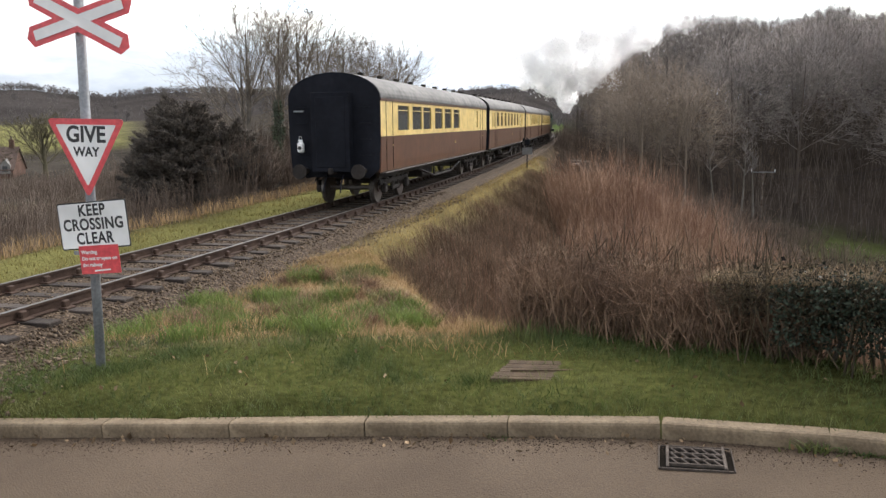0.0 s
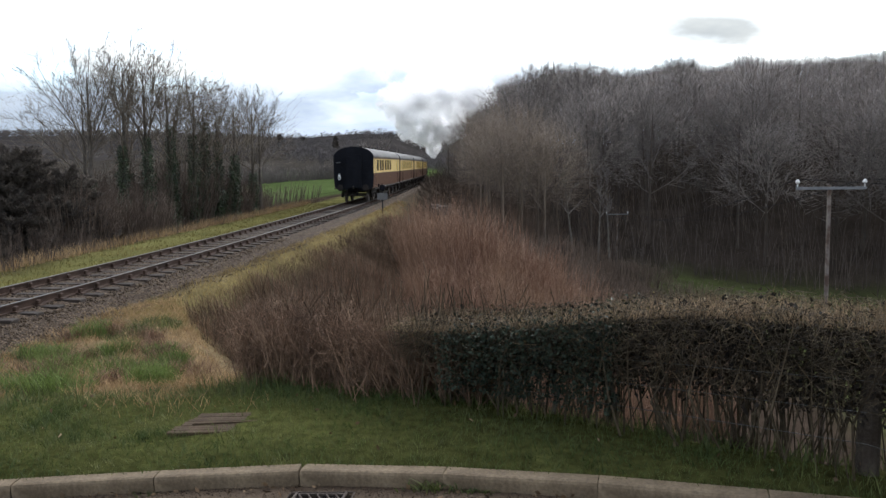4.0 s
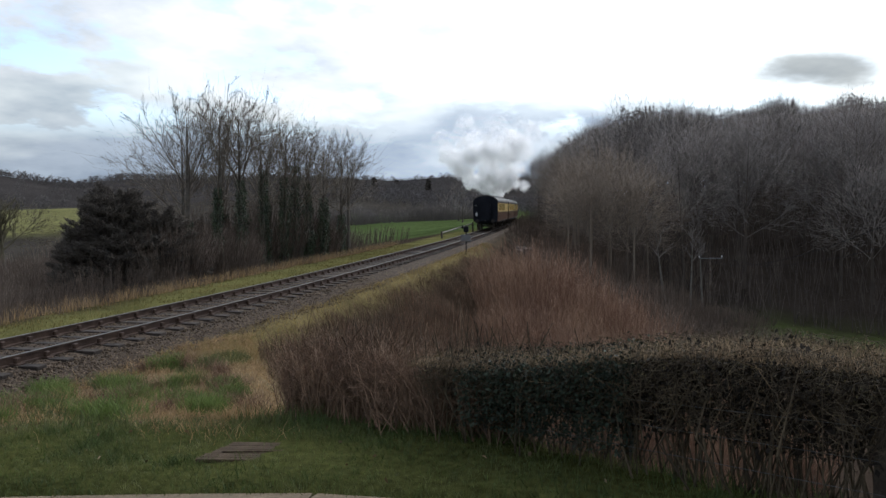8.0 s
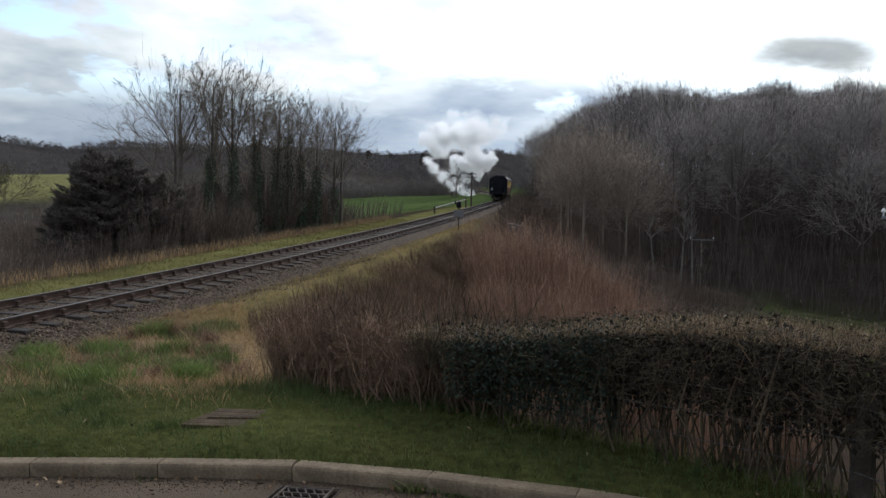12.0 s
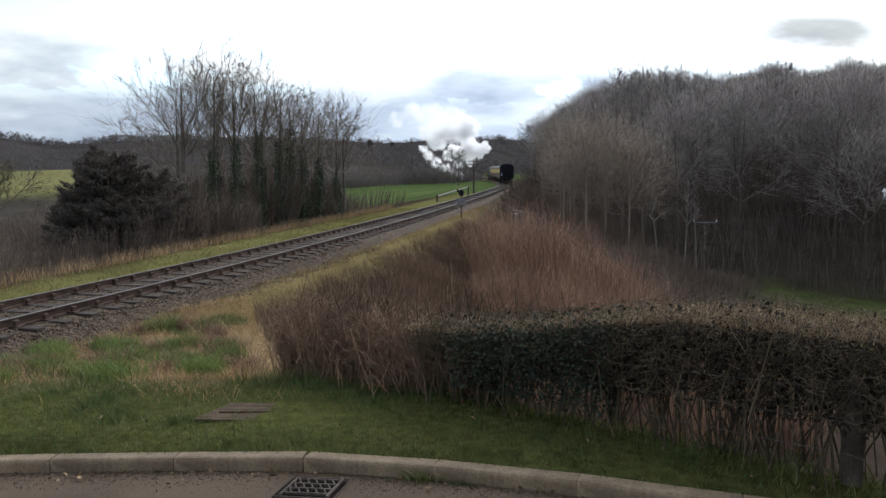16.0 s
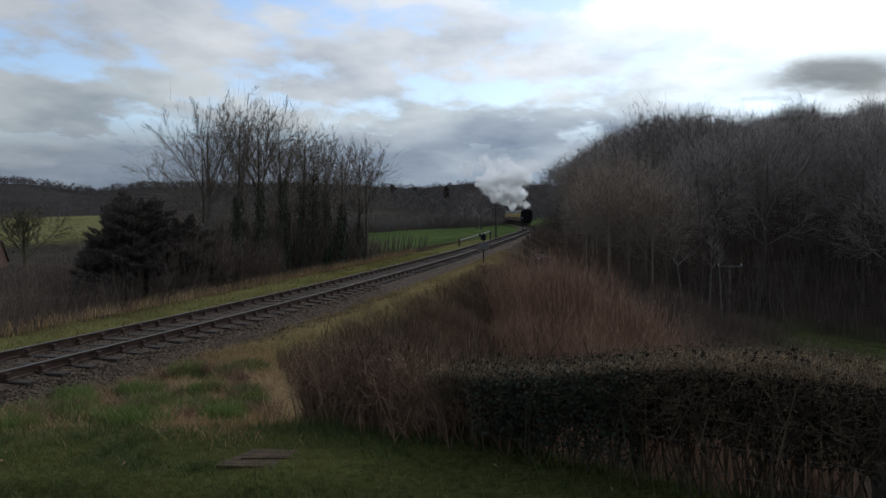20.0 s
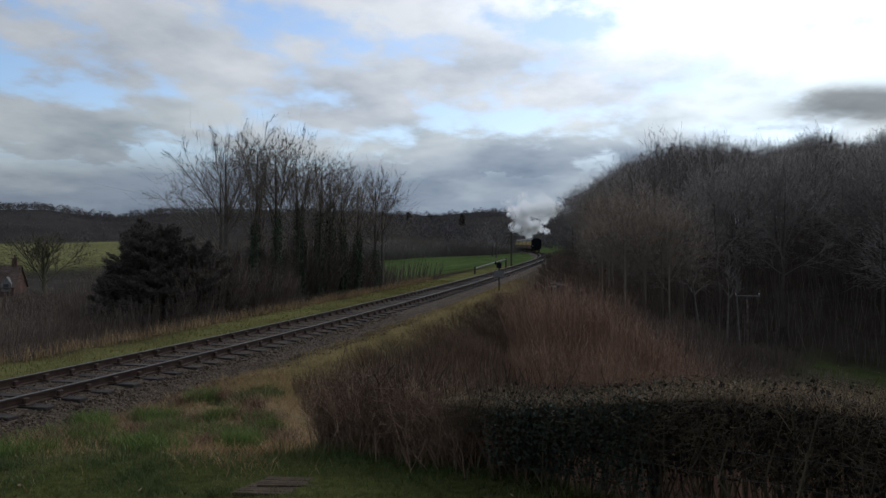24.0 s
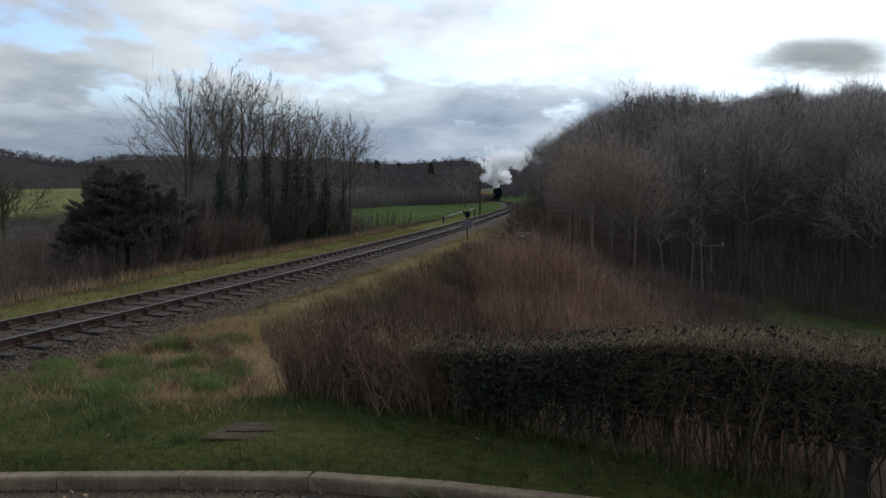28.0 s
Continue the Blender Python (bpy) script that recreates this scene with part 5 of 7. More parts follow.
def make_wood():
    kinds = []
    for k, (h, reach) in enumerate(((13.0, 5.6), (14.0, 5.2), (12.0, 5.4), (14.5, 5.8), (11.0, 4.6), (13.5, 4.8))):
        (v, f), sway = round_crown(60 + k, h, reach, 0.024, 1000)
        t = thing("woodland_tree", pose(0, 0, -60), "tall bare woodland tree on the hillside", "tree", "trees of the hillside wood")
        part("trunk", trunk_mesh(h, 0.15, sway), BRUSHWOOD, t, shade=True)
        part("crown", array_mesh("crown", v, f, WOODTWIG), None, t)
        kinds.append((t, h))
    rr = random.Random(21)
    spots, tries = [], 0
    while len(spots) < 400 and tries < 60000:
        tries += 1
        x, y = rr.uniform(-45, 120), rr.uniform(80, 290)
        h = wood_depth(x, y)
        if h < 1.0 or h > 135 or rr.random() > math.exp(-h / 110):
            continue
        if x > 0.42 * y + 6:
            continue
        if any((x - a) ** 2 + (y - b) ** 2 < 8.5 for a, b in spots):
            continue
        spots.append((x, y))
    for i, (x, y) in enumerate(spots):
        z = land(x, y) - 0.2
        m = pose(x, y, z, rr.uniform(-3, 3), rr.uniform(-3, 3), rr.uniform(0, 360))
        t, h = kinds[i % len(kinds)]
        if i < len(kinds):
            t.matrix_basis = m
        else:
            t = copy_thing(t, m)
        top = 1.85 + canopy(math.degrees(math.atan2(x - 2.8, y))) * math.hypot(x - 2.8, y)
        s = max(0.62, min(1.75, (top - z) / h)) * rr.choice((0.8, 0.86, 0.9, 0.94, 0.98, 1.04))
        t.scale = (s * 0.92, s * 0.92, s)
    # paler young trees crowd the bank between the line and the wood
    for k, (x, y, top) in enumerate(((-9.2, 99, 0.070), (-8.0, 92, 0.078), (-6.6, 96, 0.084), (-6.0, 88, 0.070), (-4.6, 93, 0.086), (-3.6, 86, 0.066), (-2.2, 90, 0.078), (-1.2, 84, 0.058), (0.2, 88, 0.060), (-11.8, 112, 0.074), (-9.4, 108, 0.083), (-13.6, 126, 0.078), (-16.5, 140, 0.076), (-7.8, 84, 0.052), (-5.2, 81, 0.050))):
        z = land(x, y) - 0.2
        h = 1.85 + top * y - z
        (v, f), sway = round_crown(180 + k % 4, 10.0, 3.0, 0.014, 900)
        t = thing("young_tree", pose(x, y, z, 0, 0, 67 * k), "pale bare young tree beside the railway bank", "tree", "young trees on the bank")
        part("trunk", trunk_mesh(10.0, 0.1, sway), PALETWIG, t, shade=True)
        part("crown", array_mesh("crown", v, f, PALETWIG), None, t)
        t.scale = (0.1 * h, 0.1 * h, 0.1 * h)
    # saplings and undergrowth between the trunks
    rng = np.random.default_rng(22)
    pts = []
    while len(pts) < 13000:
        x, y = rng.uniform(-70, 100), rng.uniform(80, 280)
        h = wood_depth(x, y)
        if -1.5 < h < 130 and rng.random() < math.exp(-max(0, h) / 45) and x < 0.42 * y + 6:
            pts.append((x, y, land(x, y)))
    p = np.array(pts)
    hgt = rng.uniform(1.5, 7.0, len(p))
    tip = p + np.stack([rng.normal(size=len(p)) * 0.16 * hgt, rng.normal(size=len(p)) * 0.16 * hgt, hgt], 1)
    a = needles(p, tip, 0.035)
    mid = p + (tip - p) * rng.uniform(0.35, 0.9, (len(p), 1))
    e = mid + rng.normal(size=p.shape) * np.array([0.5, 0.5, 0.3]) + np.array([0, 0, 0.5])
    solid("wood_undergrowth", array_mesh("wood_undergrowth", *merge(a, needles(mid, e, 0.03)), BRUSHWOOD), None, "bare saplings and brush under the hillside wood", "undergrowth", "stuff")
    for k, (x, y, lean) in enumerate(((1.8, 86.5, -7.0), (4.3, 88.0, 2.0), (5.6, 90.0, -2.0))):
        (v, f), sway = bare_crown(80 + k, 10.5, 2.4, (10, 5, 5), 0.02, up=0.6, first=0.45)
        t = thing("birch_tree", pose(x, y, land(x, y) - 0.1, 0, lean, 0), "slender pale-barked bare tree at the wood edge", "tree", "pale trees at the wood edge")
        part("trunk", trunk_mesh(10.5, 0.13, sway), PALEBARK, t, shade=True)
        part("crown", array_mesh("crown", v, f, WOODTWIG), None, t)


BRUSHWOOD = mat("brushwood", (0.060, 0.049, 0.041), (0.102, 0.083, 0.069), 0.1, 0.9, island=0.4)
PALEBARK = mat("pale_bark", (0.110, 0.099, 0.085), (0.187, 0.171, 0.149), 3.0, 0.85, bump=0.3)


def make_far_woods():
    rng = np.random.default_rng(31)
    c = []
    while len(c) < 3600:
        a, r = rng.uniform(-1.25, 0.05), rng.uniform(330, 900)
        x, y = 2.8 + r * math.sin(a), r * math.cos(a)
        f = noise.noise((x * 0.006 + 9, y * 0.006, 2.2))
        if x > track_x(min(y, 420)) + 5 and wood_depth(x, y) > -4 and y < 400:
            continue
        if r < 740 and rng.random() > (0.75 if f > 0.05 and r > 430 or a > -0.45 and 300 < r < 520 else 0.07):
            continue
        c.append((x, y, land(x, y), rng.uniform(3.5, 7.5)))
    c = np.array(c)
    per = 56
    base = np.repeat(c[:, :3], per, 0)
    h = np.repeat(c[:, 3], per)
    t = rng.random(len(base)) ** 0.7
    az = rng.uniform(0, 6.28, len(base))
    w = h * 0.6 * np.sin(np.clip(t, 0.05, 1) * 2.9) * rng.uniform(0.2, 1, len(base))
    p = base + np.stack([np.cos(az) * w, np.sin(az) * w, t * h], 1)
    q = p + rng.normal(size=p.shape) * np.array([0.4, 0.4, 0.3]) + np.array([0, 0, 1.3])
    solid("far_woods", array_mesh("far_woods", *needles(p, q, 0.13), FARTWIG), None, "leafless woods along the distant hills", "woods", "stuff")


FARTWIG = mat("far_twig", (0.076, 0.069, 0.066), (0.108, 0.099, 0.095), 0.02, 0.95, spec=0.0)


# ---- hedge, fence and scrub ----
def hedge_top(x):
    return 0.60 + 0.09 * smooth(0.2, 1.2, x) + 0.33 * smooth(1.0, 3.4, x)


def hedge_points(n, x0, x1, rng, low=0.3, thick=0.4, shell=0.6):
    x = rng.uniform(x0, x1, n)
    w = rng.uniform(-1, 1, n)
    w = np.sign(w) * np.abs(w) ** shell * thick
    base = np.array([land(a, hedge_y(a)) for a in x])
    top = np.array([hedge_top(a) for a in x]) + 0.05 * rng.normal(size=n)
    k = 1 - rng.random(n) ** 1.5
    z = base + low + (top - base - low) * k
    return np.stack([x + 0.45 * w, np.array([hedge_y(a) for a in x]) + 0.9 * w, z], 1)


def tagged_stuff(name, mesh, material, parent, label=""):
    return tagged(part(name, mesh, material, parent, label), kind="stuff")


def make_hedge():
    rng = np.random.default_rng(51)
    hedge = thing("field_hedge", pose(0, 0, 0), "clipped bare hawthorn hedge with thin leggy stems", "hedge")
    n = 560
    x = rng.uniform(0.8, 7.2, n)
    w = rng.normal(size=n) * 0.17
    p = np.stack([x + 0.45 * w, np.array([hedge_y(a) for a in x]) + 0.9 * w, np.array([land(a, hedge_y(a)) for a in x]) - 0.05], 1)
    mid = p + np.stack([rng.normal(size=n) * 0.1, rng.normal(size=n) * 0.08, rng.uniform(0.28, 0.5, n)], 1)
    tip = mid + np.stack([rng.normal(size=n) * 0.12, rng.normal(size=n) * 0.1, rng.uniform(0.25, 0.5, n)], 1)
    r = rng.uniform(0.004, 0.010, n)
    tagged_stuff("stem_mass", array_mesh("stem_mass", *merge(sticks(p, mid, r, r * 0.8), sticks(mid, tip, r * 0.8, r * 0.4)), STEM), None, hedge)
    a = hedge_points(24000, 0.95, 7.3, rng, 0.36, 0.42)
    d = rng.normal(size=a.shape) * np.array([1, 1, 0.8]) + np.array([0, 0, 0.25])
    d /= np.linalg.norm(d, axis=1, keepdims=True)
    e0 = a + d * rng.uniform(0.05, 0.16, (len(a), 1))
    e0[:, 2] = np.minimum(e0[:, 2], np.array([hedge_top(q) for q in e0[:, 0]]) + 0.05 * rng.random(len(a)))
    # near-black leaves fill the core, painting the hedge's inner shade
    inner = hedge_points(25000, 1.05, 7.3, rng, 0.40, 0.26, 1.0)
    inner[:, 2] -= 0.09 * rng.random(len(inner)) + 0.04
    tagged_stuff("dead_leaf_mass", array_mesh("dead_leaf_mass", *leaves(inner, rng.uniform(0.03, 0.06, len(inner)), rng, 0.2), HEDGESHADE), None, hedge, "near-black leaf filling that stands in for shade inside the hedge")
    tagged_stuff("twig_mass", array_mesh("twig_mass", *sticks(a, e0, rng.uniform(0.0014, 0.0034, len(a)), 0.0009), STEM), None, hedge)
    # long arching side shoots on the road side
    b = hedge_points(90, 2.0, 7.2, rng, 0.25, 0.42, 0.2)
    e = b + np.stack([rng.normal(size=len(b)) * 0.12, -np.abs(rng.normal(size=len(b))) * 0.1, np.abs(rng.normal(size=len(b))) * 0.1], 1)
    tagged_stuff("shoot_mass", array_mesh("shoot_mass", *sticks(b, e, 0.0032, 0.0015), PALESHOOT), None, hedge, "pale straggling side shoots")
    c = hedge_points(16000, 0.9, 7.3, rng, 0.34, 0.42, 0.5)
    top = np.stack([np.array([hedge_top(q) for q in c[:, 0]])], 1)
    keep = rng.random(len(c)) < np.clip((c[:, 2:3] - top + 0.2)[:, 0] * 5.0, 0.06, 1.0)
    tagged_stuff("leaf_mass", array_mesh("leaf_mass", *leaves(c[keep], rng.uniform(0.012, 0.026, keep.sum()), rng, -0.3), BUD), None, hedge, "small olive-brown leaves and buds")
    # clipped new shoots stand on the flat top
    k = 9000
    tx = rng.uniform(0.8, 7.3, k)
    tw = rng.uniform(-0.42, 0.42, k)
    tp = np.stack([tx + 0.45 * tw, np.array([hedge_y(q) for q in tx]) + 0.9 * tw, np.array([hedge_top(q) for q in tx]) - 0.04], 1)
    te = tp + np.stack([rng.normal(size=k) * 0.03, rng.normal(size=k) * 0.03, rng.uniform(0.03, 0.1, k)], 1)
    tagged_stuff("top_shoot_mass", array_mesh("top_shoot_mass", *needles(tp, te, 0.003), PALESHOOT), None, hedge, "short brown clipped shoots")
    holly = thing("holly_bush", pose(0, 0, 0), "dark glossy evergreen bush grown through the hedge", "bush")
    h = hedge_points(10500, 1.35, 2.6, rng, 0.2, 0.44, 0.5)
    h[:, 2] -= 0.03
    h[:, 1] -= 0.06
    part("foliage", array_mesh("foliage", *leaves(h, rng.uniform(0.018, 0.038, len(h)), rng, 0.5), HOLLY), None, holly)
    for x in (1.6, 2.0, 2.4):
        st = Mesh()
        y = hedge_y(x)
        st.tube([(x, y, land(x, y) - 0.1), (x + 0.06, y - 0.03, 0.25), (x - 0.04, y, 0.6)], [0.022, 0.018, 0.008], 6)
        part("stem", st, BARK, holly)
    # a leggy thorn thicket carries the hedge on to the bank's lip
    rng = np.random.default_rng(52)
    n = 2300
    x = rng.uniform(-1.0, 1.5, n)
    w = rng.normal(size=n) * 0.2 + 0.1
    y = np.array([hedge_y(q) for q in x]) + w
    p = np.stack([x, y, np.array([land(q, r) for q, r in zip(x, y)]) - 0.05], 1)
    top = 0.58 + 0.06 * np.array([noise.noise((2.0 * q, 0.0, 5.0)) for q in x]) - 0.25 * np.maximum(0, -0.95 - x)
    h = np.maximum(0.3, top - p[:, 2]) * rng.uniform(0.55, 1.06, n)
    mid = p + np.stack([rng.normal(size=n) * 0.07, rng.normal(size=n) * 0.07, 0.5 * h], 1)
    tip = mid + np.stack([rng.normal(size=n) * 0.12, rng.normal(size=n) * 0.1, 0.5 * h], 1)
    r = rng.uniform(0.003, 0.009, n)
    pairs = [sticks(p, mid, r, r * 0.8), sticks(mid, tip, r * 0.8, r * 0.35)]
    for lo, hi, reach, count in ((0.25, 0.6, 0.09, 1), (0.4, 1.0, 0.11, 4)):
        for _ in range(count):
            a = p + (tip - p) * rng.uniform(lo, hi, (n, 1))
            e = a + rng.normal(size=p.shape) * np.array([reach, reach, reach * 0.8]) + np.array([0, 0, 0.09])
            pairs.append(sticks(a, e, 0.0028, 0.001))
            pairs.append(needles(e, e + rng.normal(size=p.shape) * 0.07, 0.0015))
    v, f = merge(*pairs)
    # dark stems and withered leaves fill the front of the tangle
    k = 3600
    x = rng.uniform(-1.0, 1.25, k)
    y = np.array([hedge_y(q) for q in x]) + 0.1 + 0.9 * rng.random(k) ** 1.5
    z = np.array([land(q, w) for q, w in zip(x, y)])
    top = 0.6 - 0.12 * np.maximum(0, -x - 0.5)
    c = np.stack([x, y, z + (np.maximum(0.15, top - z)) * rng.random(k) ** 0.8], 1)
    d = rng.normal(size=c.shape) * np.array([0.075, 0.06, 0.17])
    solid("bramble_tangle", array_mesh("bramble_tangle", *merge(needles(c - d, c + d, rng.uniform(0.003, 0.006, k)), leaves(c[::2] + 0.05, rng.uniform(0.02, 0.045, len(c[::2])), rng, 0.2)), TANGLE), None, "dark bramble stems and withered leaves at the hedge end", "brambles", "stuff")
    solid("thorn_thicket", array_mesh("thorn_thicket", v, f, THORN), None, "tangled brown thorn stems at the hedge end", "thicket", "stuff")


TANGLE = mat("bramble_stem", (0.085, 0.058, 0.040), (0.190, 0.132, 0.086), 2.0, 0.85, island=0.5)
# leaf colour darkened to stand in for shade within the hedge
HEDGESHADE = mat("hedge_inner_shade", (0.014, 0.011, 0.009), (0.030, 0.024, 0.018), 2.0, 0.8, island=0.4, spec=0.2)
PALESHOOT = mat("pale_shoot", (0.135, 0.094, 0.055), (0.220, 0.160, 0.096), 3.0, 0.8, island=0.3)
THORN = mat("thorn_stem", (0.125, 0.078, 0.052), (0.245, 0.158, 0.104), 1.0, 0.85, island=0.4, spec=0.2)
OLDPOST = mat("old_fence_post", (0.045, 0.036, 0.028), (0.090, 0.075, 0.060), 6.0, 0.9, bump=0.5)
MOSS = mat("mossy_post", (0.062, 0.062, 0.018), (0.089, 0.081, 0.031), 5.0, 0.95, bump=0.5)
WIRE = mat("fence_wire", (0.080, 0.080, 0.080), (0.120, 0.120, 0.120), 9.0, 0.5, metal=0.6)


def make_fence():
    fence = thing("wire_fence", pose(0, 0, 0), "old post and wire fence along the hedge", "fence")
    posts = ((-0.62, 7.65, 0.66, 0.055, 8, MOSS), (0.16, 7.25, 0.5, 0.055, 2, OLDPOST), (0.05, 7.25, 0.55, 0.035, 24, OLDPOST), (1.32, 6.28, 0.48, 0.06, 0, OLDPOST), (3.84, 5.03, 0.62, 0.065, 1, OLDPOST), (6.1, 3.98, 0.7, 0.065, -2, OLDPOST))
    for x, y, h, r, lean, material in posts:
        m = Mesh().tube([(0, 0, -0.3), (0, 0, h * 0.5), (0.01, 0, h)], [r, r * 0.97, r * 0.9], 10)
        part("post", m, material, fence, "moss-covered post" if material is MOSS else "", m=pose(x, y, land(x, y), 0, lean, 0))
    for z in (0.2, 0.38, 0.56):
        w = Mesh().tube([(1.32, 6.22, land(1.32, 6.2) + z * 0.8), (2.5, 5.56, land(2.5, 5.6) + z * 0.88), (3.8, 4.92, land(3.8, 4.9) + z), (6.1, 3.89, land(6.1, 3.9) + z)], [0.0022] * 4, 5)
        part("wire", w, WIRE, fence)


def brush(name, spots, seed, n, height, material, label, category, r=0.012, fan=0.22, twigs=1, clear=0.0):
    """A stand of thin stems round given spots (x, y, spread, share)."""
    rng = np.random.default_rng(seed)
    share = np.array([s[3] for s in spots], float)
    pick = rng.choice(len(spots), n, p=share / share.sum())
    c = np.array([s[:3] for s in spots])[pick]
    a, q = rng.uniform(0, 6.28, n), np.sqrt(rng.random(n))
    xy = c[:, :2] + np.stack([np.cos(a), np.sin(a)], 1) * (q * c[:, 2])[:, None]
    p = np.array([(x, y, land(x, y) - 0.05) for x, y in xy])
    if clear:
        below = np.array([min(x - track_x(y) - bank_edge(y), (y - hedge_y(x)) * 0.9) for x, y in xy])
        ok = below > clear
        xy, p, a, q, pick, below = xy[ok], p[ok], a[ok], q[ok], pick[ok], below[ok]
        n = len(p)
    h = height * np.array([s[4] for s in spots])[pick] * (1.05 - 0.45 * q ** 2) * rng.uniform(0.65, 1.05, n)
    if clear:
        h *= np.clip(0.2 + 0.3 * (below - clear) + 0.4 * np.array([smooth(12.0, 15.5, y) for y in xy[:, 1]]), 0.2, 1.0)
    tip = p + np.stack([np.cos(a) * q * fan * h + rng.normal(size=n) * 0.1 * h, np.sin(a) * q * fan * h + rng.normal(size=n) * 0.1 * h, h], 1)
    pairs = [sticks(p, tip, r, r * 0.35)]
    for _ in range(twigs):
        s = p + (tip - p) * rng.uniform(0.3, 0.95, (n, 1))
        e = s + (tip - p) * rng.uniform(0.1, 0.25, (n, 1)) + rng.normal(size=p.shape) * 0.09 * h[:, None]
        pairs.append(needles(s, e, r * 0.5))
    solid(name, array_mesh(name, *merge(*pairs), material), None, label, category, "stuff")


THICKET = mat("thicket_stem", (0.082, 0.060, 0.046), (0.149, 0.115, 0.089), 0.3, 0.85, island=0.35, spec=0.2)


def make_scrub():
    willow = [(-1.6, 34.0, 3.6, 3, 1.15), (1.2, 32.0, 3.2, 2, 1.0), (-2.2, 38.5, 3.0, 2, 0.95), (3.6, 30.5, 2.8, 2, 0.85), (5.8, 31.0, 2.4, 1, 0.7), (-0.5, 27.5, 3.0, 2, 0.8), (2.6, 26.0, 2.6, 1, 0.75)]
    brush("willow_scrub", willow, 61, 10000, 4.0, REDSTEM, "dense red-brown willow scrub on the bank", "scrub", 0.010, 0.24, 4)
    lip = [(track_x(y) + bank_edge(y) + 1.5, y, 1.0, 1, 0.5 + 0.15 * (k % 3)) for k, y in enumerate((8.2, 9.0, 9.8, 10.6, 11.4, 12.4, 13.6, 15.0, 16.6, 18.4))] + [(track_x(y) + 4.1, y, 1.5, 1.4, 0.9 + 0.2 * (y % 3)) for y in range(14, 50, 2)]
    brush("lip_brambles", lip + [(-0.6, 9.0, 1.2, 1.4, 0.6), (0.6, 8.6, 1.2, 1.2, 0.9), (-1.0, 10.5, 1.2, 1.4, 0.6)], 60, 24000, 0.6, TANGLE, "low brown brambles below the lip of the bank", "brambles", 0.005, 0.5, 2, clear=0.3)
    bramble = [(-4.3, 20.0, 2.2, 1, 1), (-3.6, 16.5, 2.6, 1.4, 1), (-2.4, 13.4, 2.4, 1.4, 0.75), (0.2, 12.5, 2.8, 1.4, 0.9), (-0.6, 17.5, 3.2, 1.6, 1.2), (-3.0, 24.0, 3.0, 1.4, 1.1), (-5.0, 28.0, 2.4, 1, 1), (3.2, 11.0, 3.0, 1, 1.2), (3.4, 17.0, 3.6, 1.3, 1.4), (-5.6, 34.0, 2.0, 0.8, 0.6), (-6.2, 41.0, 2.2, 0.8, 0.6), (-6.6, 48.0, 2.6, 0.8, 0.8), (1.0, 22.0, 3.5, 1.4, 1.4), (7.5, 14.0, 4.0, 1, 1.2), (7.0, 22.0, 4.0, 1, 1.3)]
    brush("bramble_bank", bramble, 62, 17000, 0.95, BRACKEN, "dead bracken and bramble on the embankment slope", "scrub", 0.006, 0.4, 2, clear=0.5)
    brush("trackside_bracken", [(track_x(y) - 6.4, y, 1.5, 1, 0.7 + 0.25 * (k % 3)) for k, y in enumerate(range(8, 70, 2))], 63, 4500, 0.6, THICKET, "brown dead bracken along the far side of the line", "scrub", 0.008, 0.3, 1)
    brush("thorn_scrub", [(track_x(y) - 10.5 - 5 * ((k * 7) % 5) / 4, y, 3.2, 1, 0.7 + 0.3 * ((k * 3) % 4) / 3) for k, y in enumerate(range(10, 64, 2))], 64, 7000, 2.0, THICKET, "grey-brown leafless shrubs below the railway trees", "scrub", 0.014, 0.3, 2)
    brush("tree_thicket", [(-20.4, 33.6, 1.8, 1.3, 0.75), (-19.5, 37.0, 1.8, 1, 0.6), (-26.5, 37.0, 2.2, 1, 0.8), (-25.0, 41.0, 2.4, 1, 1.0), (-23.5, 43.0, 2.2, 1, 1.0), (-22.0, 46.5, 2.2, 1, 1.1), (-21.0, 50.0, 2.0, 1, 0.9), (-24.5, 50.0, 3.0, 1, 1.1), (-27.0, 45.0, 3.0, 1, 1.0), (-29.0, 36.0, 3.0, 1, 0.8), (-22.0, 55.0, 2.0, 1, 0.6)], 67, 6500, 4.4, THICKET, "leafless thicket between the railway trees", "scrub", 0.018, 0.3, 2)
    rs = random.Random(5)
    brush("valley_scrub", [(rs.uniform(-120, -34), rs.uniform(22, 105), rs.uniform(3, 6), 1, rs.uniform(0.6, 1.2)) for _ in range(44)], 68, 6000, 3.2, THICKET, "brown leafless scrub across the valley side", "scrub", 0.045, 0.3, 2)
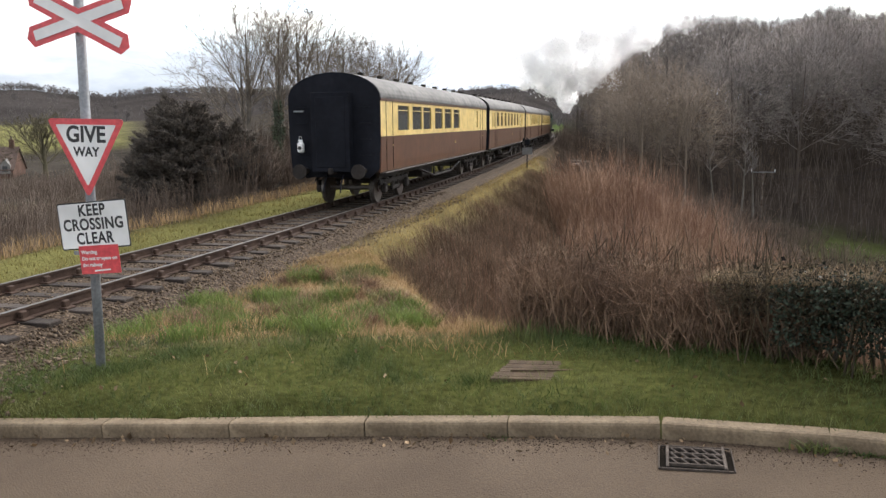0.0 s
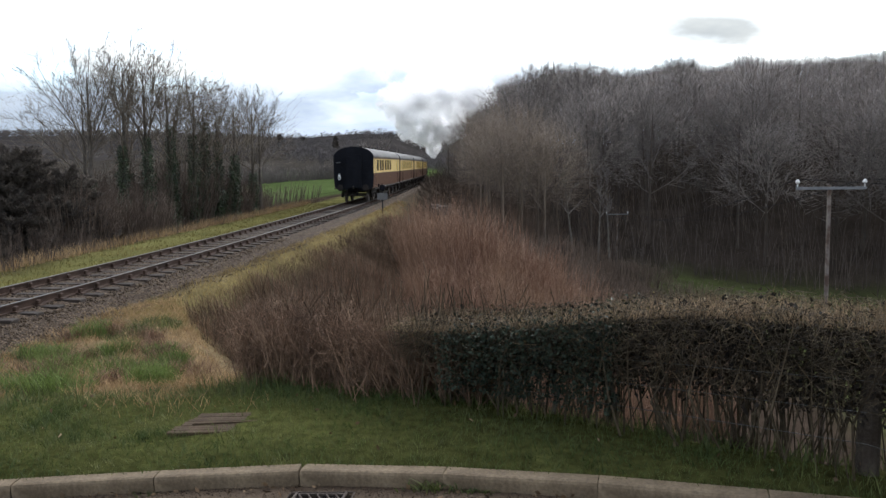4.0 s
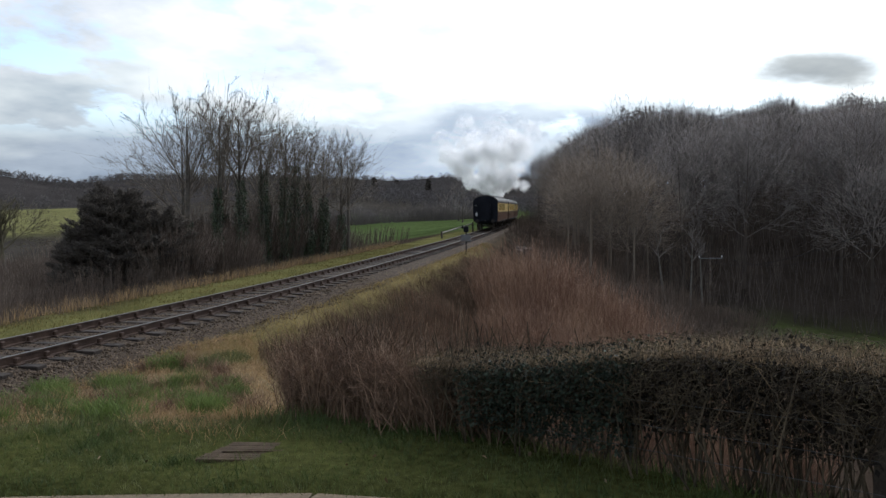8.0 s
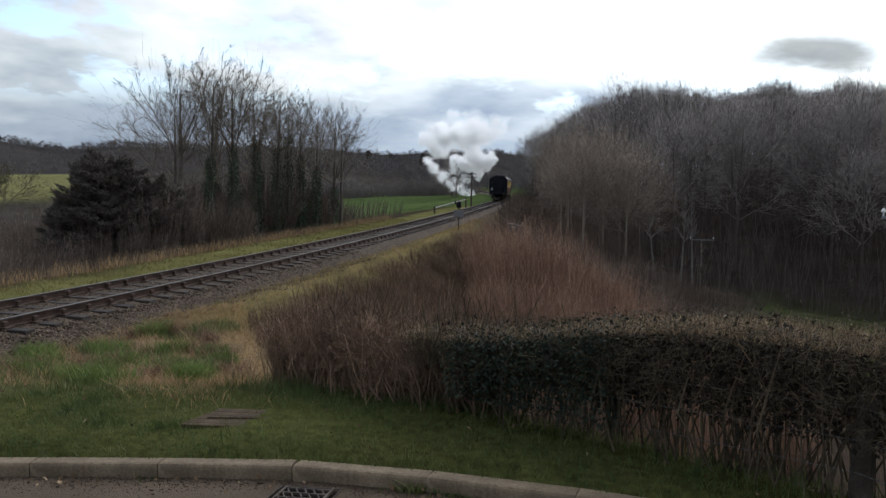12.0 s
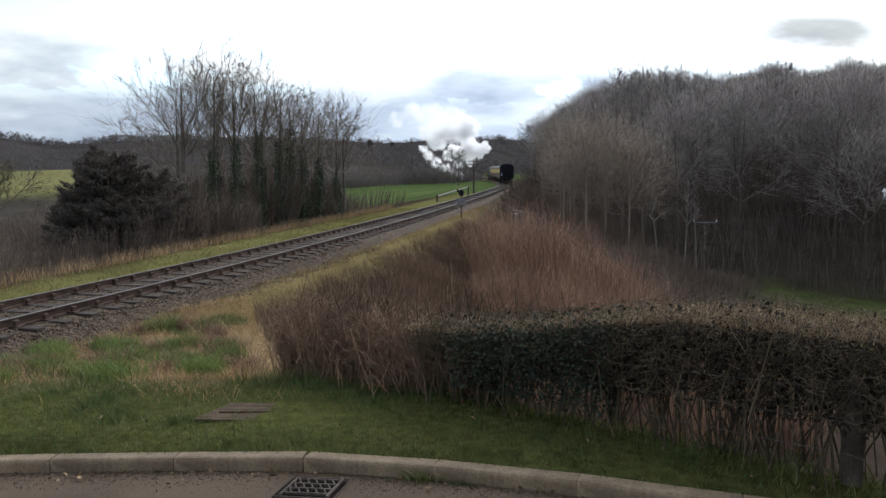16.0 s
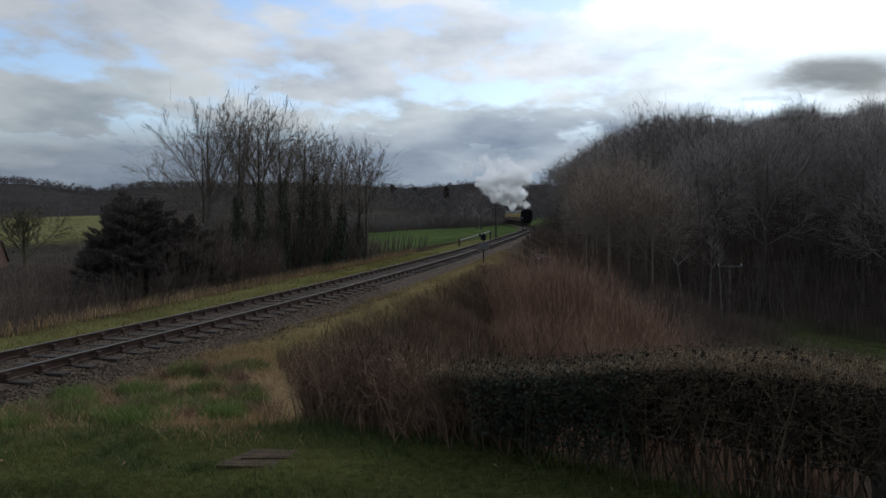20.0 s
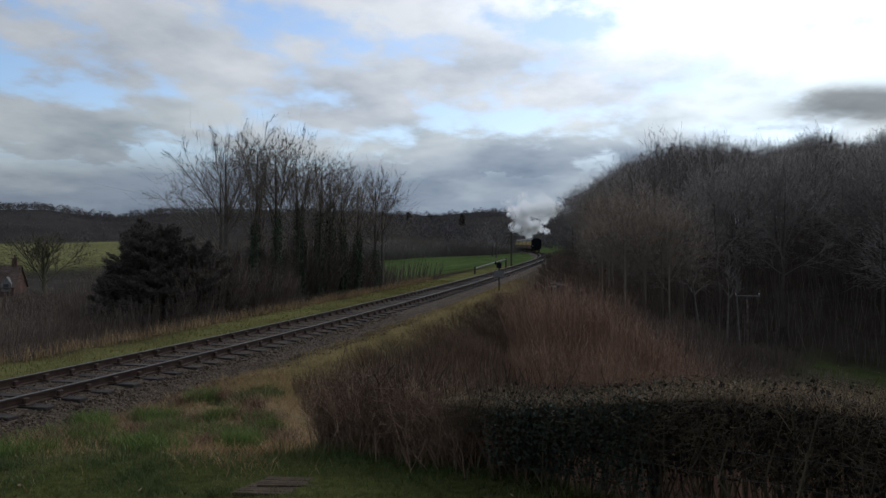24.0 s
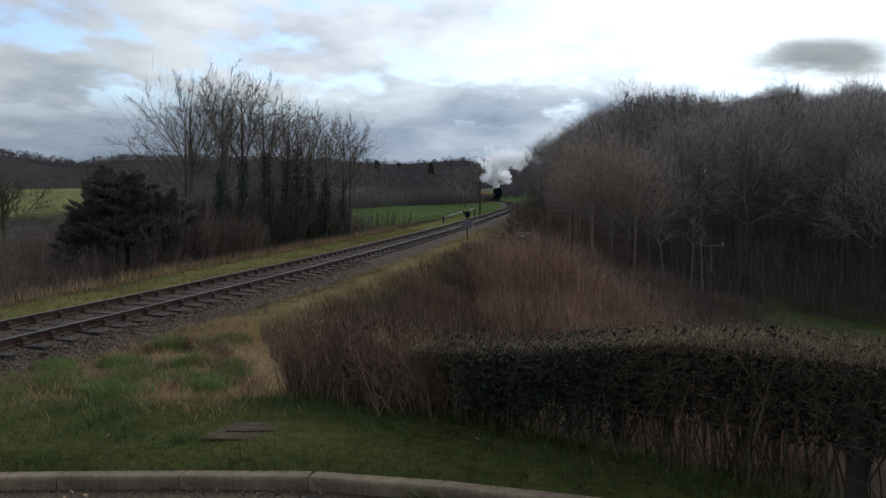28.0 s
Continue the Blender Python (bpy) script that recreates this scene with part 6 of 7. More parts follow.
    brush("lineside_bushes", [(-8.6, 62, 1.6, 0.6, 0.5), (-9.8, 70, 1.8, 0.8, 0.6), (-11.5, 80, 2.0, 0.8, 0.6), (-13.5, 92, 2.2, 0.8, 0.7), (-15.5, 106, 2.4, 0.8, 0.8), (-18.0, 122, 2.6, 0.8, 0.9), (-22.5, 145, 3.0, 0.8, 1.0), (-6.0, 66, 2.5, 1, 0.8), (-6.5, 74, 3, 1, 1.0), (-7.5, 84, 3.5, 1, 1.2), (-9.0, 96, 3.5, 1, 1.4), (-3.0, 70, 4, 1, 1.2), (-3.0, 84, 4.5, 1, 1.8), (-5.0, 100, 5, 1, 2.0), (1, 60, 5, 1, 1.1), (2, 78, 5, 1, 1.4)] + [(track_x(y) + 9.5 + 7 * ((k * 5) % 7) / 6, y, 3.0, 0.9, 0.5 + 0.3 * (k % 3)) for k, y in enumerate(range(42, 112, 3))] + [(track_x(y) + 15 + 12 * ((k * 4) % 7) / 6, y, 3.6, 0.9, 0.5 + 0.25 * (k % 3)) for k, y in enumerate(range(54, 150, 3))], 65, 20000, 2.2, THICKET, "leafless bushes beside the distant line", "scrub", 0.022, 0.3, 2)


# ---- grass ----
def make_grass():
    rng = np.random.default_rng(71)
    verge = ground_points(105000, (-8.5, 6.5, 3.6, 7.4), lambda x, y: 0 if y < kerb_y(x) + 0.085 or y > hedge_y(x) + 0.1 or x - track_x(y) < 2.9 or (abs(x + 0.30) < 0.46 and abs(y - 5.78 - 0.3 * (x + 0.30)) < 0.24 and (x * 37 + y * 53) % 1 < 0.55) else (1.0 if y < 6.6 else 0.8), rng)
    lush = 1.0 + 0.9 * np.array([max(0.0, noise.noise((x * 1.6, y * 1.6, 3))) for x, y, _ in verge])
    v = blades(verge, rng.uniform(0.02, 0.075, len(verge)) * lush, rng.uniform(0.003, 0.006, len(verge)), 1.1, rng)
    tall = ground_points(5000, (-3, 6.5, 4.6, 7.6), lambda x, y: 1.0 if 0.0 < hedge_y(x) - y < 0.5 else 0, rng)
    t = blades(tall, rng.uniform(0.09, 0.2, len(tall)), 0.007, 0.8, rng)
    solid("verge_grass", array_mesh("verge_grass", *merge(v, t), GRASS), None, "short green roadside grass", "grass", "stuff")

    def rough(x, y):
        if y < 4.9 or y > hedge_y(x) + 6 or x - track_x(y) < 2.25:
            return 0
        d = x - track_x(y) - bank_edge(y)
        return (smooth(5.9, 7.2, y) * 0.9 + 0.01) if d < 0.3 else 0
    bank = ground_points(70000, (-7, 0.5, 4.9, 16), rough, rng)
    clump = np.array([noise.noise((x * 0.9, y * 0.9, 8)) for x, y, _ in bank])
    hgt = rng.uniform(0.06, 0.2, len(bank)) * (1 + 0.9 * np.maximum(0, clump)) * (0.75 + 0.9 * np.maximum(0, np.array([noise.noise((x * 3.1, y * 3.1, 2)) for x, y, _ in bank])) * 1.6)
    green = clump > 0.2 - 0.25 * np.array([smooth(8.2, 6.6, y) for _, y, _ in bank])
    tufts = []
    for x, y, r in ((-5.3, 10.5, 0.3), (-4.55, 11.0, 0.3), (-3.6, 10.6, 0.22), (-6.0, 8.9, 0.3), (-4.9, 8.6, 0.25), (-3.7, 8.0, 0.3), (-2.6, 8.6, 0.2), (-5.7, 12.2, 0.3), (-2.9, 7.4, 0.3), (-5.4, 7.3, 0.35), (-4.2, 6.9, 0.3), (-4.1, 9.3, 0.28), (-3.2, 9.0, 0.3), (-4.6, 9.8, 0.3), (-5.5, 9.4, 0.25), (-2.2, 7.9, 0.25), (-6.3, 10.2, 0.3), (-3.0, 9.9, 0.2)):
        a, q = rng.uniform(0, 6.28, 480), 1.1 * r * np.sqrt(rng.random(480))
        tufts += [(x + c * k, y + s * k, land(x + c * k, y + s * k)) for c, s, k in zip(np.cos(a), np.sin(a), q)]
    solid("grass_tussocks", array_mesh("grass_tussocks", *blades(np.array(tufts), rng.uniform(0.12, 0.3, len(tufts)), 0.010, 1.0, rng), TUFT), None, "deep green grass tussocks on the bank", "grass", "stuff")
    clumps = [(-4.04 + 0.1 * k, 5.33, 0.12) for k in range(-2, 4)] + [(x, kerb_y(x) + 0.45 + 1.9 * q, 0.09 + 0.1 * q) for x, q in zip(rng.uniform(-5.5, 5.0, 46), rng.random(46))]
    sods = []
    for x, y, r in clumps:
        if y > hedge_y(x) - 0.1 or abs(x + 0.3) < 0.65 and abs(y - 5.8) < 0.4:
            continue
        a, q = rng.uniform(0, 6.28, 170), 2.2 * r * rng.random(170)
        sods += [(x + c * k, y + s * k, land(x + c * k, y + s * k)) for c, s, k in zip(np.cos(a), np.sin(a), q)]
    solid("verge_tussocks", array_mesh("verge_tussocks", *blades(np.array(sods), rng.uniform(0.04, 0.115, len(sods)), 0.005, 1.2, rng), SOD), None, "dark green coarse grass clumps on the verge", "grass", "stuff")
    mounds = []
    for k in range(26):
        x, y, r = rng.uniform(-6.2, -1.8), rng.uniform(7.6, 12.5), rng.uniform(0.14, 0.3)
        if x - track_x(y) < 2.6 or x - track_x(y) - bank_edge(y) > 0.3:
            continue
        a, q = rng.uniform(0, 6.28, 220), r * np.sqrt(rng.random(220))
        mounds += [(x + c * w, y + s * w, land(x + c * w, y + s * w)) for c, s, w in zip(np.cos(a), np.sin(a), q)]
    solid("dead_tussocks", array_mesh("dead_tussocks", *blades(np.array(mounds), rng.uniform(0.12, 0.3, len(mounds)), 0.007, 1.7, rng), BRACKEN), None, "russet dead grass tussocks on the bank", "grass", "stuff")
    solid("bank_dry_grass", array_mesh("bank_dry_grass", *blades(bank[~green], hgt[~green], 0.006, 1.6, rng), DRY), None, "flattened straw-coloured grass on the bank", "grass", "stuff")
    solid("bank_green_grass", array_mesh("bank_green_grass", *blades(bank[green], hgt[green], 0.007, 0.9, rng), GRASS), None, "green tufts on the rough bank", "grass", "stuff")
    far = ground_points(75000, (-17, -4, 13, 62), lambda x, y: 1.0 if 2.2 < x - track_x(y) < bank_edge(y) + 0.25 + 0.4 * noise.noise((x * 0.4, y * 0.4, 1)) else 0, rng)
    solid("shoulder_grass", array_mesh("shoulder_grass", *blades(far, rng.uniform(0.08, 0.24, len(far)), 0.009, 1.4, rng), TAN), None, "yellow winter grass on the embankment shoulder", "grass", "stuff")
    left = ground_points(60000, (-22, -9, 5, 64), lambda x, y: 1.0 if -5.6 < x - track_x(y) < -2.4 else 0, rng)
    solid("cess_grass", array_mesh("cess_grass", *blades(left, rng.uniform(0.06, 0.16, len(left)), 0.014, 0.9, rng), STRIP), None, "green and yellow grass strip beside the rails", "grass", "stuff")
    edge = ground_points(42000, (-24, -11, 5, 64), lambda x, y: 0.9 if -6.6 < x - track_x(y) < -4.9 else 0, rng)
    solid("edge_dry_grass", array_mesh("edge_dry_grass", *blades(edge, rng.uniform(0.2, 0.6, len(edge)), 0.014, 0.7, rng), DRY), None, "tall dead grass edging the line", "grass", "stuff")


TUFT = mat("tussock_grass", (0.082, 0.122, 0.028), (0.142, 0.190, 0.052), 1.6, 0.7, island=0.4, spec=0.2, translucent=0.3)
SOD = mat("coarse_grass", (0.036, 0.058, 0.015), (0.070, 0.095, 0.028), 2.0, 0.7, island=0.4, spec=0.2, translucent=0.25)
STRIP = mat("strip_grass", (0.107, 0.100, 0.027), (0.183, 0.142, 0.050), 0.6, 0.75, island=0.35, spec=0.2, translucent=0.25)


# ---- lineside and distant things ----
POLEWOOD = mat("pole_wood", (0.077, 0.053, 0.041), (0.163, 0.139, 0.120), 2.5, 0.85, bump=0.4, spread=(0.42, 0.58))
GREYPAINT = mat("grey_plate", (0.09, 0.09, 0.09), (0.13, 0.13, 0.13), 3.0, 0.6)
PARAPET = mat("parapet_brick", (0.070, 0.056, 0.049), (0.140, 0.119, 0.105), 2.5, 0.9, bump=0.4)
HANDRAIL = mat("handrail_paint", (0.16, 0.15, 0.135), (0.24, 0.22, 0.20), 2.0, 0.7)
BRICKHOUSE = mat("house_brick", (0.080, 0.046, 0.035), (0.125, 0.075, 0.056), 0.8, 0.9, fine=6)
HOUSEWHITE = mat("house_render", (0.150, 0.145, 0.135), (0.210, 0.205, 0.190), 1.0, 0.8)
TILE = mat("house_tile", (0.075, 0.052, 0.044), (0.125, 0.090, 0.074), 0.7, 0.85, fine=5)
IRON = mat("drain_iron", (0.052, 0.042, 0.035), (0.098, 0.080, 0.067), 9.0, 0.75, metal=0.2, bump=0.4)
# near-black colour that paints the darkness of the drain's depth
WELLSHADE = mat("drain_well_shade", (0.008, 0.007, 0.006), (0.014, 0.012, 0.010), 4.0, 1.0, spec=0.0)


def make_poles():
    a, b = (10.3, 28.5), (6.4, 91.0)
    tops = []
    for (x, y), top, arm, r, insul in ((a, 1.45, 2.25, 0.078, True), (b, -2.3, 2.4, 0.11, True)):
        z0 = land(x, y) - 0.3
        h = top - z0
        p = thing("electricity_pole", pose(x, y, z0, 0, 0, 8), "weathered timber electricity pole with a steel crossarm", "utility pole", "electricity poles")
        part("pole", Mesh().tube([(0, 0, 0), (0, 0, h * 0.5), (0, 0, h)], [r, r * 0.9, r * 0.78], 12), POLEWOOD, p, shade=True)
        part("crossarm", Mesh().box((0, -0.12, h - 0.1), (arm, 0.08, 0.09)), GALV, p)
        for s in (-1, 1):
            part("insulator", Mesh().cyl((s * arm * 0.48, -0.12, h - 0.06), (s * arm * 0.48, -0.12, h + 0.06), 0.02, 6).tube([(s * arm * 0.48, -0.12, h + 0.06), (s * arm * 0.48, -0.12, h + 0.1), (s * arm * 0.48, -0.12, h + 0.2)], [0.05, 0.075, 0.03], 10), WHITE, p)
        tops.append([Matrix.Rotation(radians(8), 4, "Z") @ Vector((s * arm * 0.48, -0.12, h + 0.2)) + Vector((x, y, z0)) for s in (-1, 1)])
    for s in (0, 1):
        for p, q, sag in ((tops[0][s], tops[1][s], 1.2), (tops[0][s], tops[0][s] + Vector((24, -30, 1.0)), 0.8), (tops[1][s], tops[1][s] + Vector((-14, 70, 12)), 1.0)):
            w = Mesh()
            pts = [p.lerp(q, i / 14) - Vector((0, 0, sag * 4 * (i / 14) * (1 - i / 14))) for i in range(15)]
            w.tube(pts, [0.011] * 15, 4)
            solid("overhead_wire", w, SOOT, "thin dark overhead electricity wire between poles", "wire", group="overhead wires")
    x, y = -20.6, 97.8
    z0 = land(x, y) - 0.2
    p = thing("telegraph_pole", pose(x, y, z0), "old dark telegraph pole with two crossarms", "utility pole")
    h = 4.75 - z0
    part("pole", Mesh().tube([(0, 0, 0), (0, 0, h)], [0.12, 0.09], 10), OLDPOST, p)
    for k in (0.25, 0.65):
        part("crossarm", Mesh().box((0, -0.1, h - k), (1.3, 0.08, 0.09)), OLDPOST, p)
    x, y = track_x(185) + 7.0, 185.0
    z0 = land(x, y) - 0.2
    p = thing("telegraph_pole", pose(x, y, z0), "tall dark lineside pole near the wood", "utility pole")
    part("pole", Mesh().tube([(0, 0, 0), (0, 0, 7.5)], [0.13, 0.1], 10), OLDPOST, p)


def make_lineside():
    x, y = -9.55, 48.4
    s = thing("lineside_marker", pose(x, y, land(x, y) - 0.1, 0, 0, 10), "grey plate and lamp box on a thin black post", "railway sign")
    h = -0.25 - land(x, y) + 0.1
    part("post", Mesh().cyl((0, 0, 0), (0, 0, 1.72 + h), 0.035, 10), SOOT, s)
    part("plate", Mesh().box((0, -0.045, 0.95 + h), (0.62, 0.02, 0.42), bevel=0.008), GREYPAINT, s, "blank grey plate seen from behind")
    part("lamp_box", Mesh().box((0, 0, 1.48 + h), (0.3, 0.28, 0.34), bevel=0.03).box((-0.22, 0, 1.62 + h), (0.1, 0.1, 0.2), bevel=0.02), SOOT, s, "black lamp box")
    # pale handrail beyond the line
    f = thing("handrail", pose(0, 0, 0), "pale timber rail on short dark posts beside the line", "fence")
    a, b = Vector((-19.3, 77.0, 0.55)), Vector((-20.0, 92.6, 1.38))
    part("rail_bar", Mesh().tube([a, b], [0.07, 0.07], 6), HANDRAIL, f)
    for k in (0.0, 1.0):
        p = a.lerp(b, k)
        part("post", Mesh().box((0, 0, 0), (0.16, 0.16, p.z - land(p.x, p.y) + 0.5)), OLDPOST, f, m=pose(p.x, p.y, (p.z + land(p.x, p.y)) / 2 - 0.1))
    # culvert parapet on the near side
    c = thing("culvert_parapet", pose(-8.2, 61.0, land(-8.2, 61.0) - 0.5, 0, 0, 20), "low dark masonry parapet among bushes", "wall")
    part("wall", Mesh().box((0, 0, 0.85), (0.5, 3.0, 1.9), bevel=0.05), PARAPET, c)
    part("coping", Mesh().box((0, 0, 1.86), (0.7, 3.2, 0.14), bevel=0.03), PARAPET, c)
    for k in (-1.6, 1.6):
        part("pier", Mesh().box((0, k, 1.0), (0.7, 0.6, 2.3), bevel=0.05), PARAPET, c)


def make_house():
    z0 = land(-129.5, 121.5) - 1.6
    h = thing("brick_house", pose(-129.5, 121.5, z0, 0, 0, 30), "small red-brown brick house with a tiled roof", "house")
    w, d, e, r = 11.0, 8.0, 3.2, 7.0
    for s in (-1, 1):
        part("wall", Mesh().box((0, s * d / 2, e / 2), (w, 0.3, e)), BRICKHOUSE, h)
        m = Mesh().add([(s * w / 2, -d / 2, 0), (s * w / 2, d / 2, 0), (s * w / 2, d / 2, e), (s * w / 2, 0, r), (s * w / 2, -d / 2, e), (s * (w / 2 - 0.3), -d / 2, 0), (s * (w / 2 - 0.3), d / 2, 0), (s * (w / 2 - 0.3), d / 2, e), (s * (w / 2 - 0.3), 0, r), (s * (w / 2 - 0.3), -d / 2, e)], [(0, 1, 2, 3, 4), (9, 8, 7, 6, 5)] + [(i, (i + 1) % 5, 5 + (i + 1) % 5, 5 + i) for i in range(5)])
        part("gable_wall", m, BRICKHOUSE, h)
        rf = Mesh().add([(-w / 2 - 0.3, s * (d / 2 + 0.4), e - 0.3), (w / 2 + 0.3, s * (d / 2 + 0.4), e - 0.3), (w / 2 + 0.3, 0, r + 0.15), (-w / 2 - 0.3, 0, r + 0.15), (-w / 2 - 0.3, s * (d / 2 + 0.4), e - 0.15), (w / 2 + 0.3, s * (d / 2 + 0.4), e - 0.15), (w / 2 + 0.3, 0, r + 0.32), (-w / 2 - 0.3, 0, r + 0.32)], [(0, 1, 2, 3), (4, 7, 6, 5), (0, 4, 5, 1), (1, 5, 6, 2), (2, 6, 7, 3), (3, 7, 4, 0)])
        part("roof_slope", rf, TILE, h)
    ch = part("chimney", Mesh().box((w / 2 - 1.0, 0, r + 0.6), (0.9, 0.7, 2.2), bevel=0.04), BRICKHOUSE, h)
    part("chimney_pot", Mesh().cyl((w / 2 - 1.0, 0, r + 1.7), (w / 2 - 1.0, 0, r + 2.3), 0.17, 10), TILE, ch)
    for k, x in enumerate((1.6, 4.2)):
        dm = part("dormer", Mesh().add([(x - 0.9, -d / 2 - 0.3, e - 0.9), (x + 0.9, -d / 2 - 0.3, e - 0.9), (x + 0.9, -d / 2 - 0.3, e + 0.6), (x, -d / 2 - 0.3, e + 1.9), (x - 0.9, -d / 2 - 0.3, e + 0.6), (x - 0.9, -1.4, e - 0.9), (x + 0.9, -1.4, e - 0.9), (x + 0.9, -1.4, e + 0.6), (x, -1.4, e + 1.9), (x - 0.9, -1.4, e + 0.6)], [(4, 3, 2, 1, 0), (5, 6, 7, 8, 9)] + [((i + 1) % 5, i, 5 + i, 5 + (i + 1) % 5) for i in range(5)]), HOUSEWHITE, h, "white gabled dormer")
        part("pane", Mesh().box((x, -d / 2 - 0.32, e), (0.9, 0.05, 1.0)), GLASSDARK, dm)
    for x in (-3.6, -0.8):
        wn = part("window", Mesh().box((x, -d / 2 - 0.14, 2.2), (1.3, 0.12, 1.3)), HOUSEWHITE, h)
        part("pane", Mesh().box((x, -d / 2 - 0.19, 2.2), (1.1, 0.05, 1.1)), GLASSDARK, wn)


def make_far_details():
    """Dark conifers and hedgerow trees on the far slope."""
    for k, (px, d, hh) in enumerate(((-162.0, 436.0, 9.0), (-150.0, 440.0, 8.0), (-128.0, 430.0, 11.0), (-175.0, 425.0, 7.0))):
        t = thing("conifer", pose(px, d, land(px, d) - 0.3), "dark narrow conifer on the far slope", "tree", "distant conifers")
        part("trunk", Mesh().tube([(0, 0, -0.5), (0, 0, hh * 0.8)], [0.3, 0.08], 6), BARK, t)
        part("foliage", leafy_mass(90 + k, 1200, 2.2, hh, 1.2, YEW, "foliage", 0.9), None, t)
    for k, (x, y, h, reach) in enumerate(((-54.0, 215.0, 9.0, 5.0), (-62.0, 232.0, 8.0, 4.5), (-48.0, 196.0, 7.0, 4.0), (-70.0, 300.0, 12.0, 7.0), (-84.0, 320.0, 11.0, 6.0), (-40.0, 262.0, 9.0, 5.0))):
        (v, f), sway = bare_crown(140 + k, h, reach, (9, 4, 4, 4), 0.05, up=0.3, first=0.2)
        t = thing("hedgerow_tree", pose(x, y, land(x, y) - 0.1), "bare rounded hedgerow tree beyond the field", "tree", "hedgerow trees")
        part("trunk", trunk_mesh(h, 0.22, sway), BARK, t)
        part("crown", array_mesh("crown", v, f, WOODTWIG), None, t)
    brush("far_hedgerow", [(-95 + 6.0 * k, 196 + 7.5 * k, 7, 1, 0.8 + 0.4 * (k % 3) / 2) for k in range(7)], 66, 2600, 4.5, WOODTWIG, "leafless hedgerow across the green field", "hedgerow", 0.07, 0.3, 2)


# ---- small things at the road's edge ----
def make_drain():
    x0, y0 = 0.70, 4.535
    d = thing("drain_grating", pose(x0, y0, road_z(x0, y0) + 0.004, 0, -2.2, 3) @ Matrix.Scale(0.86, 4), "rusty cast-iron road drain grating in the gutter", "drain")
    # no depth is modelled: a black slab stands in for the well's shade
    part("well", Mesh().box((0, 0, -0.02), (0.45, 0.37, 0.034)), WELLSHADE, d, "thin near-black slab painted as the drain's unlit depth")
    for s in (-1, 1):
        part("frame_bar", Mesh().box((s * 0.228, 0, 0.0), (0.008, 0.39, 0.016), bevel=0.003), IRON, d)
        part("frame_bar", Mesh().box((0, s * 0.19, 0.0), (0.44, 0.010, 0.016), bevel=0.003), IRON, d)
        part("side_rib", Mesh().box((s * 0.175, 0, 0.008), (0.020, 0.37, 0.022), bevel=0.004), IRON, d)
    for k in range(4):
        part("rib", Mesh().box((0, 0, 0.008), (0.34, 0.015, 0.022), bevel=0.003), IRON, d, m=pose(0, -0.135 + 0.09 * k, 0))
    for row in range(3):
        for k in range(5):
            part("slat", Mesh().box((0, 0, 0.007), (0.013, 0.094, 0.020), bevel=0.003), IRON, d, m=pose(-0.13 + 0.065 * k, -0.09 + 0.09 * row, 0, 0, 0, 28))


def make_patch():
    x, y = -0.30, 5.78
    c = thing("inspection_cover", pose(x, y, land(x, y) - 0.012, 0, 1.5, 17), "weathered timber inspection cover set in the grass", "cover")
    for k in range(9):
        part("board", Mesh().box((0, 0, 0), (0.80 + 0.015 * (k % 3), 0.0525, 0.03), bevel=0.005), PATCHWOOD, c, m=pose(0.022 * (k - 4) + 0.006 * (k % 2), -0.21 + 0.0535 * k, -0.004 + 0.0015 * (k % 2)))
    part("batten", Mesh().box((0.02, -0.03, 0.018), (0.72, 0.022, 0.014), bevel=0.004), PATCHWOOD, c, m=pose(0, 0, 0, 0, 0, 5))


PATCHWOOD = mat("weathered_board", (0.052, 0.036, 0.023), (0.088, 0.062, 0.040), 5.0, 0.9, bump=0.5, random=0.15)
DEADLEAF = mat("dead_leaf", (0.11, 0.066, 0.034), (0.20, 0.145, 0.09), 3.0, 0.8, island=0.5)
GRIT = mat("gutter_grit", (0.035, 0.024, 0.017), (0.076, 0.053, 0.038), 5.0, 0.95, island=0.4)


def make_litter():
    rng = np.random.default_rng(81)
    p = ground_points(900, (-4, 5.5, 4.7, 6.6), lambda x, y: 0.10 if kerb_y(x) + 0.2 < y < hedge_y(x) else 0, rng)
    p[:, 2] += 0.05
    q = np.array([(x, kerb_y(x) - abs(rng.normal()) * 0.12 - 0.01, 0) for x in rng.uniform(-6, 6, 260)])
    q[:, 2] = [road_z(x, y) + 0.012 for x, y, _ in q]
    v = leaves(np.concatenate([p, q]), rng.uniform(0.02, 0.055, len(p) + len(q)), rng, -0.1)
    solid("fallen_leaves", array_mesh("fallen_leaves", *v, DEADLEAF), None, "dry fallen leaves scattered on verge and gutter", "leaves", "stuff")
    g = np.array([(x, kerb_y(x) - abs(rng.normal()) * 0.14 - 0.005, 0) for x in rng.uniform(-7, 7, 9000)])
    g[:, 2] = [road_z(x, y) + 0.002 for x, y, _ in g]
    solid("gutter_grit", array_mesh("gutter_grit", *pebbles(g, rng.uniform(0.002, 0.006, len(g)), rng), GRIT), None, "dark grit and soil along the gutter", "grit", "stuff")
    for x, n, h in ((1.36, 90, 0.1), (1.62, 60, 0.06), (-0.42, 25, 0.05)):
        c = np.array([(x, kerb_y(x) - 0.02, road_z(x, kerb_y(x)))])
        pts = c + rng.normal(size=(n, 3)) * np.array([0.07, 0.03, 0.0])
        pts[:, 1] = np.minimum(pts[:, 1], c[0, 1])
        solid("gutter_weed", array_mesh("gutter_weed", *blades(pts, rng.uniform(0.4, 1.0, n) * h, 0.012, 1.4, rng), GRASS), None, "small green weed growing at a kerb joint", "weed", group="kerb weeds")


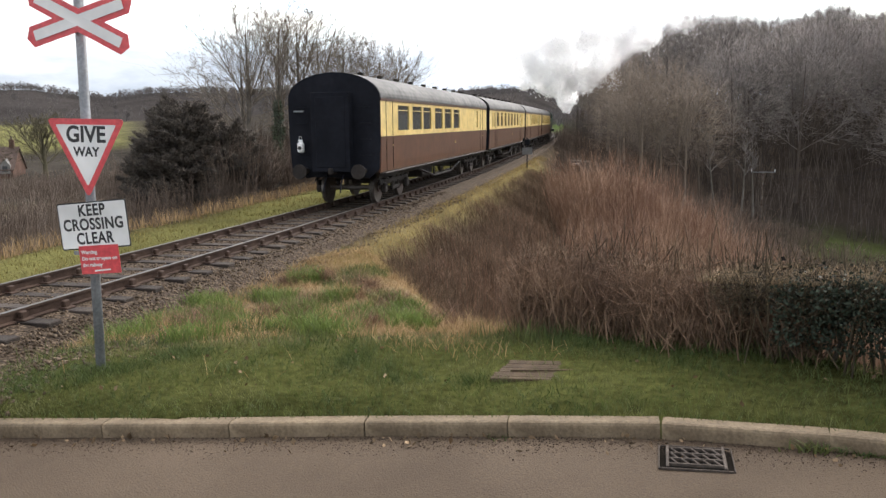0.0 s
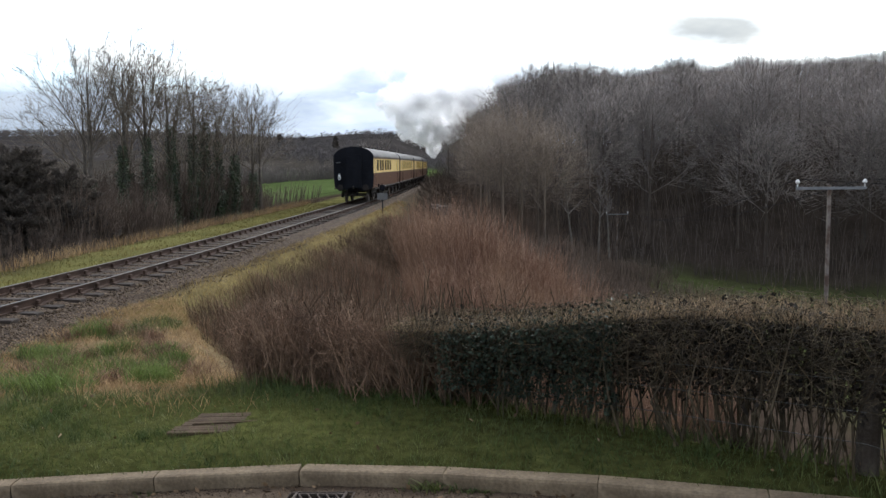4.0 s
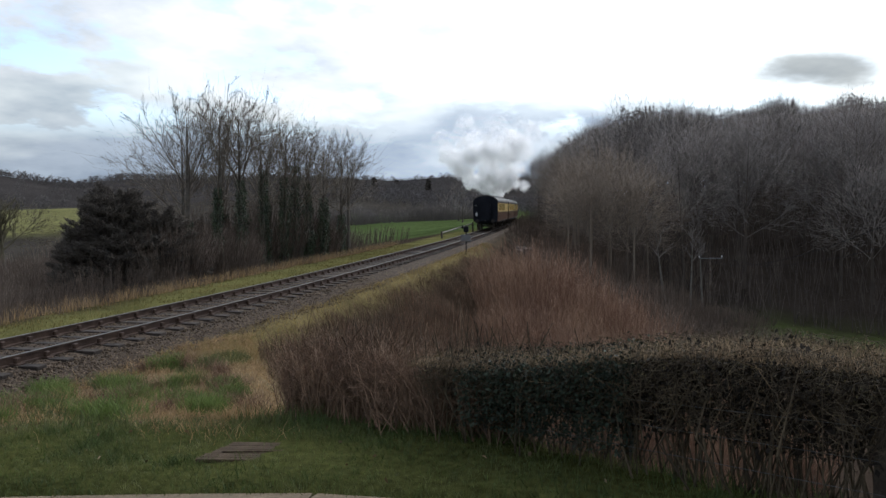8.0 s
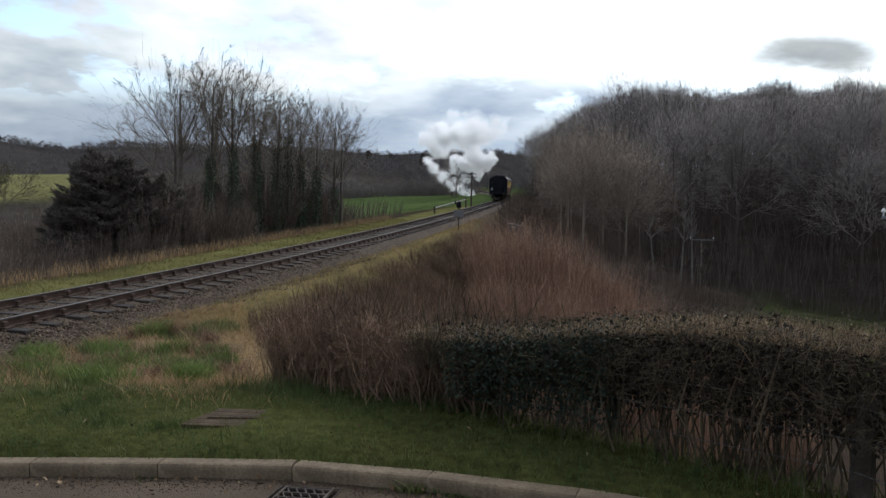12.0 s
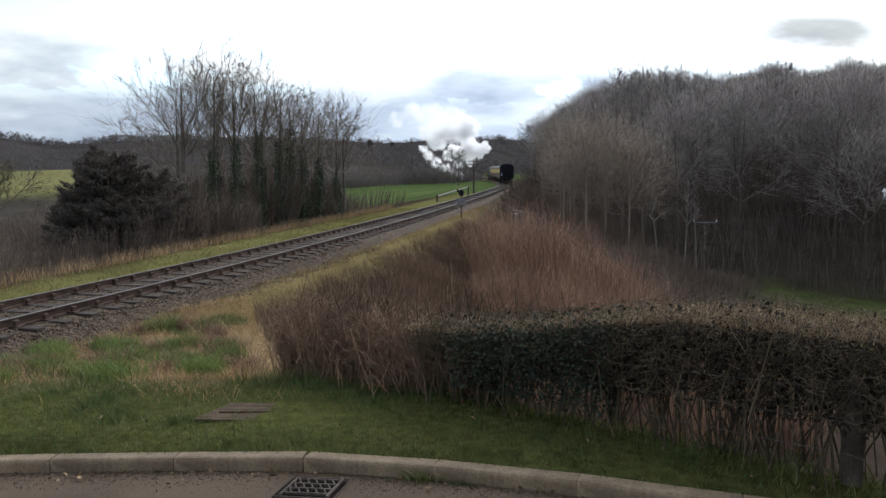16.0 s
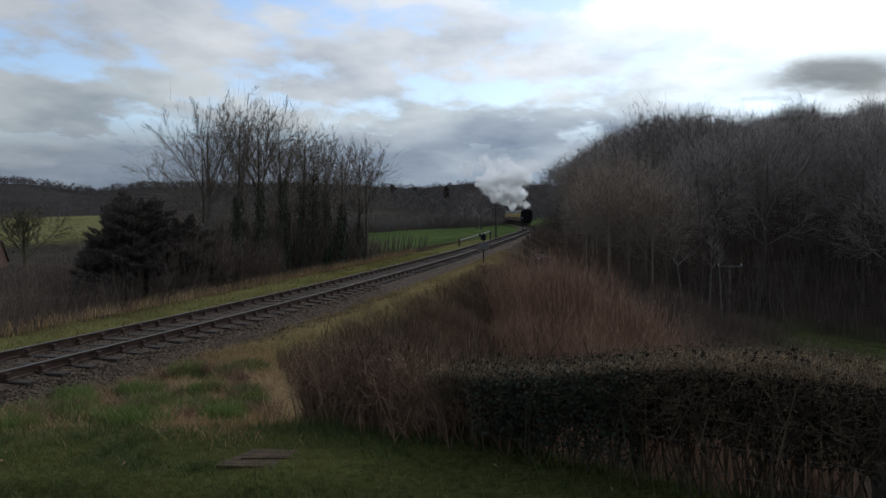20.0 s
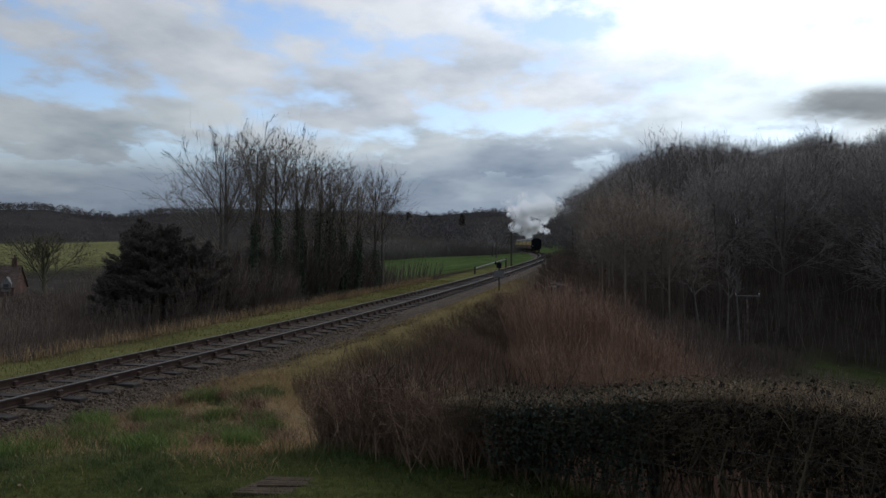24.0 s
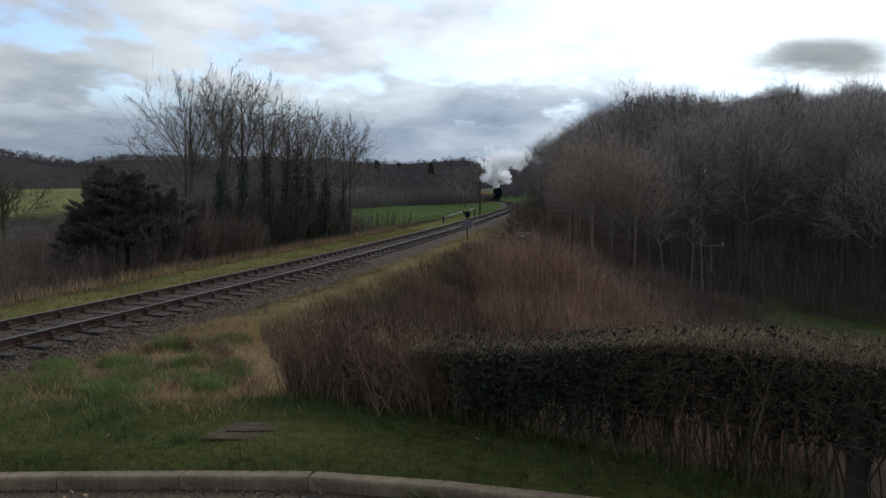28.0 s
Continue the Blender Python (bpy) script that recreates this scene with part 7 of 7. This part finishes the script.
# ---- steam ----
def steam():
    """White vapour that scatters light both ways."""
    m = bpy.data.materials.new("steam_vapour")
    m.use_nodes = True
    n, l = m.node_tree.nodes, m.node_tree.links
    dif, tra, mx = n.new("ShaderNodeBsdfDiffuse"), n.new("ShaderNodeBsdfTranslucent"), n.new("ShaderNodeMixShader")
    dif.inputs["Color"].default_value = tra.inputs["Color"].default_value = (0.99, 0.99, 0.99, 1)
    mx.inputs["Fac"].default_value = 0.93
    l.new(dif.outputs["BSDF"], mx.inputs[1])
    l.new(tra.outputs["BSDF"], mx.inputs[2])
    l.new(mx.outputs["Shader"], n["Material Output"].inputs["Surface"])
    return m


VAPOUR = steam()
puffs = []
plume = thing("steam_plume", pose(0, 0, 0), "billowing white steam trailing from the locomotive chimney", "steam")


def billow(centres, seed, flecks, size, soft):
    """A cloud of tiny vapour flecks: round lumps that swarm about larger ones, thinning at the rim."""
    rng = np.random.default_rng(seed)
    lumps = []
    for x, y, z, r in centres:
        lumps.append((x, y, z, r))
        for _ in range(9):
            d = rng.normal(size=3)
            d /= np.linalg.norm(d)
            q = r * rng.uniform(0.3, 0.55)
            lumps.append((x + d[0] * r * 0.85, y + d[1] * r * 0.85, z + d[2] * r * 0.8, q))
    lumps = np.array(lumps)
    share = lumps[:, 3] ** 2.3
    pick = rng.choice(len(lumps), flecks, p=share / share.sum())
    d = rng.normal(size=(flecks, 3))
    d /= np.linalg.norm(d, axis=1, keepdims=True)
    k = rng.random(flecks) ** 0.42 * (1 + soft * np.abs(rng.normal(size=flecks)) * (rng.random(flecks) < 0.35))
    p = lumps[pick, :3] + d * (lumps[pick, 3] * k)[:, None]
    return array_mesh("puff", *leaves(p, rng.uniform(0.6, 1.4, flecks) * size, rng, 0.0), VAPOUR)


def make_steam():
    jet = [(0, 0, 0.6, 0.9), (0.2, -0.8, 1.9, 1.4), (-0.3, -2.2, 3.4, 2.0), (-2.6, -3.5, 4.2, 2.0), (2.4, -3.5, 4.6, 2.2), (-4.6, -5.0, 4.6, 1.8), (0.2, -5.0, 6.2, 2.4), (4.8, -5.5, 5.4, 1.7)]
    main = [(-6.5, -9, 7.5, 2.8), (-2.0, -9, 9.5, 3.4), (3.2, -10, 9.2, 3.2), (7.0, -11, 10.5, 2.8), (-4.2, -12, 10.8, 2.8), (1.2, -12, 11.4, 3.0), (5.6, -13, 12.2, 2.2), (-8.8, -11, 9.4, 2.0)]
    trail = [(8.0, -20, 11.5, 3.0), (12.0, -22, 13.0, 3.0), (4.0, -20, 14.5, 3.4), (-3.0, -18, 14.5, 3.0), (15.5, -25, 13.0, 2.2), (-8.5, -18, 13.0, 2.4)]
    wisps = [(-1.0, -4, -3.6, 1.2), (-3.5, -4, -2.6, 1.5), (-6.0, -4, -1.2, 1.7), (-9.0, -4, 1.0, 1.7), (-11.5, -5, 3.0, 1.5), (-13.0, -5, 5.0, 1.3), (-5.0, -5, 3.0, 1.7), (-2.0, -5, 0.4, 1.5)]
    for i, (c, n, size, soft) in enumerate(((jet, 60000, 0.17, 0.22), (main, 170000, 0.122, 0.22), (trail, 64000, 0.09, 0.6), (wisps, 22000, 0.15, 0.4))):
        puffs.append((part("puff", billow(c, 300 + i, n, size, soft), None, plume), i))


def puff_pose(kind, t):
    """Each puff drifts and turns a little on the plume; wisps from the cylinders come and go beside it."""
    x, y, z, bob = 0.0, 0.0, 0.0, (0.25, 0.6, 1.0, 0.5)[kind]
    turn = (10, 14, 18, 8)[kind] * math.sin((0.5, 0.23, 0.23, 0.23)[kind] * t + kind)
    if kind == 1:
        x += float(np.interp(t, (0, 6, 12, 17, 20, 28), (1, 1, -2, 0, 2, 6)))
        z += float(np.interp(t, (0, 7, 9, 11, 14, 20, 28), (-1.0, -0.5, 1.5, 1.5, 0, 0, 2.0)))
    if kind == 2:
        x += float(np.interp(t, (0, 10, 12.5, 15, 20, 28), (2, 4, 4, -7, -4, 0)))
    if kind == 3:
        k = float(np.interp(t, (0, 9, 12, 18.5, 20.5, 28), (0, 0, 1, 1, 0, 0)))
        x, z = x + 8.0 * (1 - k), z + 7.0 * (1 - k)
    return pose(x + bob * math.sin(0.5 * t + kind), y, z + bob * math.sin(0.43 * t), 0, 0, turn)


make_sleepers()
make_stones()
make_left_trees()
make_yew()
make_oak()
make_wood()
make_far_woods()
make_hedge()
make_fence()
make_scrub()
make_poles()
make_lineside()
make_house()
make_far_details()
make_drain()
make_patch()
make_litter()
make_steam()
make_grass()
motions()
